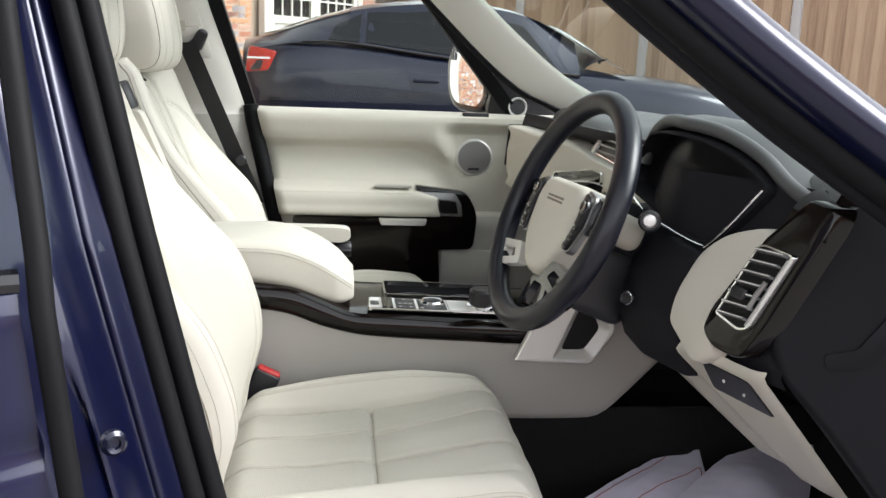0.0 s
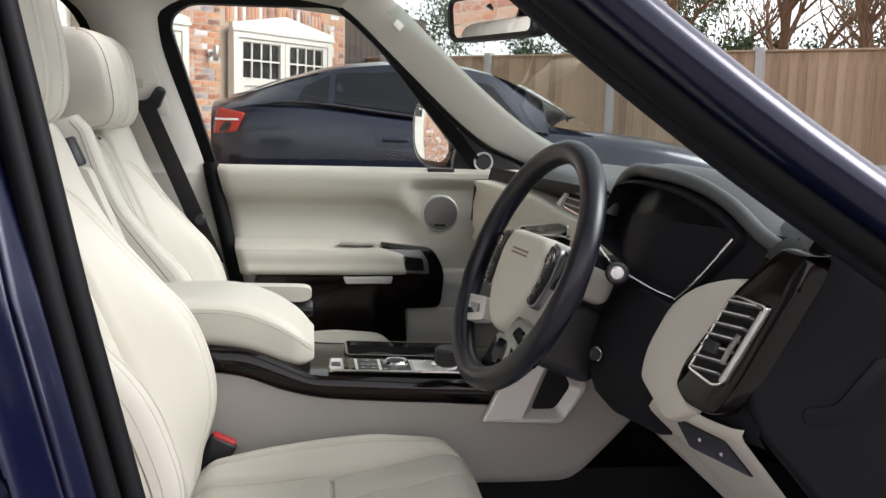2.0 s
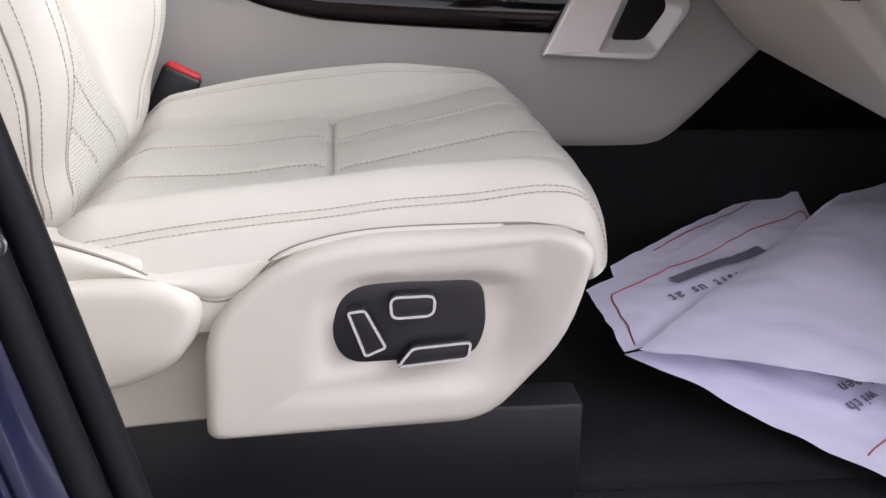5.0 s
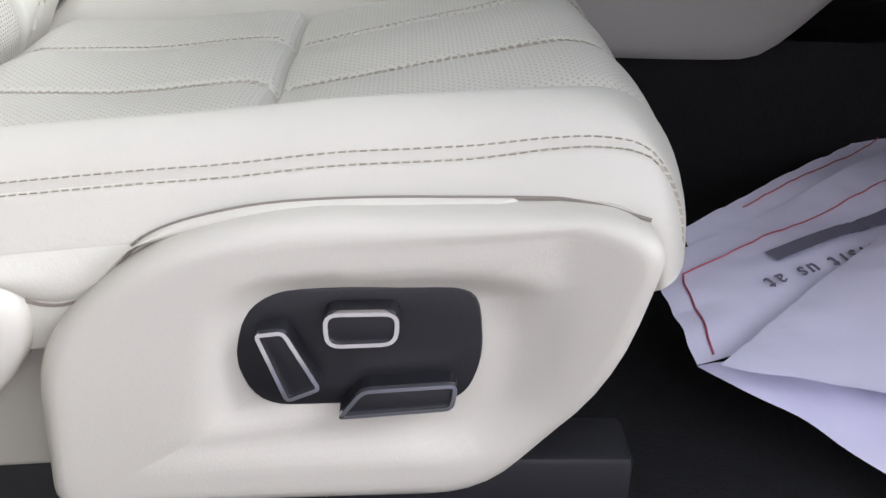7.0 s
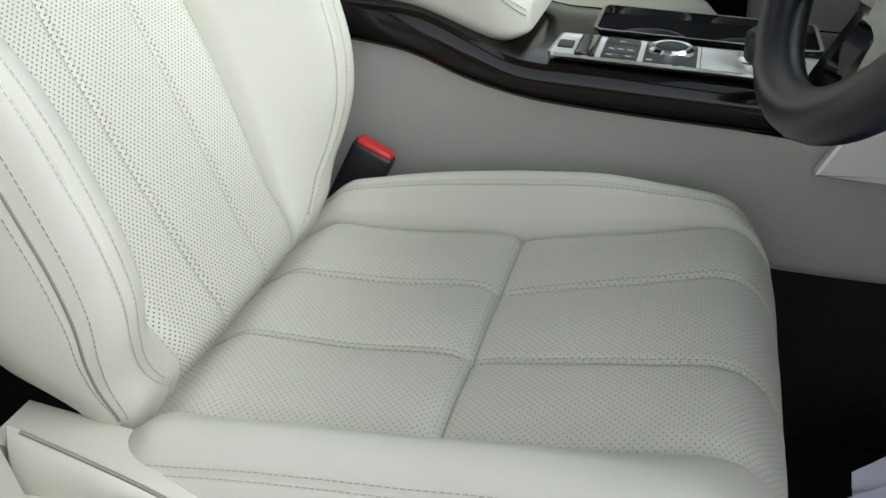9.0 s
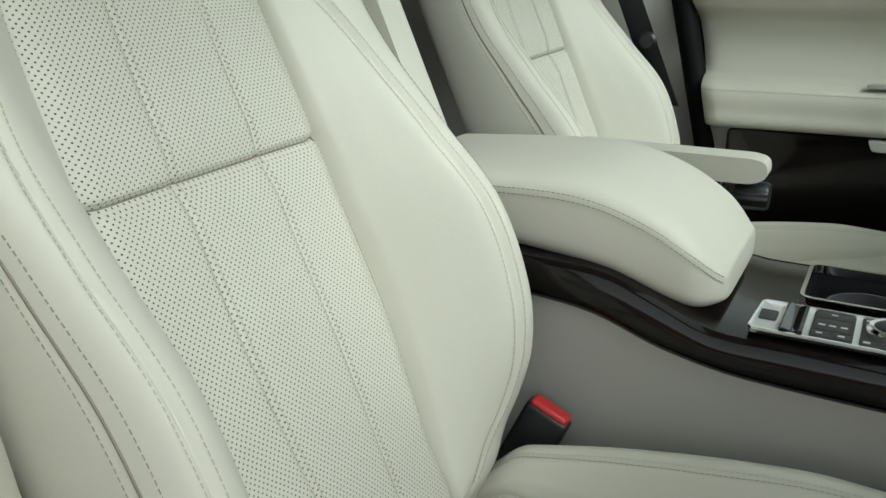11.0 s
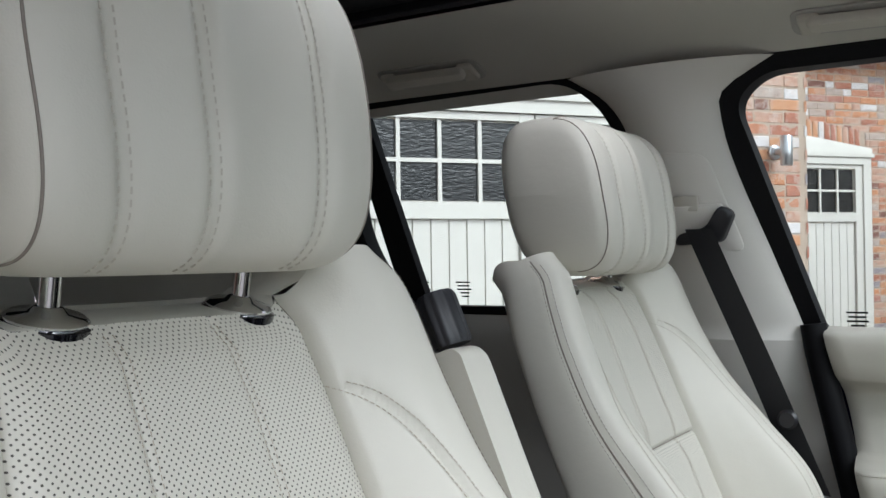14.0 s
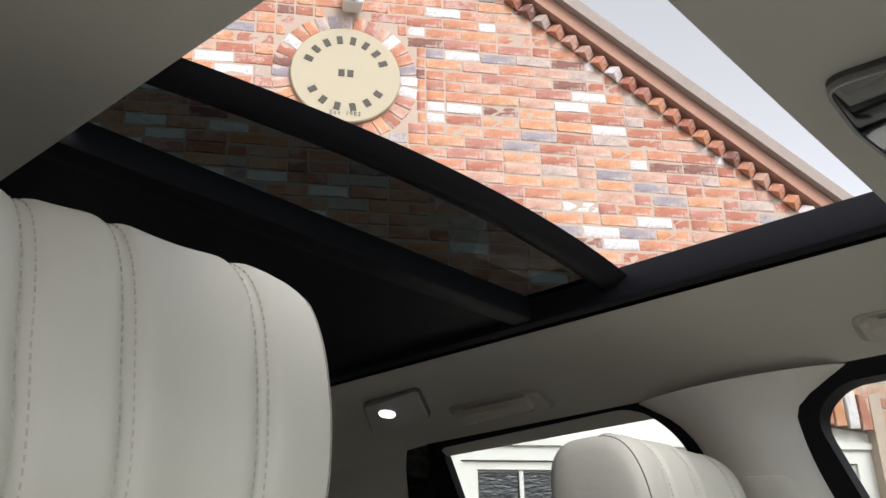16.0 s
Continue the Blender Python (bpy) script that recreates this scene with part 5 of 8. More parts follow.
def grab(x0, x1):
    h = thing("grab_handle", "pale plastic grab handle folded against the headlining", "grab handle", (x0, 0.55, roof_z(x0, 0.55)), "grab handles")
    base = rounded([(x0 - 0.02, 0.533), (x1 + 0.02, 0.533), (x1 + 0.025, 0.585), (x0 - 0.025, 0.585)], 0.018, 5)
    part("handle_recess", prism(base, lining, 0.003, 0.002), SILL_PLASTIC, h, "darker recess behind the handle")
    grip = rounded([(x0, 0.540), (x1, 0.540), (x1 - 0.004, 0.562), (x0 + 0.004, 0.562)], 0.009, 5)
    part("grip", prism(grip, lambda x, y, k: lining(x, y, 0.008 + k), 0.014, 0.006, 3), CREAM_PLASTIC, h)
    for x in (x0 + 0.002, x1 - 0.002):
        part("handle_mount", prism(rounded([(x - 0.014, 0.540), (x + 0.014, 0.540), (x + 0.014, 0.580), (x - 0.014, 0.580)], 0.006, 4), lining, 0.012, 0.005, 3), CREAM_PLASTIC, h)


grab(-0.87, -0.71)
grab(-0.17, 0.02)
lamp = thing("reading_lamp", "small lit reading lamp in the headlining", "lamp", (-0.98, 0.50, roof_z(-0.98, 0.50)))
lo = rounded([(-1.020, 0.462), (-0.885, 0.455), (-0.935, 0.540), (-1.085, 0.552)], 0.010, 4)
part("lamp_bezel", prism(grown(lo, 0.004), lining, 0.006, 0.002), GUNMETAL, lamp, "dark lamp surround")
part("lamp_face", prism(lo, lambda x, y, h: lining(x, y, h + 0.005), 0.005, 0.002), SATIN, lamp, "satin lamp plate")
part("lamp_lens", prism([(-0.995 + 0.016 * math.cos(k * math.pi / 10), 0.496 + 0.014 * math.sin(k * math.pi / 10)) for k in range(20)], lambda x, y, h: lining(x, y, h + 0.0105), 0.003, 0.001), LAMP_LENS, lamp, "lit lens")

# etched marks on the panes
for owner, x, z in ((front_window, -0.150, 1.318), (rear_window, -0.86, 1.365), (rear_window, -0.955, 1.365)):
    for k in range(5):
        w = (0.016, 0.013, 0.016, 0.010, 0.008)[k]
        part("etched_mark", prism([(x - w, z - 0.007 * k), (x + w, z - 0.007 * k), (x + w, z - 0.007 * k - 0.003), (x - w, z - 0.007 * k - 0.003)], lambda a, b, h: leftw(a, b, h - 0.0175), 0.0006), RUBBER, owner)

# ---- dashboard ----
def dash_x(y, z):
    """The face of the dashboard towards the seats."""
    return 0.445 + 0.5 * max(0, -0.47 - y) + 0.25 * max(0, z - 1.11) + 0.9 * max(0, 1.06 - z) + 0.28 * max(0, min(y + 0.40, 0.45))


dash = thing("dashboard", "charcoal and cream dashboard with dark wood veneer", "dashboard", (0.6, 0, 1.1))
dface = lambda y, z, h: Vector((dash_x(y, z) - h, y, z))
part("dash_pad", grid(lambda t, y: Vector((0.572 + 0.10 * max(0, -0.45 - y) + 0.60 * t - 0.20 * t * (y / 0.7) ** 2, y, 1.312 + 0.022 * math.sin(min(1, t * 2.2) * math.pi / 2) - 0.055 * t * t - 0.035 * smooth01(0.06, 0.0, t))), steps(0, 1, 24), steps(-0.70, 0.70, 60)), DASH_PAD, dash, "charcoal padded dash top")
part("dash_core", grid(lambda y, z: dface(y, z, -0.012), steps(-0.69, 0.68, 60), steps(1.05, 1.300, 18)), SOFT_BLACK, dash, "dark dashboard body")
# cream passenger-side band, proud of the dashboard towards the door
band_x = lambda y: 0.525 - 0.085 * smooth01(0.15, 0.62, y)
band_o = rounded([(-0.265, 1.214), (0.10, 1.204), (0.30, 1.180), (0.45, 1.140), (0.56, 1.122), (0.635, 1.138), (0.672, 1.178), (0.664, 1.210), (0.628, 1.266), (0.59, 1.279), (0.30, 1.272), (0.10, 1.250), (-0.265, 1.242)],
                 [0.004, 0.05, 0.08, 0.05, 0.04, 0.03, 0.02, 0.03, 0.02, 0.02, 0.08, 0.05, 0.004], 5)
part("cream_band", prism(band_o, lambda y, z, h: Vector((band_x(y) + 0.12 - h + 0.05 * smooth01(0.58, 0.67, y), y, z)), 0.12, 0.014, 4, rings=5), LEATHER, dash, "cream leather dash band")
fascia = prism(rounded([(-0.26, 1.236), (0.10, 1.246), (0.30, 1.268), (0.62, 1.272), (0.64, 1.306), (-0.26, 1.306)], 0.006, 2), lambda y, z, h: Vector((0.575 - 0.09 * smooth01(0.25, 0.62, y) + 0.4 * (z - 1.25) - h, y, z)), 0.012, 0.003)
part("upper_fascia", fascia, SOFT_BLACK, dash, "dark upper dash strip")
slim = rounded([(0.300, 1.180), (0.300, 1.196), (0.060, 1.232), (0.000, 1.232), (0.000, 1.214), (0.080, 1.208)], 0.005, 3)
keys = part("slim_key_panel", prism(slim, lambda y, z, h: Vector((band_x(y) - h, y, z)), 0.006, 0.002), BLACK_GLOSS, dash, "gloss black key strip with bright rim")
part("strip_rim", ring_plate(grown(slim, 0.003), slim, lambda y, z, h: Vector((band_x(y) - h, y, z)), 0.007), CHROME, keys)
part("band_blade", prism(rounded([(0.678, 1.165), (0.690, 1.165), (0.652, 1.276), (0.638, 1.276)], 0.004, 2), lambda y, z, h: Vector((0.56 - h, y, z)), 0.105, 0.004), BLACK_GLOSS, dash, "gloss black blade at the dash end")
# centre: cream surround, screen and vents
part("centre_surround", prism(rounded([(-0.185, 1.02), (0.115, 1.02), (0.135, 1.205), (-0.16, 1.205)], 0.02, 4), lambda y, z, h: dface(y, z, h - 0.01), 0.040, 0.012, 3), CREAM_PLASTIC, dash, "cream surround of the centre stack")
part("centre_screen", prism(rounded([(-0.135, 1.045), (0.085, 1.045), (0.10, 1.185), (-0.12, 1.185)], 0.012, 4), lambda y, z, h: dface(y, z, h + 0.030), 0.006, 0.002), SCREEN, dash, "dark touch screen")


def vent(outline, n, name, place, knob=None):
    v = part(name, prism(outline, lambda y, z, h: place(y, z, h), 0.004), SCREEN, dash, "air vent with bright frame")
    part("vent_frame", ring_plate(outline, shrunk(outline, 0.0024), place, 0.007), CHROME, v, "bright vent frame")
    ys, zs = [p[0] for p in outline], [p[1] for p in outline]
    for i in range(n):
        z = min(zs) + (max(zs) - min(zs)) * (i + 0.8) / (n + 0.6)
        xs = []
        for a, b in zip(outline, list(outline[1:]) + [outline[0]]):
            if (a[1] - z) * (b[1] - z) < 0:
                xs.append(a[0] + (b[0] - a[0]) * (z - a[1]) / (b[1] - a[1]))
        if len(xs) < 2:
            continue
        lo, hi = min(xs) + 0.006, max(xs) - 0.006
        bm = bmesh.new()
        pts = [place(lo, z, 0.004), place(lo, z + 0.004, 0.013), place(hi, z + 0.004, 0.013), place(hi, z, 0.004)]
        vs = [bm.verts.new(p) for p in pts] + [bm.verts.new(p + Vector((0, 0, 0.0035))) for p in pts]
        for q in ((0, 1, 2, 3), (7, 6, 5, 4), (0, 4, 5, 1), (1, 5, 6, 2), (2, 6, 7, 3), (3, 7, 4, 0)):
            bm.faces.new([vs[k] for k in q])
        slat = part("vent_slat", bm, SLAT, v)
        part("slat_edge", tube([place(lo, z + 0.0058, 0.0133), place(hi, z + 0.0058, 0.0133)], 0.0008, 6), SATIN, slat, "bright slat edge")
    if knob:
        y, z, y1, z1 = knob
        part("vent_slider", prism(rounded([(-0.009, -0.008), (0.009, -0.006), (0.009, 0.008), (-0.009, 0.006)], 0.003, 3), lambda a, b, h: place(y + a, z + b, 0.012 + h), 0.005, 0.0015), BLACK_PLASTIC, v, "black vent slider")
        part("frame_bar", tube([place(y1, z1 - 0.044, 0.0075), place(y1 - 0.012, z1, 0.0075), place(y1 - 0.024, z1 + 0.044, 0.0075)], 0.0042, 8, flat=0.4), SATIN, v, "broad satin side of the frame")
        part("thumb_wheel", tube([place(y1 + 0.001, z1 - 0.022, 0.011), place(y1 - 0.005, z1 - 0.002, 0.013), place(y1 - 0.009, z1 + 0.014, 0.011)], 0.0034, 8), GUNMETAL, v, "ribbed thumb wheel")
    return v


cplace = lambda y, z, h: Vector((0.553 + 0.5 * (z - 1.25) - h, y, z))
vent(rounded([(0.000, 1.250), (0.158, 1.256), (0.140, 1.304), (0.000, 1.302)], 0.010, 4), 4, "centre_vent", cplace)
vent(rounded([(-0.215, 1.246), (-0.016, 1.250), (-0.016, 1.302), (-0.195, 1.300)], 0.010, 4), 4, "centre_vent", cplace)
for a, b, c in ((0.158, 0.190, 0.165), (-0.215, -0.262, -0.232)):
    part("vent_wing", prism(rounded([(a, 1.250), (b, 1.248), (c, 1.300), ((a * 3 + c) / 4, 1.304)], 0.004, 3), cplace, 0.012, 0.004, 3), SATIN, dash, "satin metal vent wing")

# driver's instruments
hood = thing("instrument_binnacle", "black instrument binnacle with padded hood, display off", "instrument panel", (0.55, SEAT_Y, 1.25))
bin_o = rounded([(-0.302, 1.258), (-0.300, 1.274), (-0.322, 1.300), (-0.335, 1.336), (-0.42, 1.347), (-0.50, 1.340), (-0.57, 1.317), (-0.612, 1.290), (-0.566, 1.218), (-0.536, 1.208)], [0.008, 0.01, 0.02, 0.02, 0.04, 0.04, 0.03, 0.012, 0.015, 0.015], 5)
bx = lambda y, z: 0.484 + 0.25 * (z - 1.24) + 0.45 * max(0, -0.44 - y)
bplace = lambda y, z, h: Vector((bx(y, z) - h, y, z))
part("display", prism(bin_o, lambda y, z, h: bplace(y, z, h - 0.02), 0.004, rings=3), SCREEN, hood, "dark display")
part("binnacle_tunnel", ring_plate(grown(bin_o, 0.004), bin_o, lambda y, z, h: bplace(y, z, h - 0.025), 0.040), SOFT_BLACK, hood)
low_edge = [bplace(y, z, 0.020) for y, z in curve([(-0.612, 1.291), (-0.566, 1.217), (-0.536, 1.207), (-0.42, 1.234), (-0.303, 1.259), (-0.299, 1.274)], 40)]
part("bright_edge", tube(low_edge, 0.0020, 8), CHROME, hood, "thin bright edge")
brow = curve([(-0.312, 1.290), (-0.322, 1.335), (-0.36, 1.358), (-0.42, 1.362), (-0.50, 1.355), (-0.57, 1.332), (-0.625, 1.300), (-0.66, 1.285)], 50)


def hood_skin(i, t):
    y, z = brow[i]
    p = bplace(y, z, 0.004)
    p.x += 0.30 * t
    p.z -= 0.070 * t * t - 0.012 * math.sin(min(1, t * 6) * math.pi / 2)
    p.y += (-0.44 - y) * 0.15 * t
    return p


part("hood_pad", grid(hood_skin, list(range(51)), steps(0, 1, 20)), DASH_PAD, hood, "charcoal padded hood")
part("hood_lip", tube([bplace(p.x, p.y, 0.004) + Vector((0.004, 0, 0)) for p in brow], 0.010, 12), DASH_PAD, hood, "stitched padded lip")

# cream and wood panels at the driver's end
part("cream_end_panel", prism(rounded([(-0.600, 1.052), (-0.556, 1.098), (-0.551, 1.140), (-0.568, 1.203), (-0.597, 1.232), (-0.642, 1.248), (-0.664, 1.238), (-0.614, 1.135), (-0.616, 1.106), (-0.628, 1.076)], [0.012, 0.008, 0.02, 0.02, 0.02, 0.01, 0.004, 0.01, 0.01, 0.01], 4), lambda y, z, h: dface(y, z, h), 0.022, 0.007, 3, rings=3), CREAM_PLASTIC, dash, "cream panel beside the vent")
part("wood_end_panel", prism(rounded([(-0.652, 1.238), (-0.690, 1.292), (-0.728, 1.286), (-0.728, 1.262), (-0.694, 1.128), (-0.668, 1.080), (-0.622, 1.088), (-0.610, 1.106), (-0.612, 1.135)], [0.004, 0.006, 0.008, 0.02, 0.02, 0.02, 0.015, 0.008, 0.01], 4), lambda y, z, h: dface(y, z, h), 0.024, 0.006, 3, rings=3), WOOD, dash, "dark wood veneer end panel")
vent(rounded([(-0.628, 1.134), (-0.654, 1.228), (-0.662, 1.231), (-0.702, 1.225), (-0.676, 1.125), (-0.664, 1.122)], [0.005, 0.005, 0.004, 0.006, 0.006, 0.004], 3), 7, "end_vent", lambda y, z, h: dface(y, z, h + 0.024), (-0.657, 1.168, -0.6745, 1.1735))
part("wood_crest", grid(lambda y, t: dface(y + 0.012 * t, 1.252 + 0.046 * math.sin(t * math.pi / 2) + 0.25 * (y + 0.70), 0.024 + 0.002 * t) + Vector((0.060 * (1 - math.cos(t * math.pi / 2)), 0, 0)), steps(-0.727, -0.672, 12), steps(0, 1, 14)), WOOD, dash, "lacquered veneer rolling over the top")
# end of the dashboard, seen with the door open
end = rounded([(0.568, 1.068), (0.548, 1.12), (0.615, 1.277), (0.68, 1.33), (1.05, 1.25), (1.05, 0.60), (0.82, 0.79), (0.725, 0.885), (0.628, 1.003)], [0.01, 0.03, 0.03, 0.05, 0.02, 0.02, 0.03, 0.02, 0.03], 4)
cap = part("end_cap", prism(end, lambda x, z, h: Vector((x, -0.672 - h - 0.10 * max(0, x - 0.62), z)), 0.022, 0.010, 3), SOFT_BLACK, dash, "dark dashboard end cap")
rec = rounded([(0.615, 1.10), (0.655, 1.105), (0.70, 1.165), (0.72, 1.16), (0.672, 1.082), (0.62, 1.080)], 0.008, 3)
part("cap_recess", prism(rec, lambda x, z, h: Vector((x, -0.694 - h - 0.10 * max(0, x - 0.62), z)), 0.003, 0.001), SOFT_BLACK, cap)
# lower knee panel
knee_x = lambda y, z: 0.452 - 0.024 * smooth01(-0.50, -0.56, y) + 0.5 * max(0, -0.47 - y) + 1.05 * max(0, 1.06 - z) + 0.02
kp = lambda y, z, h: Vector((knee_x(y, z) - h, y, z))
knee_low = lambda y: 0.906 + (y + 0.172) * 0.151
knee_top = table([(-0.71, 1.070), (-0.64, 1.072), (-0.600, 1.080), (-0.570, 1.085), (-0.548, 1.055), (-0.520, 1.012), (-0.49, 1.024), (-0.41, 1.030), (-0.25, 1.026), (-0.10, 1.022)])


def knee_skin(s, t):
    y = -0.14 + (-0.605 - 0.075 * t + 0.14) * s
    return kp(y, knee_low(y) + (knee_top(y) - knee_low(y)) * t, 0.008 - 0.010 * smooth01(0.08, 0.0, t) - 0.008 * smooth01(0.985, 1.0, s))


part("knee_panel", grid(knee_skin, steps(0, 1, 110), steps(0, 1, 30)), CREAM_PLASTIC, dash, "cream lower dash panel")
part("column_shroud", prism(rounded([(-0.15, 1.02), (-0.47, 1.024), (-0.530, 1.012), (-0.560, 1.090), (-0.545, 1.150), (-0.555, 1.198), (-0.538, 1.202), (-0.30, 1.224), (-0.18, 1.205)], [0.01, 0.01, 0.004, 0.01, 0.02, 0.01, 0.01, 0.01, 0.02], 4), lambda y, z, h: dface(y, z, h - 0.010), 0.020, 0.006, rings=4), SOFT_BLACK, dash, "black lower dash cover")
tri = rounded([(-0.597, 1.060), (-0.652, 1.048), (-0.636, 0.992), (-0.563, 1.008)], 0.005, 3)
sw = part("switch_pod", prism(tri, lambda y, z, h: kp(y, z, h + 0.008), 0.004, 0.0015), BLACK_PLASTIC, dash, "small black switch panel")
for y, z in ((-0.606, 1.034), (-0.622, 1.020)):
    part("pod_mark", box(bmesh.new(), (-0.001, -0.003, -0.003), (0.001, 0.003, 0.003), 0.0006, 1, Matrix.Translation(kp(y, z, 0.0125))), SATIN, sw)
ign = part("start_socket", lathe([(0.0105, 0), (0.0105, 0.005), (0.0090, 0.007), (0.0082, 0.004), (0.0, 0.004)], aim(dface(-0.478, 1.113, 0.016), (-0.75, -0.65, 0.1)), 28), CHROME, dash, "round bright-rimmed socket")
part("socket_face", lathe([(0.0080, 0), (0.0080, 0.005), (0.0, 0.006)], aim(dface(-0.478, 1.113, 0.016), (-0.75, -0.65, 0.1)), 24), BLACK_PLASTIC, ign)

# steering wheel
WC = Vector((0.345, SEAT_Y, 1.224))
wheel = thing("steering_wheel", "dark leather steering wheel with cream hub and satin spokes", "steering wheel", WC)
# local axes: x to the driver's right, y up in the wheel's plane, z towards the driver
wz = Vector((-0.914, -0.127, 0.386)).normalized()
wx = wz.cross(Vector((0, 0, 1))).normalized() * -1
wy = wz.cross(wx)
WM = Matrix.Translation(WC) @ Matrix((wx, wy, wz)).transposed().to_4x4()
rim = [WM @ Vector((0.174 * math.sin(a), 0.174 * math.cos(a), 0.0)) for a in steps(0, 2 * math.pi, 96)[:-1]]
part("rim", tube(rim, 0.0175, 18, True), WHEEL_LEATHER, wheel, "dark blue-black leather rim")
hub_o = rounded([(-0.070, 0.047), (0.070, 0.047), (0.083, 0.020), (0.074, -0.045), (0.030, -0.102), (-0.030, -0.102), (-0.074, -0.045), (-0.083, 0.020)], [0.02, 0.02, 0.025, 0.03, 0.03, 0.03, 0.03, 0.025], 5)
wl = lambda a, b, h: WM @ Vector((a, b, h))
hub = part("hub", prism(hub_o, lambda a, b, h: wl(a, b, h - 0.048 - 0.5 * (a * a + b * b)), 0.060, 0.016, 5, rings=5), LEATHER, wheel, "cream leather airbag cover")
for dy in (-0.003, 0.003):
    part("hub_mark", box(bmesh.new(), (-0.030, -0.0016, 0.010), (0.030, 0.0016, 0.0125), 0.0006, 1, WM @ Matrix.Translation((0, 0.014 + dy, 0))), THREAD_AND_SHADE, hub)
for s in (-1, 1):
    flip = (lambda o: o) if s > 0 else (lambda o: o[::-1])
    so = flip(rounded([(s * 0.060, 0.045), (s * 0.165, 0.030), (s * 0.168, -0.012), (s * 0.066, -0.022)], 0.006, 3))
    spoke = part("spoke", prism(so, lambda a, b, h: wl(a, b, h - 0.022), 0.018, 0.005), BLACK_GLOSS, wheel, "black spoke with switches")
    trim = flip(rounded([(s * 0.076, 0.046), (s * 0.108, 0.038), (s * 0.113, -0.004), (s * 0.096, -0.050), (s * 0.075, -0.053), (s * 0.081, -0.010)], 0.010, 4))
    part("switch_trim", prism(trim, lambda a, b, h: wl(a, b, h - 0.010), 0.012, 0.003), GUNMETAL, spoke, "satin metal switch surround")
    podo = flip(rounded([(s * 0.082, 0.040), (s * 0.106, 0.034), (s * 0.110, -0.006), (s * 0.094, -0.047), (s * 0.079, -0.049), (s * 0.086, -0.008)], 0.008, 4))
    pod = part("switch_pod", prism(podo, lambda a, b, h: wl(a, b, h + 0.001), 0.006, 0.002), BLACK_PLASTIC, spoke, "black switch pod")
    part("spoke_pad", lathe([(0.0105, 0), (0.0105, 0.009), (0.008, 0.0105), (0.0, 0.0095)], WM @ Matrix.Translation((s * 0.096, 0.020, 0.0)), 24), BLACK_GLOSS, spoke)
    part("pad_ring", ring_plate([(s * 0.096 + 0.0115 * math.cos(k * math.pi / 12), 0.020 + 0.0115 * math.sin(k * math.pi / 12)) for k in range(24)], [(s * 0.096 + 0.0108 * math.cos(k * math.pi / 12), 0.020 + 0.0108 * math.sin(k * math.pi / 12)) for k in range(24)], lambda a, b, h: wl(a, b, h + 0.004), 0.004), GUNMETAL, spoke)
    for k, b0 in enumerate((-0.012, -0.028, -0.041)):
        part("pod_key", box(bmesh.new(), (-0.007, -0.0045, 0.006), (0.007, 0.0045, 0.0095), 0.0015, 2, WM @ Matrix.Translation((s * (0.097 - 0.004 * k), b0, 0))), BLACK_GLOSS, spoke)
    lo_o = flip(rounded([(s * 0.166, -0.080), (s * 0.070, -0.068), (s * 0.045, -0.100), (s * 0.146, -0.124)], [0.004, 0.004, 0.012, 0.012], 4))
    lo_i = flip(rounded([(s * 0.128, -0.086), (s * 0.084, -0.080), (s * 0.072, -0.094), (s * 0.120, -0.106)], 0.005, 4))
    # twin of the satin spoke, coloured black where it sinks into shade
    part("lower_spoke", ring_plate(lo_o, lo_i, lambda a, b, h: wl(a, b, h - 0.012), 0.016), SATIN if s < 0 else BLACK_GLOSS, wheel, "satin metal lower spoke" if s < 0 else "lower spoke coloured dark as if in shade")
foot_o = rounded([(-0.030, -0.098), (0.030, -0.098), (0.046, -0.166), (-0.046, -0.166)], 0.008, 3)
foot_i = rounded([(-0.018, -0.112), (0.018, -0.112), (0.028, -0.154), (-0.028, -0.154)], 0.006, 3)
part("bottom_spoke", ring_plate(foot_o, foot_i, lambda a, b, h: wl(a, b, h - 0.034), 0.014), BLACK_GLOSS, wheel, "dark bottom spoke")
part("column_lower", box(bmesh.new(), (-0.058, -0.125, -0.150), (0.062, -0.016, -0.050), 0.018, 4, WM), BLACK_PLASTIC, wheel, "black lower column shroud")
part("column_cowl", box(bmesh.new(), (-0.052, -0.014, -0.115), (0.075, 0.036, -0.040), 0.018, 4, WM), CREAM_PLASTIC, wheel, "cream steering column cowl")
part("column", lathe([(0.045, -0.03), (0.055, -0.09), (0.06, -0.16)], WM, 20), SOFT_BLACK, wheel)
stalk = thing("column_stalk", "black steering column stalk with pale end button", "switch", (0.44, -0.55, 1.24))
part("stalk_body", lathe([(0.010, -0.11), (0.0115, -0.022), (0.015, -0.014), (0.015, 0.004), (0.012, 0.008)], aim((0.432, -0.545, 1.237), (-0.35, -0.9, 0.15)), 22), BLACK_PLASTIC, stalk)
part("stalk_button", lathe([(0.0090, 0.0), (0.0090, 0.009), (0.0072, 0.0115), (0.0, 0.012)], aim((0.432, -0.545, 1.237), (-0.35, -0.9, 0.15)), 22), SATIN, stalk, "pale end button")
part("shift_paddle", prism(rounded([(0.075, 0.03), (0.10, 0.05), (0.11, -0.02), (0.085, -0.03)], 0.006, 3), lambda a, b, h: wl(a, b, h - 0.055), 0.008, 0.003), BLACK_PLASTIC, wheel)

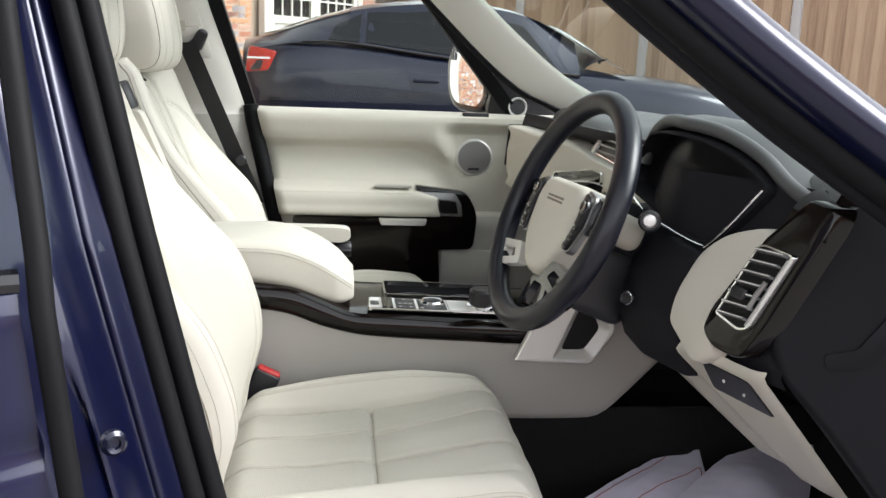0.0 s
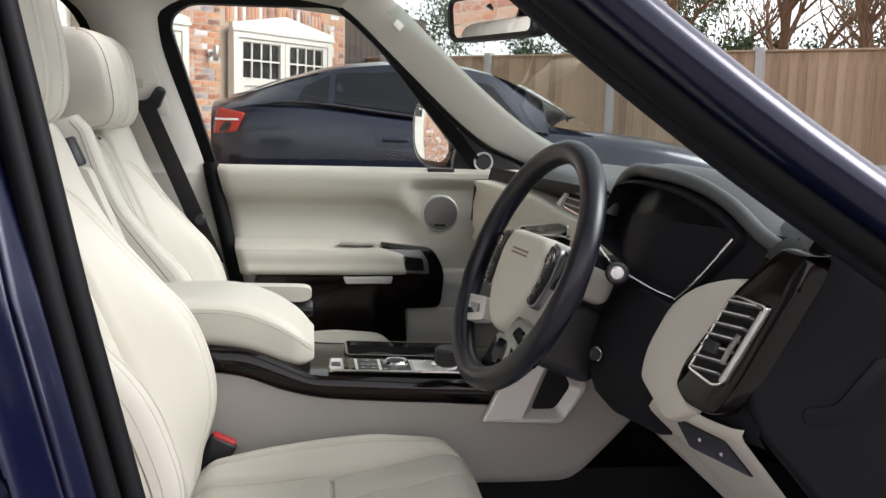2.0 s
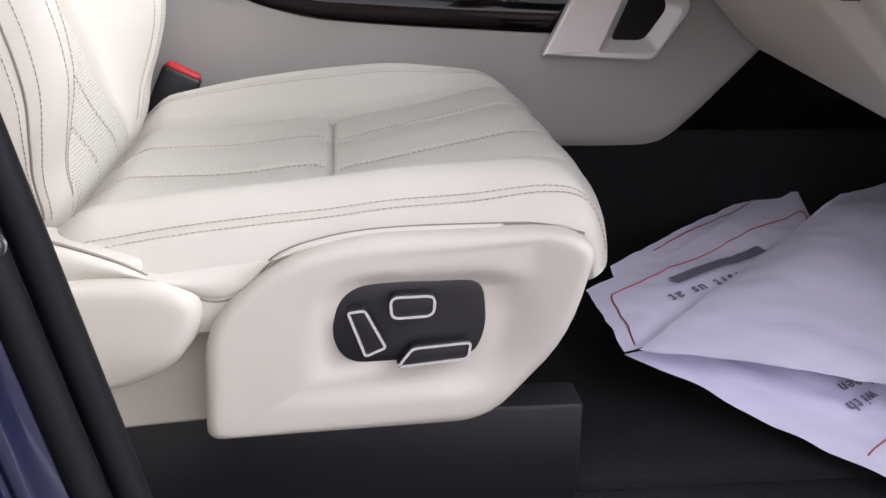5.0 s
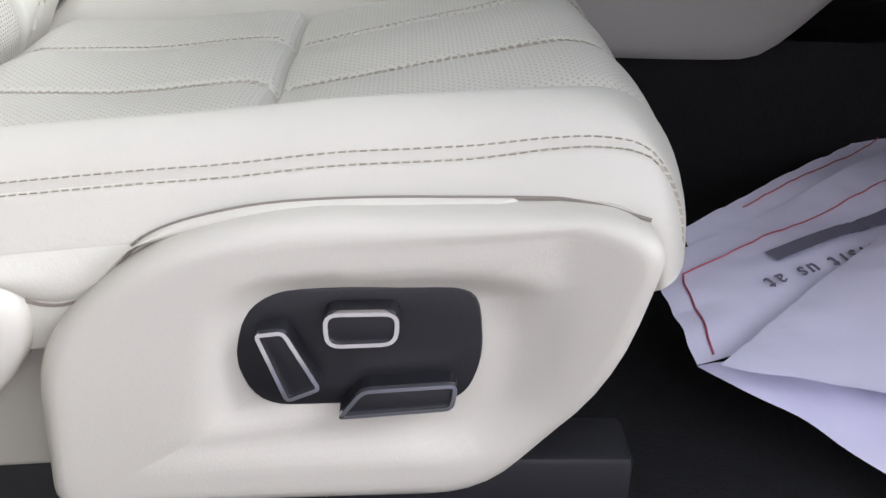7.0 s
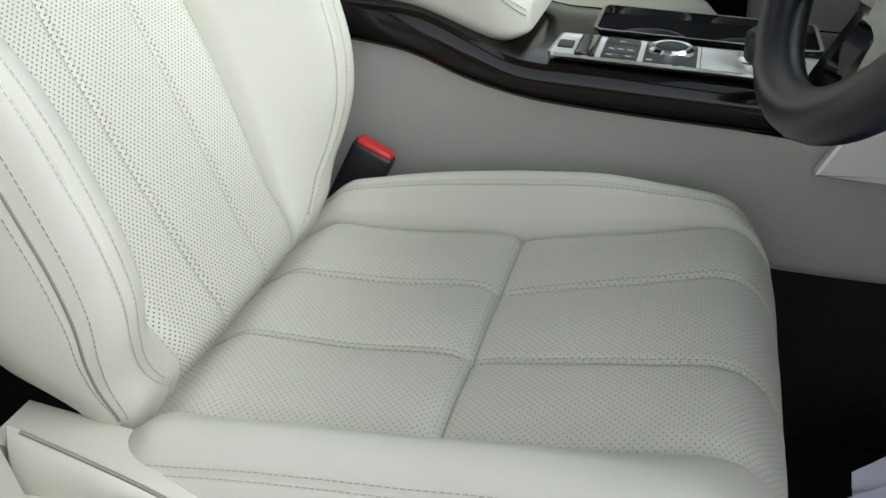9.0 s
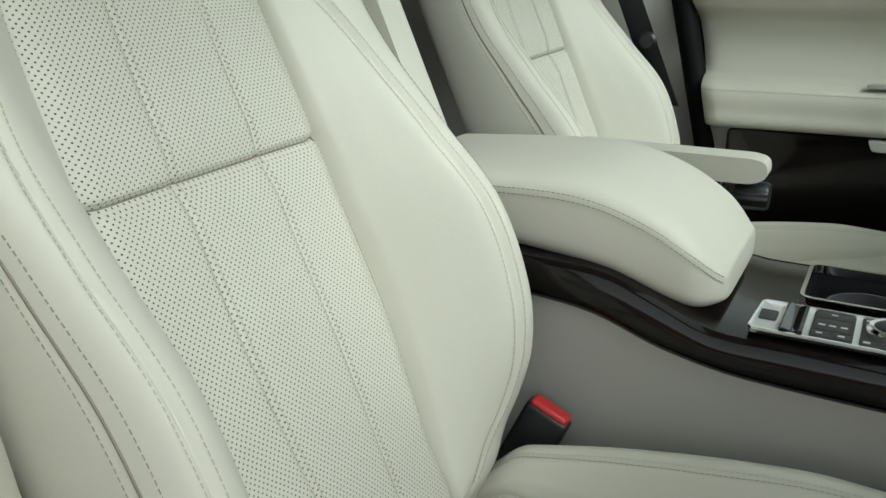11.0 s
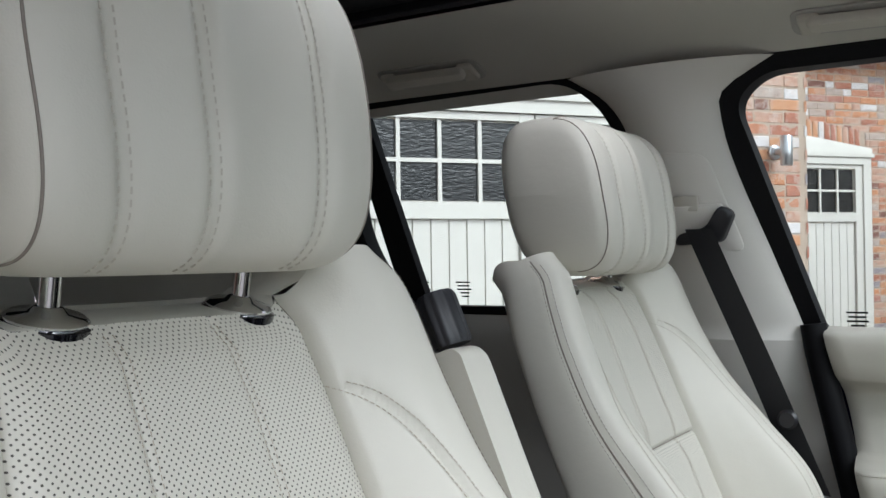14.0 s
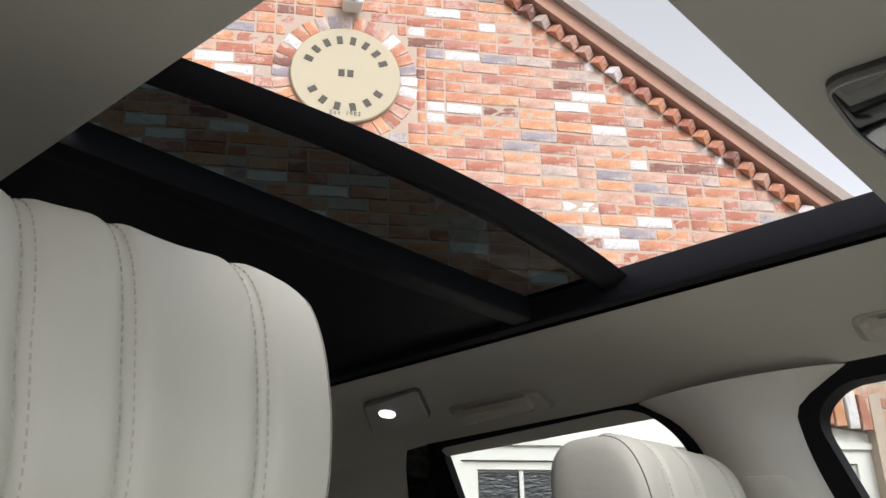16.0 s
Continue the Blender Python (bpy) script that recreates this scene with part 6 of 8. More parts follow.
# ---- floor, sill and the paper mat ----
floor = whole("floor", grid(lambda x, y: Vector((x, y, 0.560 + 0.25 * smooth01(0.75, 1.1, x) + 0.003 * noise.noise((x * 30, y * 30, 0)))), steps(-2.2, 1.15, 50), steps(-0.70, 0.75, 30)), CARPET, "black carpeted car floor", "floor", kind="structure")
mat_o = rounded([(0.28, -0.57), (0.80, -0.57), (0.80, -0.16), (0.30, -0.16)], 0.04, 4)
whole("floor_mat", prism(mat_o, lambda x, y, h: Vector((x, y, 0.562 + h + 0.25 * smooth01(0.75, 1.1, x))), 0.012, 0.004), CARPET, "black carpet floor mat", "floor mat")
foot = thing("footwell", "black carpeted footwell sides and bulkhead", "footwell", (0.9, -0.4, 0.7), kind="structure")
part("bulkhead", grid(lambda y, z: Vector((1.02 - 0.15 * (z - 0.56), y, z)), steps(-0.70, 0.70, 10), steps(0.55, 1.25, 8)), CARPET, foot)
part("kick_panel", grid(lambda x, z: Vector((x, -0.69, z)), steps(0.75, 1.05, 6), steps(0.55, 1.05, 6)), SOFT_BLACK, foot)
part("kick_panel", grid(lambda x, z: Vector((x, 0.73, z)), steps(0.60, 1.06, 6), steps(0.5, 1.29, 6)), SOFT_BLACK, foot)
sill = thing("door_sill", "black door sill with rubber seal", "sill", (0.1, -0.75, 0.55))
part("sill_step", box(bmesh.new(), (-0.05, -0.90, 0.42), (1.0, -0.655, 0.585), 0.02), BLACK_PLASTIC, sill)
part("sill_body", box(bmesh.new(), (-0.9, -0.98, 0.28), (1.3, -0.72, 0.56), 0.03), NAVY, sill)

# ---- the car's own body, on the driver's side ----
seal_x = lambda z: -0.262 + 0.232 * (1.574 - z)
body = thing("navy_vehicle", "dark navy car body round the open driver's door", "car", (-0.2, -0.85, 0.3))


def b_out(t, z):
    """The outer B pillar, from the door seal (t = 0) back to the rear door (t = 1)."""
    inset = 0.20 * max(0, z - 1.25)
    x = seal_x(z) - 0.020 - 0.115 * t
    y = -0.768 - 0.127 * smooth01(0.0, 0.8, t) - 0.02 * t + inset
    y -= 0.006 * math.sin(t * math.pi * 3)
    # pressed groove beside the inner flange and a long sunk panel round the striker
    y += 0.014 * math.exp(-((t - 0.27) / 0.05) ** 2) - 0.010 * math.exp(-((t - 0.40) / 0.07) ** 2)
    e = ((abs(t - 0.66 + 0.25 * (z - 0.95)) / 0.20) ** 3 + (abs(z - 0.93) / 0.24) ** 3) ** (1 / 3)
    y += 0.010 * smooth01(1.0, 0.82, e)
    return Vector((x, y, z))


part("b_pillar", grid(b_out, steps(0, 1, 60), steps(0.40, 1.72, 90)), NAVY_SHADED, body, "glossy navy door pillar")
part("door_aperture_seal", tube([Vector((seal_x(z), -0.742 + 0.10 * max(0, z - 1.25), z)) for z in steps(0.50, 1.70, 40)], 0.012, 12, up=(1, 0, 0)), RUBBER, body, "black rubber door seal")
part("inner_seal", tube([Vector((seal_x(z) - 0.018, -0.764 + 0.10 * max(0, z - 1.25), z)) for z in steps(0.50, 1.70, 40)], 0.012, 12, up=(1, 0, 0)), RUBBER, body)
part("inner_pillar_trim", grid(lambda t, z: Vector((seal_x(z) - 0.010 - 0.30 * t, -0.735 + 0.10 * smooth01(0, 0.3, t) + 0.10 * max(0, z - 1.25), z)), steps(0, 1, 10), steps(0.56, 1.72, 20)), CREAM_PLASTIC, body)
# rear door: skin and window
rear_x = lambda z: -0.222 + 0.10 * (1.26 - z) if z < 1.26 else -0.222 - 0.16 * (z - 1.26)
rd = thing("rear_door", "closed navy rear door with dark window", "car door", (-0.7, -0.95, 0.8))


def rd_skin(t, z):
    x = rear_x(z) - 0.03 - 0.85 * t
    y = -0.972 - 0.012 * math.sin((z - 0.6) * 4) + 0.03 * smooth01(0.05, 0.0, t) + 0.25 * max(0, z - 1.22)
    y += 0.010 * math.exp(-((z - 1.10) / 0.012) ** 2)
    return Vector((x, y, z))


part("door_skin", grid(rd_skin, steps(0, 1, 30), steps(0.40, 1.235, 60)), NAVY, rd, "navy painted door skin")
part("door_glass", grid(rd_skin, steps(0.02, 1, 10), steps(1.255, 1.70, 12)), CAR_GLASS, rd, "dark side window")
part("waist_trim", tube([rd_skin(t, 1.245) for t in steps(0, 1, 12)], 0.011, 8), BLACK_GLOSS, rd)
part("door_edge_seal", tube([Vector((rear_x(z) - 0.012, -0.950 + 0.25 * max(0, z - 1.22), z)) for z in steps(0.40, 1.70, 30)], 0.011, 10, up=(1, 0, 0)), RUBBER, rd, "black rubber edge seal")
# striker, screw and label on the pillar
SP = Vector((-0.131, -0.835, 0.905))
st = thing("door_striker", "polished steel door striker on the pillar", "latch", SP)
part("striker_plate", box(bmesh.new(), (-0.003, -0.009, -0.018), (0.003, 0.009, 0.018), 0.003, 2, pose(*SP, 0, 12, 55)), STEEL, st)
part("striker_loop", tube(curve([SP + Vector(v) for v in ((0.0, -0.004, 0.014), (0.020, 0.000, 0.018), (0.038, 0.010, 0.014), (0.036, 0.016, 0.004), (0.012, 0.012, -0.004))], 24), 0.0042, 10), STEEL, st)
for dz in (-0.012, 0.012):
    part("striker_screw", lathe([(0.005, 0), (0.005, 0.003), (0.003, 0.004)], aim(SP + Vector((0.004 - 0.2 * dz, -0.002, dz)), (1, -0.5, 0)), 12), STEEL, st)
bolt = whole("pillar_bolt", lathe([(0.013, -0.004), (0.013, 0.003), (0.009, 0.006), (0.006, 0.005), (0.005, 0.002)], aim((-0.195, -0.870, 1.068), (0.55, -0.83, 0)), 20), BLACK_PAINT, "round dark painted bolt in the door pillar", "bolt")
lab = thing("warning_label", "small yellow and white warning label on the pillar", "label", (-0.137, -0.838, 0.850))
lm = pose(-0.137, -0.840, 0.842, 0, 12, -55)
part("label_sheet", prism(rounded([(-0.011, -0.028), (0.011, -0.028), (0.011, 0.028), (-0.011, 0.028)], 0.003, 3), lambda a, b, h: lm @ Vector((h, a, b)), 0.0012), WHITE_PAINT, lab)
part("label_head", prism(rounded([(-0.011, 0.006), (0.011, 0.006), (0.011, 0.028), (-0.011, 0.028)], 0.003, 3), lambda a, b, h: lm @ Vector((h + 0.0012, a, b)), 0.0008), YELLOW, lab)
for k in range(3):
    part("label_mark", box(bmesh.new(), (0.0012, -0.008, -0.022 + k * 0.010), (0.002, 0.008, -0.017 + k * 0.010), 0, 1, lm), BLACK_PLASTIC, lab)
# A pillar, outside
A0 = [(0.10, 1.66), (0.172, 1.60), (0.306, 1.485), (0.463, 1.362), (0.645, 1.235), (0.80, 1.12)]


def a_out(i, a):
    x, z = acurve[i]
    y = -(0.80 - 0.38 * (z - 1.25)) - 0.02
    up = Vector((0.62, 0.0, 0.78))
    out = Vector((0, -1, 0))
    return Vector((x, y, z)) + up * (0.048 + 0.062 * (1 - math.cos(a)) / 2) + out * (0.045 * math.sin(a))


acurve = [(p.x, p.y) for p in curve(A0, 40)]
part("a_pillar_skin", grid(a_out, list(range(41)), steps(-0.3, math.pi, 20)), NAVY_SHADED, body, "glossy navy windscreen pillar")
part("a_pillar_inner", grid(lambda i, t: Vector((acurve[i][0], -(0.80 - 0.38 * (acurve[i][1] - 1.25)) - 0.02 + 0.10 * t, acurve[i][1])) + Vector((0.62, 0, 0.78)) * (0.062 - 0.005 * t), list(range(41)), steps(0, 1, 8)), BLACK_PLASTIC, body)
part("a_pillar_seal", tube([Vector((x, -(0.80 - 0.38 * (z - 1.25)) + 0.02, z)) + Vector((0.62, 0, 0.78)) * 0.034 for x, z in acurve], 0.014, 12, up=(0, 1, 0)), SOFT_BLACK, body, "black rubber seal")
part("a_pillar_frame", tube([Vector((x, -(0.80 - 0.38 * (z - 1.25)) - 0.018, z)) + Vector((0.62, 0, 0.78)) * 0.044 for x, z in acurve], 0.018, 12, up=(0, 1, 0)), RUBBER, body)
part("roof_rail", tube([Vector((x, -0.655, 1.735)) for x in steps(-2.2, 0.08, 10)], 0.045, 14), NAVY, body)
part("bonnet", grid(lambda t, y: Vector((0.98 + 1.15 * t, y, 1.235 - 0.10 * t * t - 0.06 * (y / 0.85) ** 2)), steps(0, 1, 14), steps(-0.88, 0.88, 20)), NAVY, body, "navy bonnet")
part("rear_bulkhead", grid(lambda y, z: Vector((-2.2, y, z)), steps(-0.75, 0.75, 4), steps(0.5, 1.78, 4)), HEADLINING, body)
part("right_rear_trim", grid(lambda x, z: Vector((x, -0.80 + 0.36 * max(0, z - 1.25), z)), steps(-2.2, -1.1, 4), steps(0.55, 1.72, 6)), HEADLINING, body)
part("rear_bench", box(bmesh.new(), (-1.55, -0.62, 0.62), (-0.95, 0.62, 0.92), 0.06, 4), LEATHER, body)

# the rest of the car's outside
def flank(s, x, t):
    """A side of the body, t from the sill (0) to the waist (1), drawn in at nose and tail."""
    y = table([(0, 0.90), (0.15, 0.955), (0.55, 0.965), (0.85, 0.945), (1.0, 0.905)])(t)
    y -= 0.10 * smooth01(1.75, 2.35, x) ** 2 + 0.10 * smooth01(-2.0, -2.55, x) ** 2
    z = 0.42 + (1.245 - 0.05 * smooth01(1.0, 2.2, x) - 0.42) * t
    for wx in (1.42, -1.50):
        r = math.hypot(x - wx, z - 0.40)
        if r < 0.47 and t < 0.75:
            z = 0.40 + math.sqrt(max(0.0, 0.47 ** 2 - (x - wx) ** 2)) * 1.0 if abs(x - wx) < 0.47 else z
    return Vector((x, s * y, z))


part("side_panel", grid(lambda x, t: flank(1, x, t), steps(-2.5, 2.3, 90), steps(0, 1, 14)), NAVY, body, "navy painted body side")
part("front_wing", grid(lambda x, t: flank(-1, x, t), steps(1.02, 2.3, 30), steps(0, 1, 14)), NAVY, body, "navy front wing")
part("rear_quarter", grid(lambda x, t: flank(-1, x, t), steps(-2.5, -1.10, 30), steps(0, 1, 14)), NAVY, body, "navy rear quarter")
part("nose", grid(lambda y, t: Vector((2.13 + table([(0, 0.05), (0.3, 0.22), (0.7, 0.20), (1.0, 0.0)])(t) - 0.12 * (y / 0.86) ** 2, y, 0.42 + 0.71 * t - 0.06 * t * (y / 0.86) ** 2)), steps(-0.86, 0.86, 30), steps(0, 1, 14)), NAVY, body, "navy nose")
part("tailgate", grid(lambda y, t: Vector((-2.5 + table([(0, 0.05), (0.15, 0.0), (0.6, 0.03), (1.0, 0.26)])(t) + 0.08 * (y / 0.86) ** 4, y * (1 - 0.26 * smooth01(0.55, 1.0, t)), 0.42 + 1.39 * t)), steps(-0.86, 0.86, 24), steps(0, 1, 20)), NAVY, body, "navy tailgate")
part("rear_roof", grid(lambda x, y: Vector((x, y, 1.832 - 0.02 * (y / 0.6) ** 2)), steps(-2.25, -1.06, 8), steps(-0.60, 0.60, 12)), BLACK_GLOSS, body, "black glass rear roof")
part("roof_header", grid(lambda t, y: Vector((0.0 + (fx(y) + 0.02) * t, y, roof_z((fx(y) + 0.02) * t, y) + 0.034)), steps(0, 1, 6), steps(-0.60, 0.60, 20)), NAVY, body, "navy roof front")
part("rear_glass", grid(lambda x, z: Vector((x, lean(z) + 0.012, z)), steps(-2.25, -1.12, 8), steps(1.25, 1.72, 6)), BLACK_GLOSS, body, "dark rear side glass")
part("b_pillar_outside", grid(lambda x, z: Vector((x, lean(z) + 0.012, z)), steps(-0.465, -0.315, 3), steps(1.25, 1.70, 6)), BLACK_GLOSS, body, "black pillar cover")
part("rear_glass", grid(lambda x, z: Vector((x, -0.815 + 0.36 * max(0, z - 1.25), z)), steps(-2.25, -1.10, 8), steps(1.22, 1.70, 6)), BLACK_GLOSS, body, "dark rear side glass")
part("roof_side", grid(lambda x, t: Vector((x, 0.606 + 0.066 * t + 0.012 * math.sin(math.pi * t), 1.812 - 0.097 * t)), steps(-2.25, -0.02, 20), steps(0, 1, 8)), NAVY, body, "navy roof side")
part("shoulder", grid(lambda x, t: Vector((x, 0.90 - 0.085 * t, 1.232 - 0.002 * t)), steps(-2.25, 1.0, 20), steps(0, 1, 3)), NAVY, body, "navy waist shoulder")
part("shoulder", grid(lambda x, t: Vector((x, -0.90 + 0.085 * t, 1.232 - 0.002 * t)), steps(-2.25, -1.12, 8), steps(0, 1, 3)), NAVY, body, "navy waist shoulder")
part("grille", prism(rounded([(-0.42, 0.82), (0.42, 0.82), (0.46, 0.98), (-0.46, 0.98)], 0.04, 4), lambda y, z, h: Vector((2.335 - 0.12 * (y / 0.86) ** 2 + h, y, z)), 0.02, 0.006), BLACK_PLASTIC, body, "black mesh grille")
for s in (-1, 1):
    part("headlight", prism(rounded([(s * 0.50, 0.84), (s * 0.78, 0.86), (s * 0.78, 0.98), (s * 0.50, 0.98)], 0.03, 4), lambda y, z, h: Vector((2.335 - 0.12 * (y / 0.86) ** 2 + h, y, z)), 0.02, 0.006), GLASS_LENS, body, "clear headlight")
    for wx in (1.42, -1.50):
        road = part("wheel", lathe([(0.24, -0.13), (0.385, -0.13), (0.40, -0.10), (0.40, 0.10), (0.385, 0.13), (0.28, 0.135), (0.27, 0.10), (0.0, 0.10)], aim((wx, s * 0.80, 0.40), (0, s, 0)), 44), RUBBER, body, "black tyre")
        part("rim", lathe([(0.27, 0.0), (0.27, 0.02), (0.245, 0.026), (0.21, 0.012), (0.07, 0.006), (0.06, 0.024), (0.0, 0.024)], aim((wx, s * 0.905, 0.40), (0, s, 0)), 30), SATIN, road, "pale alloy rim")

# ---- outside ----
AZ = radians(52)
U, N = Vector((math.cos(AZ), math.sin(AZ), 0)), Vector((math.sin(AZ), -math.cos(AZ), 0))
DA, DB = -4.12, -7.13
GZ = 0.22


def ground_z(x, y):
    return GZ * smooth01(1.2, 3.2, y) + 0.75 * smooth01(11.0, 12.5, x * 0.67 + y * 0.74)


def ground_mesh():
    xs = [-400, -120, -50, -25] + steps(-14, 16, 50) + [25, 50, 120, 400]
    ys = [-400, -120, -50, -25] + steps(-10, 18, 50) + [25, 50, 120, 400]
    return grid(lambda x, y: Vector((x, y, ground_z(x, y) if abs(x) < 60 else GZ)), xs, ys)


whole("ground", ground_mesh(), PAVING, "grey block paved yard", "ground", kind="structure")


# unseen wall added behind the camera, to bound reflections and low sky light
whole("wall_unseen", box(bmesh.new(), (-16, -9.3, -0.2), (18, -9.0, 2.2)), BRICK_MORTAR, "unseen plain red wall added to close the yard for reflections and fill light", "wall", kind="structure")


def wall_at(D):
    return lambda u, z, h: U * u + N * (D + h) + Vector((0, 0, z))


WA, WB = wall_at(DA), wall_at(DB)
APEX_U, APEX_Z, SLOPE = -0.08, 5.90, 0.766
garage = thing("garage_building", "red brick garage with gabled end and cream doors", "building", U * 1.5 + N * DA)
RIGHT, LEFT = 3.49, -3.65
D0, D1, DH = 0.46, 2.92, 2.22 + 0.08
gw = garage
box_w = lambda place, u0, u1, z0, z1, h0, h1: prism([(u0, z0), (u1, z0), (u1, z1), (u0, z1)], lambda u, z, h: place(u, z, h + h0), h1 - h0)
top_z = lambda u: APEX_Z - SLOPE * abs(u - APEX_U)
part("mortar_left", prism([(LEFT, 0.1), (D0 - 0.0, 0.1), (D0, DH), (D0, top_z(D0)), (APEX_U, APEX_Z), (LEFT, top_z(LEFT))], lambda u, z, h: WA(u, z, h - 0.30), 0.292), MORTAR, gw, "mortar behind the bricks")
part("mortar_right", prism([(D1, 0.1), (RIGHT, 0.1), (RIGHT, top_z(RIGHT)), (D1, top_z(D1))], lambda u, z, h: WA(u, z, h - 0.30), 0.292), MORTAR, gw)
part("mortar_head", prism([(D0, DH + 0.30), (D1, DH + 0.30), (D1, top_z(D1)), (D0, top_z(D0))], lambda u, z, h: WA(u, z, h - 0.30), 0.292), MORTAR, gw)
part("side_return", box_w(WA, RIGHT - 0.2, RIGHT, 0.1, top_z(RIGHT), -3.3, -0.30), MORTAR, gw)
row2 = thing("garage_row", "red brick garage row set back, with cream doors", "building", U * 7 + N * DB)
part("mortar_row", prism([(3.2, 0.1), (10.2, 0.1), (10.2, 3.6), (3.2, 3.6)], lambda u, z, h: WB(u, z, h - 0.42), 0.291), MORTAR, row2)
part("roof_row", prism([(3.0, 3.5), (10.5, 3.5), (10.5, 3.7), (3.0, 3.7)], lambda u, z, h: WB(u, z, h - 0.5), 0.7), TILE, row2)


def garage_door(owner, place, u0, u1, head, sunk, name):
    """A pair of framed leaves, each with four by two panes over upright boards, and a shallow pitched head."""
    g = part(name, box_w(place, u0, u1, 0.1, head, sunk - 0.06, sunk - 0.02), CREAM_PAINT, owner, "cream painted garage door")
    mid, z_top, z_bar, z_low = (u0 + u1) / 2, head - 0.04, head - 0.50, head - 0.58
    fr = 0.10
    for a, b in ((u0, u0 + fr), (u1 - fr, u1)):
        part("door_frame", box_w(place, a, b, 0.1, head, sunk - 0.02, sunk + 0.04), CREAM_PAINT, g)
    part("door_frame", box_w(place, u0 + fr, u1 - fr, head - 0.07, head, sunk - 0.02, sunk + 0.04), CREAM_PAINT, g)
    for k, (a, b) in enumerate(((u0 + fr, mid - 0.005), (mid + 0.005, u1 - fr))):
        st = 0.09
        for c, d in ((a, a + st), (b - st, b)):
            part("stile", box_w(place, c, d, 0.1, head - 0.075, sunk - 0.02, sunk + 0.02), CREAM_PAINT, g)
        z1, z0 = head - 0.115, head - 0.115 - 0.455
        part("rail", box_w(place, a + st, b - st, z1, head - 0.075, sunk - 0.02, sunk + 0.018), CREAM_PAINT, g)
        part("rail", box_w(place, a + st, b - st, z0 - 0.09, z0, sunk - 0.02, sunk + 0.018), CREAM_PAINT, g)
        w = (b - a - 2 * st) / 4
        for i in range(4):
            for j in range(2):
                c, e = a + st + i * w, z0 + j * 0.2275
                part("pane", box_w(place, c + 0.010, c + w - 0.010, e + 0.010, e + 0.2175, sunk - 0.02, sunk - 0.012), RIPPLE, g, "dark rippled glass pane")
        for i in range(1, 4):
            c = a + st + i * w
            part("glazing_bar", box_w(place, c - 0.011, c + 0.011, z0, z1, sunk - 0.02, sunk + 0.008), CREAM_PAINT, g)
        part("glazing_bar", box_w(place, a + st, b - st, z0 + 0.2165, z0 + 0.2385, sunk - 0.02, sunk + 0.0065), CREAM_PAINT, g)
        n = 9
        bw = (b - a - 2 * st) / n
        for i in range(n):
            c = a + st + i * bw
            bm = prism([(c + 0.004, 0.12), (c + bw - 0.004, 0.12), (c + bw - 0.004, z0 - 0.09), (c + 0.004, z0 - 0.09)], lambda u, z, h: place(u, z, h + sunk - 0.02), 0.012, 0.003, 1)
            part("board", bm, CREAM_PAINT, g)
    hd = [(u0 - 0.02, head), (u1 + 0.02, head), (u1 + 0.02, head + 0.10), (mid, head + 0.26), (u0 - 0.02, head + 0.10)]
    part("door_head", prism(hd, lambda u, z, h: place(u, z, h + sunk - 0.02), 0.06, 0.006), CREAM_PAINT, g, "cream pitched door head")
    part("head_bead", box_w(place, u0 - 0.03, u1 + 0.03, head + 0.005, head + 0.04, sunk + 0.04, sunk + 0.06), CREAM_PAINT, g)
    return g


garage_door(garage, WA, D0, D1, 2.29, -0.12, "garage_door")
garage_door(row2, WB, 4.55, 6.90, 2.40, -0.02, "garage_door")
garage_door(row2, WB, 7.66, 9.70, 2.42, -0.02, "garage_door")
# dark timber boards that fill the gap between the garages and the fence
gate = thing("timber_gate", "tall dark timber boards filling the gap beside the garage row", "gate", WB(11.4, 0.2, -0.3))
for k in range(17):
    u = 10.26 + k * 0.15
    part("gate_board", prism([(u, 0.2), (u + 0.143, 0.2), (u + 0.143, 3.05 - 0.01 * (k % 3)), (u, 3.05 - 0.01 * (k % 2))], lambda a, b, h: WB(a, b, h - 0.32), 0.025, 0.003, 1), DARK_TIMBER, gate)
for z in (0.5, 1.6, 2.7):
    part("gate_rail", box_w(WB, 10.26, 12.8, z, z + 0.12, -0.36, -0.32), DARK_TIMBER, gate)
# verge of the gable
for s in (-1, 1):
    run = lambda a: (APEX_U + s * a, APEX_Z - SLOPE * a)
    L = 4.2
    part("verge_tiles", prism([run(0), run(L), (run(L)[0], run(L)[1] + 0.09), (APEX_U, APEX_Z + 0.10)], lambda u, z, h: WA(u, z + 0.16, h - 0.4), 0.52), TILE, garage, "weathered verge tiles")
    part("verge_course", prism([run(0), run(L), (run(L)[0], run(L)[1] + 0.10), (APEX_U, APEX_Z + 0.11)], lambda u, z, h: WA(u, z + 0.05, h - 0.2), 0.27), BRICK_MORTAR, garage)
roof = part("roof", grid(lambda t, d: WA(APEX_U + t, APEX_Z + 0.20 - SLOPE * abs(t), -d), [-4.2, 0, 4.2], steps(0.0, 8, 4)), TILE, garage, "tiled roof")

# ---- brickwork ----
rng = random.Random(7)


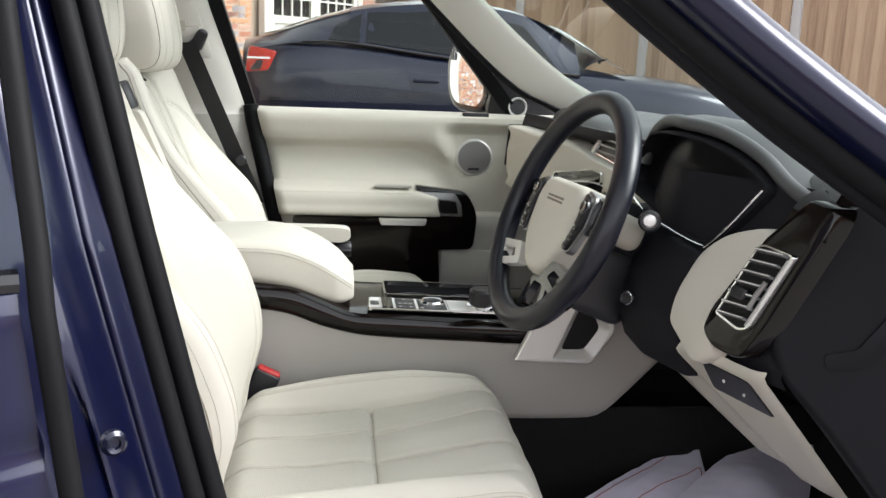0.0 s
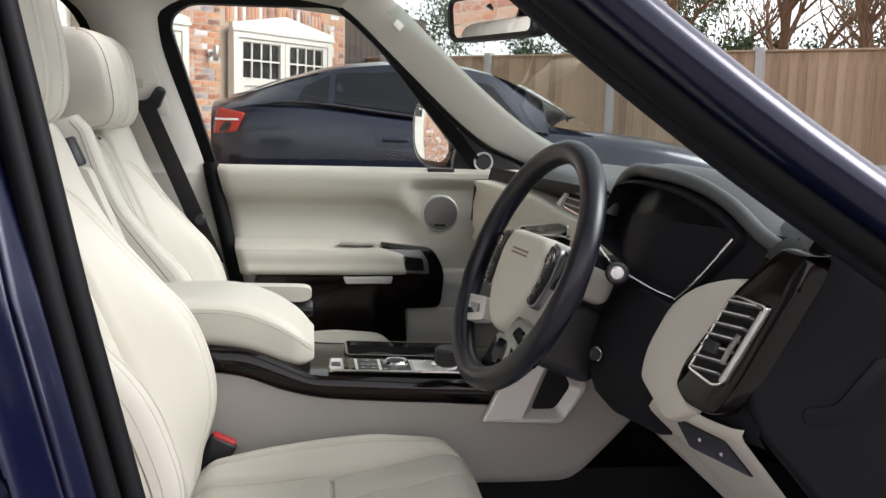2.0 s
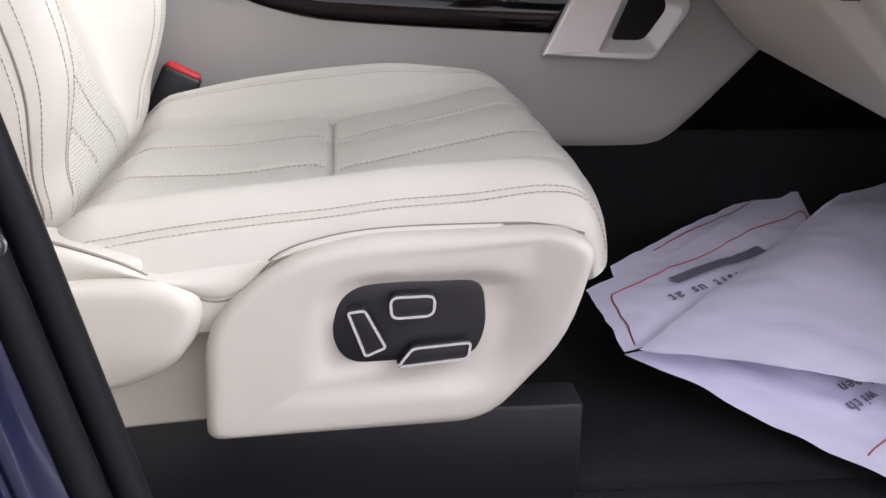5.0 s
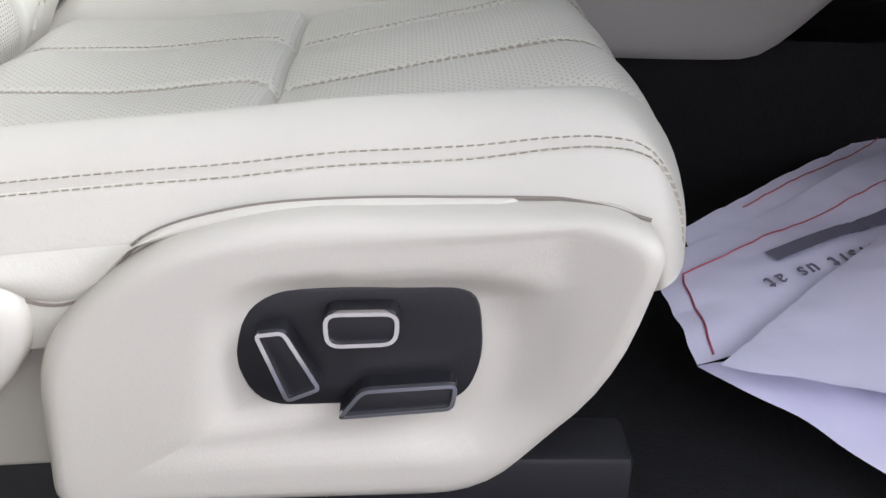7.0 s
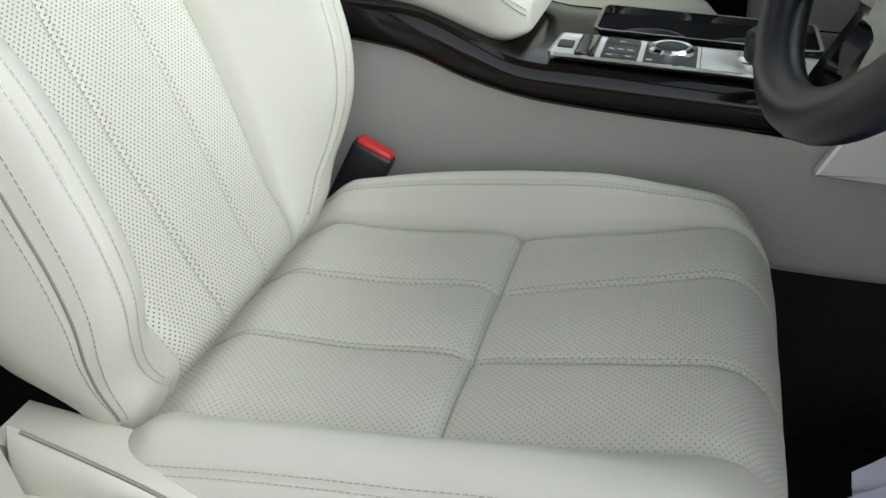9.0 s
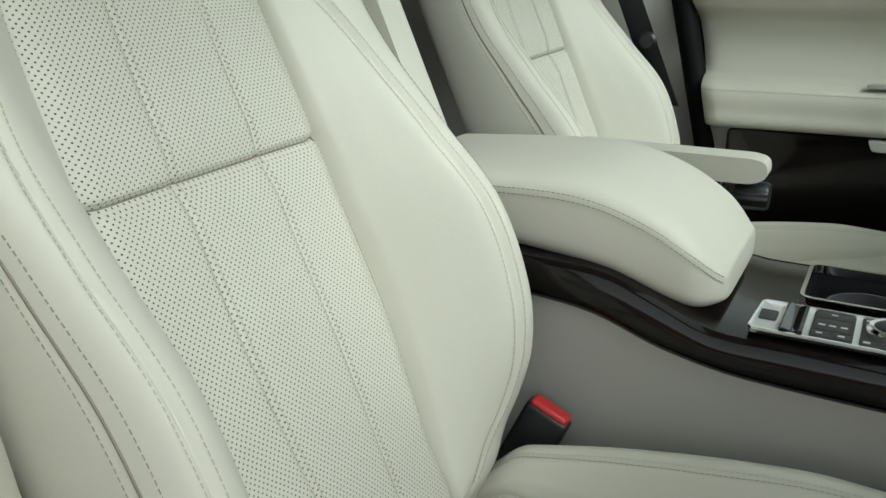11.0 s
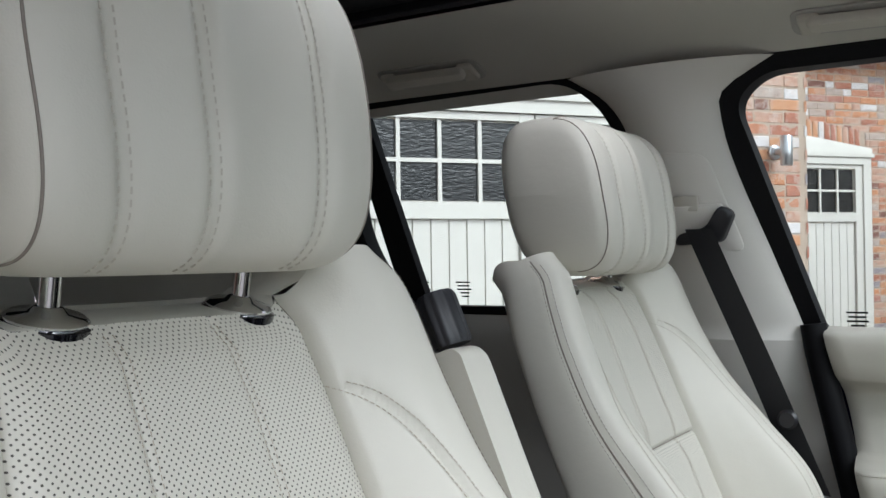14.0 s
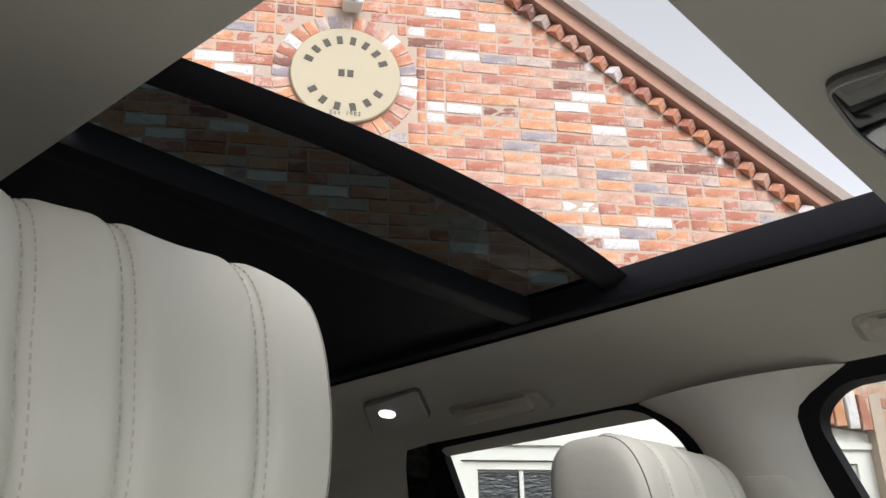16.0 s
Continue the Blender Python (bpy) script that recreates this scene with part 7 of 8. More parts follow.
def brick_variant(length, seed):
    """One worn brick, its face towards local z, centred."""
    r = random.Random(seed)
    h, d = 0.0645, 0.016
    bm = bmesh.new()
    nx, nz = (4, 2) if length > 0.15 else (2, 2)
    ix = lambda i, n, w: (i / n - 0.5) * w
    face = [[bm.verts.new((ix(i, nx, length - 0.008) + r.uniform(-0.002, 0.002), ix(j, nz, h - 0.008) + r.uniform(-0.002, 0.002), d + r.uniform(-0.003, 0.002))) for j in range(nz + 1)] for i in range(nx + 1)]
    rim, low = [], []
    order = [(i, 0) for i in range(nx)] + [(nx, j) for j in range(nz)] + [(i, nz) for i in range(nx, 0, -1)] + [(0, j) for j in range(nz, 0, -1)]
    for i, j in order:
        x, y = ix(i, nx, length), ix(j, nz, h)
        rim.append(bm.verts.new((x + r.uniform(-0.004, 0.003), y + r.uniform(-0.004, 0.003), d - 0.005)))
        low.append(bm.verts.new((x, y, -0.004)))
    top = [face[i][j] for i, j in order]
    for i in range(nx):
        for j in range(nz):
            bm.faces.new((face[i][j], face[i + 1][j], face[i + 1][j + 1], face[i][j + 1]))
    k = len(order)
    for a in range(k):
        b = (a + 1) % k
        bm.faces.new((top[b], top[a], rim[a], rim[b]))
        bm.faces.new((rim[b], rim[a], low[a], low[b]))
    return bm


def mesh_data(bm, material):
    me = mesh_of(bm)
    me.materials.append(material)
    return me


STRETCHERS = [mesh_data(brick_variant(0.215, k), BRICK) for k in range(8)]
HEADERS = [mesh_data(brick_variant(0.1025, 20 + k), BRICK) for k in range(4)]


def wall_frame(D):
    m = Matrix.Identity(4)
    for i, axis in enumerate((U, Vector((0, 0, 1)), N)):
        for j in range(3):
            m[j][i] = axis[j]
    m.translation = N * D
    return m


def lay(owner, D, inside, near, u0, u1, z0, z1, limit=300):
    """Courses of bricks where inside(u, z, half) holds; those in the stretch near are objects, the rest one joined part."""
    base = wall_frame(D)
    verts, faces = [], []
    count = 0
    course = 0
    inv = Matrix.Translation(-owner.matrix_basis.translation)
    z = z0
    while z < z1:
        u = u0 + (0.1125 if course % 2 else 0.0) - 0.225
        while u < u1:
            header = rng.random() < 0.24
            length = 0.1025 if header else 0.215
            pieces = [(u + length / 2, length)]
            if not header and not inside(u + length / 2, z, length / 2):
                pieces = [(u + 0.05125, 0.1025), (u + 0.16375, 0.1025)]
            if len(pieces) > 1 or (header and not inside(u + length / 2, z, length / 2)):
                pieces = [q for c, p in pieces for q in ([(c, p)] if inside(c, z, p / 2) else [(c - 0.0265, 0.0495), (c + 0.0265, 0.0495)])]
            for uc, piece in pieces:
                if not inside(uc, z, piece / 2):
                    continue
                m = base @ Matrix.Translation((uc + rng.uniform(-0.003, 0.003), z + rng.uniform(-0.004, 0.004), -0.020 + rng.uniform(-0.003, 0.003))) @ Matrix.Rotation(rng.uniform(-0.020, 0.020), 4, 'Z')
                if piece < 0.1:
                    m = m @ Matrix.Diagonal((0.48, 1, 1, 1))
                me = rng.choice(HEADERS if piece < 0.15 else STRETCHERS)
                if near(uc, z) and count < limit:
                    ob = new("brick", me)
                    ob.parent = owner
                    ob.matrix_basis = inv @ m
                    count += 1
                else:
                    off = len(verts)
                    mm = inv @ m
                    verts.extend((mm @ v.co)[:] for v in me.vertices)
                    faces.extend(tuple(off + i for i in p.vertices) for p in me.polygons)
            u += length + 0.010
        z += 0.075
        course += 1
    if faces:
        me = bpy.data.meshes.new("bricks")
        me.from_pydata(verts, [], faces)
        me.materials.append(BRICKWORK)
        ob = new("brickwork", me)
        ob.parent = owner
        ob["kind"] = "stuff"


SIGN = (-0.08, 4.43)


def in_a(u, z, h):
    if z > top_z(u) - 0.045 - 0.55 * h or u - h < LEFT or u + h > RIGHT - 0.0:
        return False
    if math.hypot(max(abs(u - SIGN[0]) - h, 0), max(abs(z - SIGN[1]) - 0.034, 0)) < 0.425:
        return False
    if z < 2.31 + 0.28 and D0 - 0.02 - h < u < D1 + 0.02 + h:
        head = 2.29 + 0.12 + 0.16 * (1 - abs(u - (D0 + D1) / 2) / ((D1 - D0) / 2)) + 0.12
        return z > head + 0.05
    return True


lay(garage, DA, in_a, lambda u, z: 3.3 < z < 4.9 and 0.3 < u < 2.5, LEFT + 0.005, RIGHT - 0.1, 0.22, 5.9)


def in_b(u, z, h):
    for a, b, hd in ((4.55, 6.90, 2.40), (7.66, 9.70, 2.42)):
        if a - 0.03 - h < u < b + 0.03 + h and z < hd + 0.30 + 0.05:
            if z < hd + 0.13 + 0.16 * (1 - abs(u - (a + b) / 2) / ((b - a) / 2)) + 0.17:
                return False
    return 3.2 < u - h and u + h < 10.2


lay(row2, DB - 0.12, in_b, lambda u, z: 6.7 < u < 7.9 and 0.8 < z < 3.0, 3.2, 10.2, 0.25, 3.5)


def upright_bricks(owner, D, places):
    base = wall_frame(D)
    inv = Matrix.Translation(-owner.matrix_basis.translation)
    for u, z, turn in places:
        ob = new("arch_brick", rng.choice(STRETCHERS if turn is None else HEADERS))
        ob.parent = owner
        ob.matrix_basis = inv @ base @ Matrix.Translation((u, z, -0.018)) @ Matrix.Rotation(math.pi / 2 if turn is None else turn, 4, 'Z')


# flat arches over the garage doors, and the ring round the sign
for owner, D, a, b, hd in ((row2, DB - 0.12, 4.55, 6.90, 2.40), (row2, DB - 0.12, 7.66, 9.70, 2.42), (garage, DA, D0, D1, 2.29)):
    n = int((b - a) / 0.078)
    upright_bricks(owner, D, [(a + (b - a) * (k + 0.5) / n, hd + 0.13 + 0.16 * (1 - abs(2 * (k + 0.5) / n - 1)) + 0.075, None) for k in range(n)])
upright_bricks(garage, DA, [(SIGN[0] + 0.378 * math.cos(2 * math.pi * k / 32), SIGN[1] + 0.378 * math.sin(2 * math.pi * k / 32), 2 * math.pi * k / 32) for k in range(32)])
# the return of the projecting garage, and its toothed verge
ret_base = Matrix.Identity(4)
for i, axis in enumerate((N * -1, Vector((0, 0, 1)), U)):
    for j in range(3):
        ret_base[j][i] = axis[j]
ret_base.translation = U * RIGHT + N * DA
verts, faces = [], []
inv = Matrix.Translation(-garage.matrix_basis.translation)
for c in range(40):
    for k in range(13):
        m = inv @ ret_base @ Matrix.Translation((0.11 + k * 0.225 + (0.1125 if c % 2 else 0), 0.22 + c * 0.075, -0.012))
        me = rng.choice(STRETCHERS)
        off = len(verts)
        verts.extend((m @ v.co)[:] for v in me.vertices)
        faces.extend(tuple(off + i for i in p.vertices) for p in me.polygons)
me = bpy.data.meshes.new("bricks")
me.from_pydata(verts, [], faces)
me.materials.append(BRICKWORK)
ob = new("brickwork", me)
ob.parent = garage
ob["kind"] = "stuff"
rake = math.atan(SLOPE)
bm = bmesh.new()
v = [bm.verts.new(c) for c in ((-0.052, 0, 0), (0.052, 0, 0), (0, 0, 0.052), (-0.052, 0.065, 0), (0.052, 0.065, 0), (0, 0.065, 0.052))]
for q in ((0, 2, 1), (3, 4, 5), (0, 3, 5, 2), (2, 5, 4, 1), (0, 1, 4, 3)):
    bm.faces.new([v[i] for i in q])
TOOTH = mesh_data(bm, BRICK)
base = wall_frame(DA)
for s in (-1, 1):
    for k in range(46):
        a = 0.06 + k * 0.112
        ob = new("dogtooth_brick", TOOTH)
        ob.parent = garage
        ob.matrix_basis = inv @ base @ Matrix.Translation((APEX_U + s * a * math.cos(rake), APEX_Z - a * math.sin(rake) - 0.065, 0.008)) @ Matrix.Rotation(-s * rake, 4, 'Z')

# sign, lamps and camera on the garage
sign = thing("wall_sign", "round stone-coloured sign with dark lettering on the gable", "sign", WA(SIGN[0], SIGN[1], 0.02))
sm = wall_frame(DA) @ Matrix.Translation((SIGN[0], SIGN[1], -0.004))
part("sign_disc", lathe([(0.322, 0.0), (0.322, 0.02), (0.316, 0.026), (0.0, 0.026)], sm, 64), SIGN_FACE, sign)


def letter_bar(x, y, turn, w, h):
    part("lettering", box(bmesh.new(), (-w / 2, -h / 2, 0), (w / 2, h / 2, 0.003), 0.0, 1, sm @ Matrix.Translation((x, y, 0.0262)) @ Matrix.Rotation(turn, 4, 'Z')), SIGN_INK, sign)


for k in range(8):
    a = radians(158 - k * 19.4)
    letter_bar(0.235 * math.cos(a), 0.235 * math.sin(a), a - math.pi / 2, 0.034, 0.052)
for k in range(6):
    a = radians(212 + k * 23)
    letter_bar(0.225 * math.cos(a), 0.225 * math.sin(a), a + math.pi / 2, 0.036, 0.050)
for x in (-0.026, 0.026):
    letter_bar(x, 0.005, 0, 0.036, 0.046)


def words(text, size, m, material, owner, name="lettering"):
    cu = bpy.data.curves.new("text", 'FONT')
    cu.body, cu.size, cu.align_x, cu.align_y, cu.extrude = text, size, 'CENTER', 'CENTER', 0.0006
    tmp = bpy.data.objects.new("text", cu)
    scene.collection.objects.link(tmp)
    bpy.context.view_layer.update()
    me = bpy.data.meshes.new_from_object(tmp.evaluated_get(bpy.context.evaluated_depsgraph_get()))
    bpy.data.objects.remove(tmp)
    bpy.data.curves.remove(cu)
    me.transform(Matrix.Translation(-owner.matrix_basis.translation) @ m)
    me.materials.clear()
    me.materials.append(material)
    ob = new(name, me)
    ob.parent = owner
    return ob


def spelled(text, size, m, material, owner, name="lettering", pitch=0.58):
    """A word letter by letter, each a part of its own."""
    for k, ch in enumerate(text):
        if ch != " ":
            words(ch, size, m @ Matrix.Translation(((k - (len(text) - 1) / 2) * size * pitch, 0, 0)), material, owner, name)


spelled("Est 1983", 0.040, sm @ Matrix.Translation((0, -0.266, 0.027)), SIGN_INK, sign)


def wall_lamp(place, u, z):
    lampw = thing("wall_lamp", "brushed steel cylinder lamp on the brick wall", "lamp", place(u, z, 0.02), "wall lamps")
    m = Matrix.Translation(place(u, z, 0.11))
    part("lamp_cylinder", lathe([(0.033, -0.09), (0.036, -0.085), (0.036, 0.085), (0.033, 0.09)], m, 24), STEEL, lampw)
    part("lamp_bracket", box(bmesh.new(), (-0.02, -0.02, -0.02), (0.02, 0.02, 0.10), 0.004, 2, aim(place(u, z, 0.0), N)), STEEL, lampw)
    part("lamp_base", lathe([(0.045, 0), (0.045, 0.015), (0.035, 0.02)], aim(place(u, z, 0.0), N), 20), STEEL, lampw)


wall_lamp(WA, 3.24, 2.03)
wall_lamp(wall_at(DB - 0.12), 7.38, 2.12)
cam_box = thing("security_camera", "small white security camera above the sign", "camera", WA(-0.05, 4.95, 0.05))
part("camera_body", box(bmesh.new(), (-0.06, -0.07, 0.0), (0.06, 0.07, 0.12), 0.02, 3, wall_frame(DA) @ Matrix.Translation((-0.05, 4.93, 0.02))), WHITE_PAINT, cam_box)
part("camera_eye", lathe([(0.03, 0), (0.03, 0.03), (0.0, 0.035)], wall_frame(DA) @ Matrix.Translation((-0.05, 4.90, 0.13)), 20), BLACK_GLOSS, cam_box)

# ---- fence and trees ----
FD = Vector((0.72, -0.69, 0)).normalized()
FN = Vector((-FD.y, FD.x, 0)) * -1
F0 = Vector((5.34, 9.03, 0))
fence = thing("garden_fence", "tall softwood panel fence with concrete posts", "fence", F0)
bm = prism([(-0.056, 0), (0.056, 0), (0.056, 1.27), (-0.056, 1.27)], lambda a, b, h: Vector((a, h + 0.10 * (a + 0.056), b)), 0.016, 0.003, 1)
BOARD = mesh_data(bm, FENCE_WOOD)
turn = math.atan2(FD.y, FD.x)
for k in range(-138, 95):
    if abs((k * 0.107) % 1.926) < 0.09:
        continue
    ob = new("fence_board", BOARD)
    ob.parent = fence
    ob.matrix_basis = Matrix.Translation(FD * (k * 0.107 + rng.uniform(-0.004, 0.004)) + Vector((0, 0, 1.02 + rng.uniform(-0.008, 0.004)))) @ Matrix.Rotation(turn + rng.uniform(-0.01, 0.01), 4, 'Z')
fm = Matrix.Translation(F0) @ Matrix.Rotation(turn, 4, 'Z')
for k in range(-8, 6):
    x = k * 1.926 + 0.03
    part("fence_post", box(bmesh.new(), (x - 0.055, -0.055, 0.0), (x + 0.055, 0.065, 2.34), 0.012, 2, fm), CONCRETE, fence, "pale concrete post")
    part("gravel_board", box(bmesh.new(), (x + 0.06, -0.02, 0.70), (x + 1.86, 0.03, 1.015), 0.006, 1, fm), CONCRETE, fence, "pale concrete gravel board")
    part("fence_cap", box(bmesh.new(), (x + 0.06, -0.03, 2.285), (x + 1.86, 0.04, 2.31), 0.004, 1, fm), FENCE_WOOD, fence)
    for z in (1.30, 1.72, 2.12):
        part("fence_rail", box(bmesh.new(), (x + 0.06, 0.018, z), (x + 1.86, 0.060, z + 0.07), 0.004, 1, fm), FENCE_WOOD, fence)


def bare_tree(at, height, seed, spread=0.5):
    r = random.Random(seed)
    t = thing("bare_tree", "bare winter tree with many thin branches", "tree", at, "trees behind the fence")
    bm = bmesh.new()

    def limb(p, d, length, rad, depth):
        pts, radii = [p.copy()], [rad]
        n = 6
        for i in range(n):
            d = (d + Vector((r.uniform(-1, 1), r.uniform(-1, 1), r.uniform(-0.4, 0.7))) * 0.16).normalized()
            p = p + d * (length / n)
            pts.append(p.copy())
            radii.append(rad * (1 - 0.65 * (i + 1) / n))
            if depth and i >= 1:
                for _ in range(2 if depth > 1 else 1):
                    side = Vector((r.uniform(-1, 1), r.uniform(-1, 1), r.uniform(0.1, 0.9))).normalized()
                    limb(p, (d * 0.5 + side * 0.8).normalized(), length * r.uniform(0.4, 0.62), radii[-1] * 0.6, depth - 1)
        tube(pts, radii, 6 if depth > 1 else 4, bm=bm, caps=False)
    limb(Vector(at), Vector((r.uniform(-0.1, 0.1), r.uniform(-0.1, 0.1), 1)), height, 0.11, 3)
    part("branch_crown", bm, BARK, t)["kind"] = "stuff"


along = lambda a, back, z=0.7: F0 + FD * a - FN * back + Vector((0, 0, z))
for k, (a, back, hgt) in enumerate(((-0.2, 2.0, 3.4), (1.1, 1.6, 3.0), (1.9, 2.6, 3.6), (3.4, 2.0, 3.2), (-2.2, 2.4, 3.6))):
    bare_tree(along(a, back), hgt, 40 + k)


def shrub(at, size, n, seed):
    """An evergreen: a short trunk, limbs and thousands of small leaves in uneven clumps."""
    r = random.Random(seed)
    t = thing("evergreen_shrub", "dense dark green shrub behind the fence", "shrub", at, "shrubs behind the fence")
    c = Vector(at) + Vector((0, 0, size[2]))
    bm = tube([Vector(at), c], [0.06, 0.03], 6)
    part("trunk", bm, BARK, t)
    clumps = []
    for _ in range(40):
        d = Vector((r.gauss(0, 1), r.gauss(0, 1), r.gauss(0, 1))).normalized() * r.uniform(0.45, 1.0)
        clumps.append((c + Vector((d.x * size[0], d.y * size[1], d.z * size[2])), r.uniform(0.18, 0.38)))
    verts, faces = [], []
    for _ in range(n):
        p, rad = r.choice(clumps)
        q = p + Vector((r.gauss(0, 1), r.gauss(0, 1), r.gauss(0, 1))) * rad * 0.6
        e = Euler((r.uniform(0, 6.3), r.uniform(0, 6.3), r.uniform(0, 6.3))).to_matrix()
        s = r.uniform(0.025, 0.05)
        o = len(verts)
        for a, b in ((-0.5, 0), (0, -0.3), (0.9, 0), (0, 0.3)):
            verts.append((q + e @ Vector((a * s * 1.6, b * s * 1.6, 0.0)) - Vector(at))[:])
        faces.append((o, o + 1, o + 2, o + 3))
    me = bpy.data.meshes.new("leaves")
    me.from_pydata(verts, [], faces)
    me.materials.append(LEAF)
    ob = new("crown", me)
    ob.parent = t
    ob["kind"] = "stuff"


shrub(along(-1.0, 2.6), (1.6, 1.3, 1.15), 7000, 3)
shrub(along(2.6, 3.4), (1.9, 1.2, 0.95), 6000, 4)
shrub(along(4.8, 3.0), (1.8, 1.2, 1.0), 5000, 5)
shrub(along(-3.6, 3.0), (1.8, 1.3, 1.2), 5000, 6)
for k in range(6):
    shrub(along(-7.5 + k * 2.9, 5.0 + (k % 2)), (2.0, 1.3, 2.0 + 0.25 * (k % 3)), 8000, 20 + k)

# ---- the black coupe parked alongside ----
CX, CY = -0.78, 7.25
coupe = thing("parked_car", "glossy blue-black parked coupe with dark windows", "car", (CX + 2.4, CY, GZ), "")
roof_l = table([(0.0, 1.33), (0.25, 1.40), (0.49, 1.49), (0.78, 1.58), (1.1, 1.655), (1.51, 1.70), (1.9, 1.705), (2.25, 1.675), (2.55, 1.60), (2.95, 1.40), (3.35, 1.16)])
belt_l = table([(0.0, 1.20), (0.4, 1.27), (0.8, 1.29), (1.6, 1.20), (2.6, 1.10), (3.3, 1.06)])
shoulder_l = table([(0.0, 1.16), (0.3, 1.22), (0.8, 1.24), (1.6, 1.16), (2.6, 1.07), (3.3, 1.02), (4.1, 0.93), (4.75, 0.78), (4.9, 0.60)])
half_l = table([(0.0, 0.78), (0.12, 0.90), (0.5, 0.985), (1.0, 0.97), (3.2, 0.95), (4.0, 0.965), (4.6, 0.85), (4.85, 0.66), (4.9, 0.5)])
deck_l = table([(0.0, 1.30), (0.2, 1.34), (0.5, 1.32), (3.0, 1.15), (3.3, 1.12), (3.9, 1.07), (4.5, 0.95), (4.8, 0.80), (4.9, 0.66)])


def car_skin(x, t):
    """Lower body: t from sill (0) over the shoulder to the centre line (1)."""
    h, sh, dk = half_l(x), shoulder_l(x), deck_l(x)
    y = table([(0, 0.90), (0.12, 0.965), (0.35, 1.0), (0.55, 0.985), (0.66, 0.95), (0.75, 0.86), (0.85, 0.6), (1.0, 0.0)])(t) * h
    z = table([(0, 0.26), (0.12, 0.34), (0.35, 0.34 + (sh - 0.34) * 0.45), (0.55, 0.34 + (sh - 0.34) * 0.85), (0.66, sh), (0.75, sh + (dk - sh) * 0.5), (0.85, dk - 0.01), (1.0, dk)])(t)
    return x, y, z


def two_sided(fn, xs, ts):
    bm = grid(lambda x, t: Vector((CX + fn(x, t)[0], CY - fn(x, t)[1], GZ + fn(x, t)[2])), xs, ts)
    other = grid(lambda x, t: Vector((CX + fn(x, t)[0], CY + fn(x, t)[1], GZ + fn(x, t)[2])), xs, ts)
    me = bpy.data.meshes.new("m")
    other.to_mesh(me)
    other.free()
    bm.from_mesh(me)
    bpy.data.meshes.remove(me)
    return bm


part("car_shell", two_sided(car_skin, steps(0.0, 4.9, 70), steps(0, 1, 26)), BLACK_PAINT, coupe)


def cabin_side(x, t):
    """Side glass: from the belt line (0) up to the roof's edge (1)."""
    b, r = belt_l(x), roof_l(x)
    y = half_l(x) * 0.93 - (half_l(x) * 0.93 - 0.60) * t ** 1.2
    return x, y, b + (r - 0.055 - b) * t


part("roof_skin", two_sided(lambda x, t: (x, 0.60 * (1 - t), roof_l(x) - 0.055 * (1 - t) ** 2.2), steps(0.9, 2.45, 24), steps(0, 1, 10)), BLACK_PAINT, coupe)
part("rear_screen", two_sided(lambda x, t: (x, 0.62 * (1 - t), roof_l(x) - 0.05 * (1 - t) ** 2 - 0.004), steps(0.12, 0.9, 14), steps(0, 1, 8)), CAR_GLASS, coupe, "dark rear screen")
part("windscreen", two_sided(lambda x, t: (x, (0.60 + 0.22 * (x - 2.45)) * (1 - t), roof_l(x) - 0.05 + 0.11 * (1 - (1 - t) ** 2) * smooth01(2.40, 2.9, x)), steps(2.45, 3.36, 14), steps(0, 1, 14)), SKY_GLASS, coupe, "windscreen reflecting the sky")
part("side_pillars", two_sided(cabin_side, steps(0.15, 2.90, 50), steps(0, 1, 8)), BLACK_PAINT, coupe)
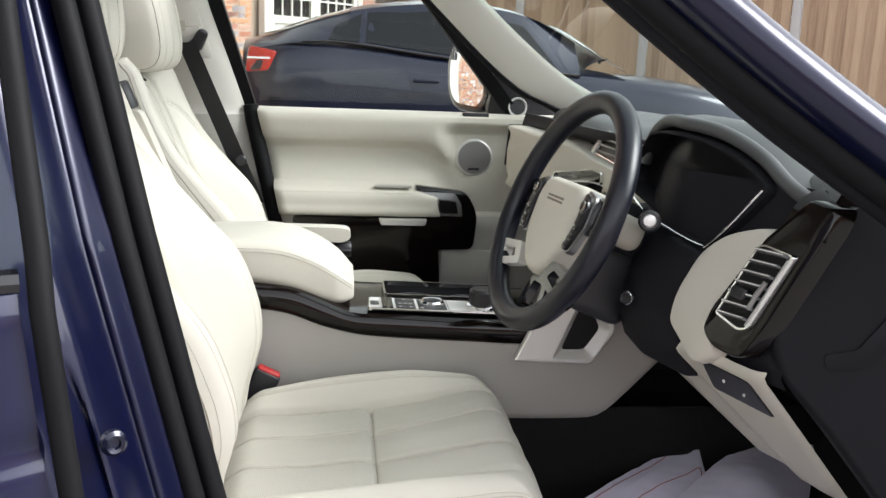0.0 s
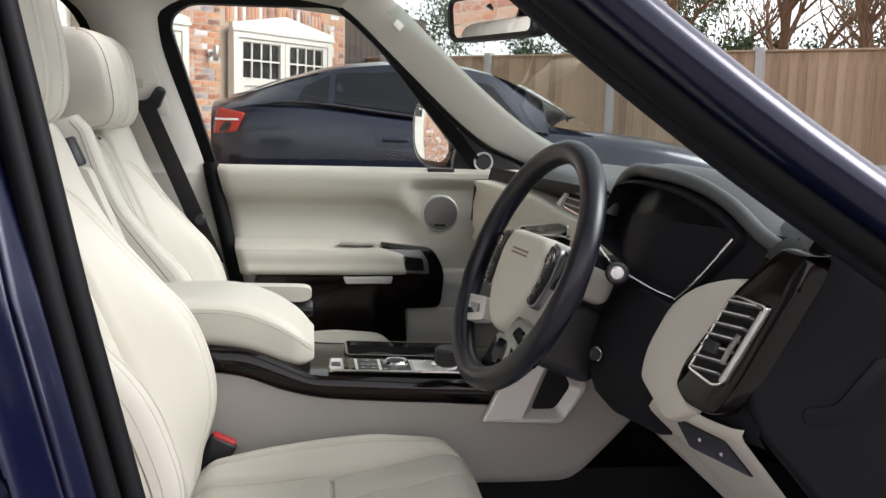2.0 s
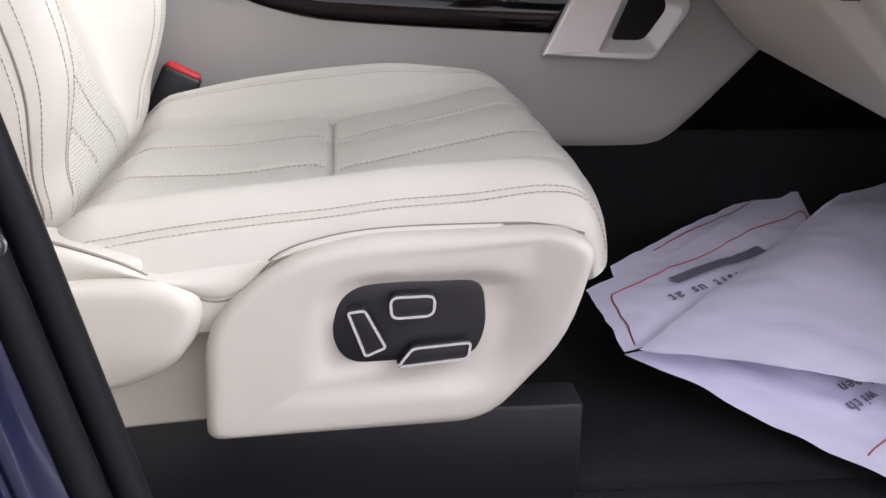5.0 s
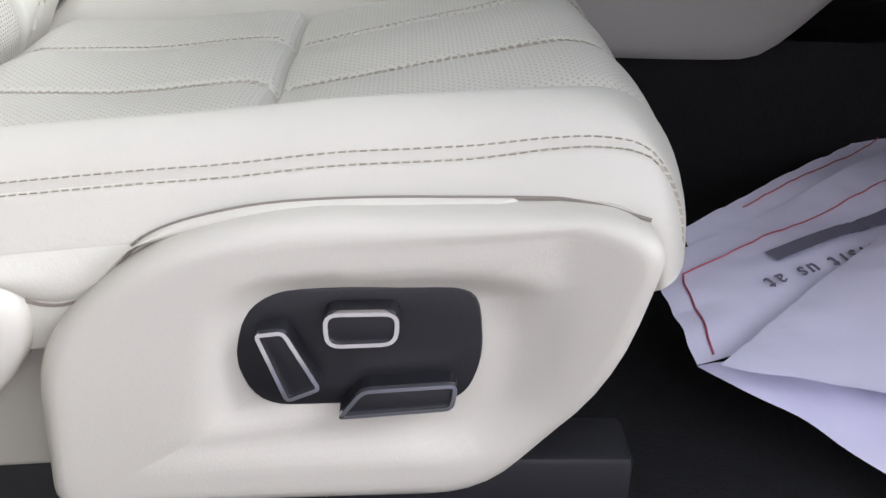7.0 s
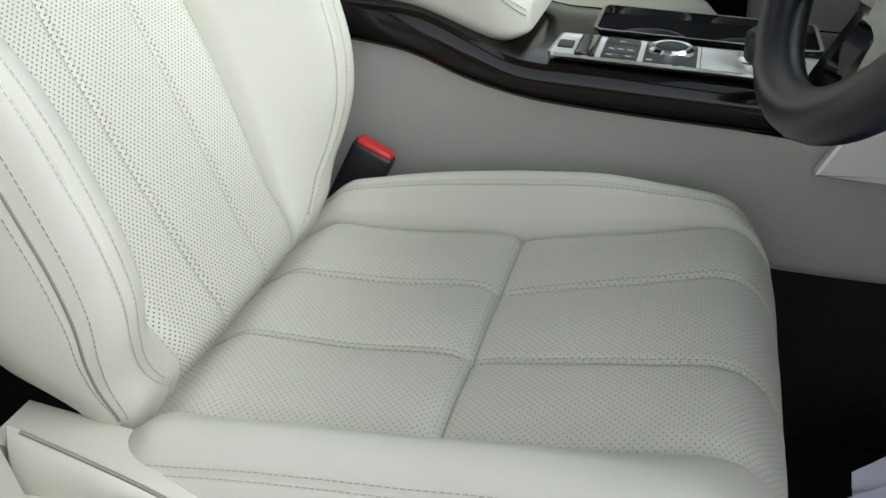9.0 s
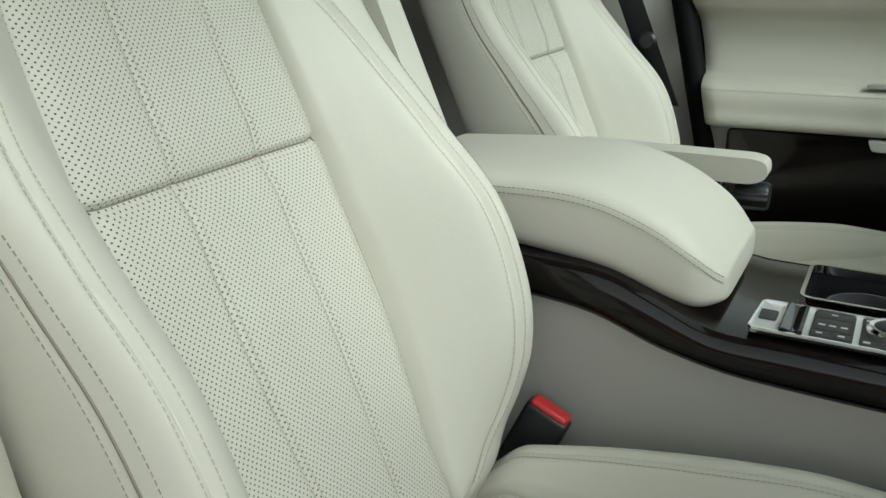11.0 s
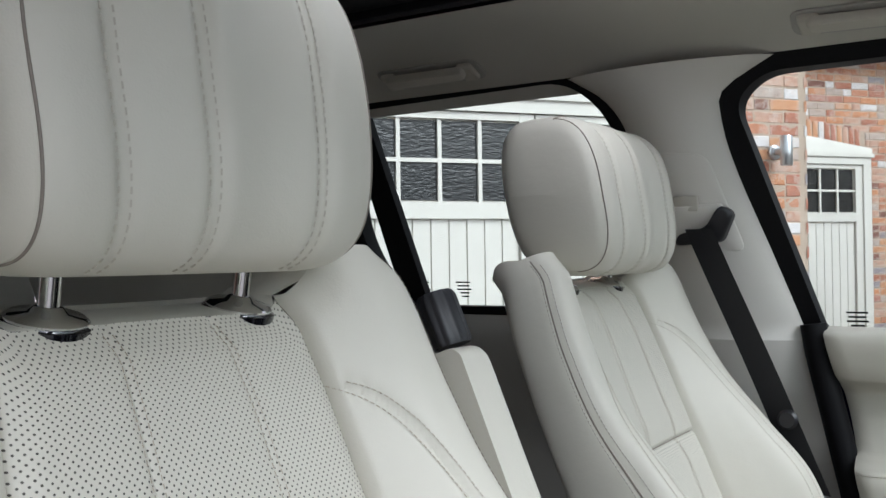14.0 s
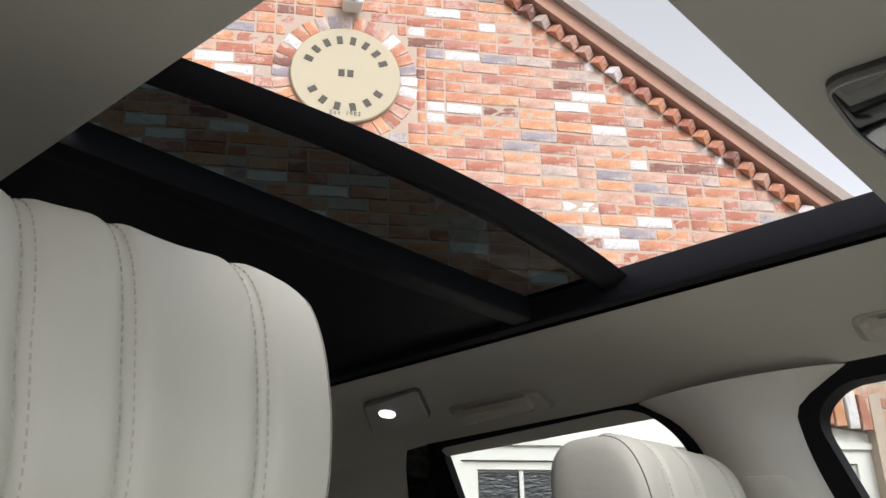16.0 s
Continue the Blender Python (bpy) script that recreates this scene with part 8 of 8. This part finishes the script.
for s in (-1, 1):
    for a, b in ((0.62, 0.98), (1.03, 1.78), (1.86, 2.72)):
        o = [(a + 0.10 * (a < 0.7), 0.10), (b, 0.08), (b - (0.30 if b > 2.5 else -0.02), 0.88 if b < 2.5 else 0.80), (a + 0.16 if a < 0.7 else a + 0.02, 0.62 if a < 0.7 else 0.88)]
        q = rounded(o, 0.04, 4)
        def face(x, t, h, s=s):
            c = cabin_side(x, t)
            return Vector((CX + c[0], CY + s * (c[1] + h + 0.002), GZ + c[2]))
        part("side_window", prism(q, face, 0.006, rings=4), CAR_GLASS2, coupe, "dark side window")
    part("window_strip", tube([Vector((CX + x, CY + s * (cabin_side(x, 0.02)[1] + 0.008), GZ + cabin_side(x, 0.02)[2])) for x in steps(0.5, 2.9, 24)], 0.010, 6), BLACK_GLOSS, coupe)
    tl = rounded([(0.02, 1.02), (0.06, 1.24), (0.30, 1.20), (0.22, 1.04)], 0.03, 4)
    lamp_t = part("tail_light", prism(tl, lambda x, z, h, s=s: Vector((CX + x, CY + s * (half_l(x) * 0.985 + h - 0.03), GZ + z)), 0.045, 0.012, 3), TAIL_RED, coupe, "red tail light")
    part("lamp_strip", box(bmesh.new(), (CX + 0.05, CY + s * 0.93 - 0.012, GZ + 1.135), (CX + 0.24, CY + s * 0.93 + 0.012, GZ + 1.150), 0.003), WHITE_PAINT, lamp_t)
    for x in (1.55, 2.55):
        part("door_handle", box(bmesh.new(), (CX + x - 0.11, CY + s * 0.985 - 0.02, GZ + 0.985), (CX + x + 0.11, CY + s * 0.985 + 0.02, GZ + 1.015), 0.010, 3), BLACK_PAINT, coupe)
    part("wing_mirror", box(bmesh.new(), (CX + 2.45, CY + s * 1.03 - 0.10, GZ + 1.06), (CX + 2.59, CY + s * 1.03 + 0.10, GZ + 1.19), 0.04, 4), BLACK_PAINT, coupe)
    for x in (0.92, 3.86):
        w = part("wheel", lathe([(0.20, -0.12), (0.36, -0.12), (0.375, -0.09), (0.375, 0.09), (0.36, 0.12), (0.26, 0.125), (0.25, 0.10), (0.0, 0.10)], aim((CX + x, CY + s * 0.86, GZ + 0.375), (0, s, 0)), 40), RUBBER, coupe)
        part("rim", lathe([(0.25, 0.0), (0.25, 0.015), (0.23, 0.02), (0.20, 0.012), (0.06, 0.004), (0.05, 0.02), (0.0, 0.02)], aim((CX + x, CY + s * 0.965, GZ + 0.375), (0, s, 0)), 30), SATIN, w)
part("wiper", tube([Vector((CX + 3.20, CY - 0.62, GZ + 1.235)), Vector((CX + 3.28, CY - 0.1, GZ + 1.22)), Vector((CX + 3.33, CY + 0.05, GZ + 1.20))], 0.012, 6), BLACK_PLASTIC, coupe)

# ---- paper mat in the driver's footwell ----
paper = thing("paper_mat", "crumpled lilac-white printed paper mat in the footwell", "paper", (0.6, -0.2, 0.6))


def crumple(x, y, k):
    return 0.006 * noise.noise((x * 9, y * 9, k)) + 0.004 * abs(noise.noise((x * 24, y * 24, k + 3))) + 0.003 * abs(noise.noise((x * 14 + y * 22, y * 3, k + 7)))


def sheet(corners, k, lift=0.0, dome=0.02, n=36):
    """A bent sheet between four corners."""
    a, b, c, d = (Vector(p) for p in corners)

    def f(u, v):
        p = a.lerp(b, u).lerp(d.lerp(c, u), v)
        p.z += crumple(p.x, p.y, k) + dome * math.sin(u * math.pi) * math.sin(v * math.pi) + lift
        p.x += 0.004 * noise.noise((u * 5, v * 5, k))
        return p
    return f


under = sheet([(0.404, -0.293, 0.681), (0.753, -0.005, 0.701), (0.663, -0.253, 0.69), (0.403, -0.394, 0.661)], 1.0, 0.0, 0.004)
first = sheet([(0.358, -0.358, 0.672), (0.727, -0.095, 0.705), (0.664, -0.369, 0.67), (0.371, -0.47, 0.65)], 4.0, 0.004, 0.006)
second = sheet([(0.382, -0.483, 0.657), (0.755, -0.162, 0.715), (1.025, -0.019, 0.715), (0.679, -0.566, 0.641)], 8.0, 0.008, 0.030)
lowest = sheet([(0.375, -0.459, 0.644), (0.652, -0.404, 0.63), (0.732, -0.504, 0.59), (0.62, -0.627, 0.572)], 15.0, 0.004, 0.004)
for fn in (under, first, second, lowest):
    part("paper_sheet", grid(fn, steps(0, 1, 48), steps(0, 1, 48)), PAPER, paper, smooth=True, angle=60)


def ruled(fn, u0, v0, u1, v1):
    pts = [fn(u0 + (u1 - u0) * t, v0 + (v1 - v0) * t) + Vector((0, 0, 0.0012)) for t in steps(0, 1, 30)]
    part("ruled_line", tube(pts, 0.0009, 4), PAPER_RED, paper)


ruled(first, 0.06, 0.24, 0.97, 0.24)
ruled(first, 0.06, 0.24, 0.045, 0.96)
ruled(first, 0.97, 0.24, 0.97, 0.80)
ruled(under, 0.20, 0.14, 0.93, 0.14)
ruled(lowest, 0.10, 0.80, 0.95, 0.80)


def laid(fn, u, v):
    """A frame on the sheet for print that is read from the other side."""
    o, du, dv = fn(u, v), fn(u + 0.1, v) - fn(u - 0.1, v), fn(u, v + 0.2) - fn(u, v - 0.2)
    z = du.cross(dv).normalized()
    z = z if z.z > 0 else -z
    x = -du.normalized()
    m = Matrix((x, z.cross(x), z)).transposed().to_4x4()
    m.translation = o + z * 0.004
    return m


for k in range(15):
    part("print_bar", box(bmesh.new(), (-0.006, -0.007, 0), (0.006, 0.007, 0.0006), 0, 1, laid(first, 0.30 + k * 0.027, 0.46)), PAPER_INK, paper)
spelled("visit us at", 0.020, laid(first, 0.42, 0.66), PAPER_INK, paper, "printed_words")
spelled("with", 0.020, laid(lowest, 0.46, 0.62), PAPER_INK, paper, "printed_words")
spelled("been", 0.020, laid(lowest, 0.58, 0.52), PAPER_INK, paper, "printed_words")

# print on the pillar label, read from below
words("AIRBAG", 0.0085, lm @ Matrix(((0, 0, 1, 0.0014), (0, -1, 0, 0), (1, 0, 0, -0.012), (0, 0, 0, 1))) @ Matrix.Rotation(math.pi / 2, 4, 'Z'), BLACK_PLASTIC, lab, "printed_words")
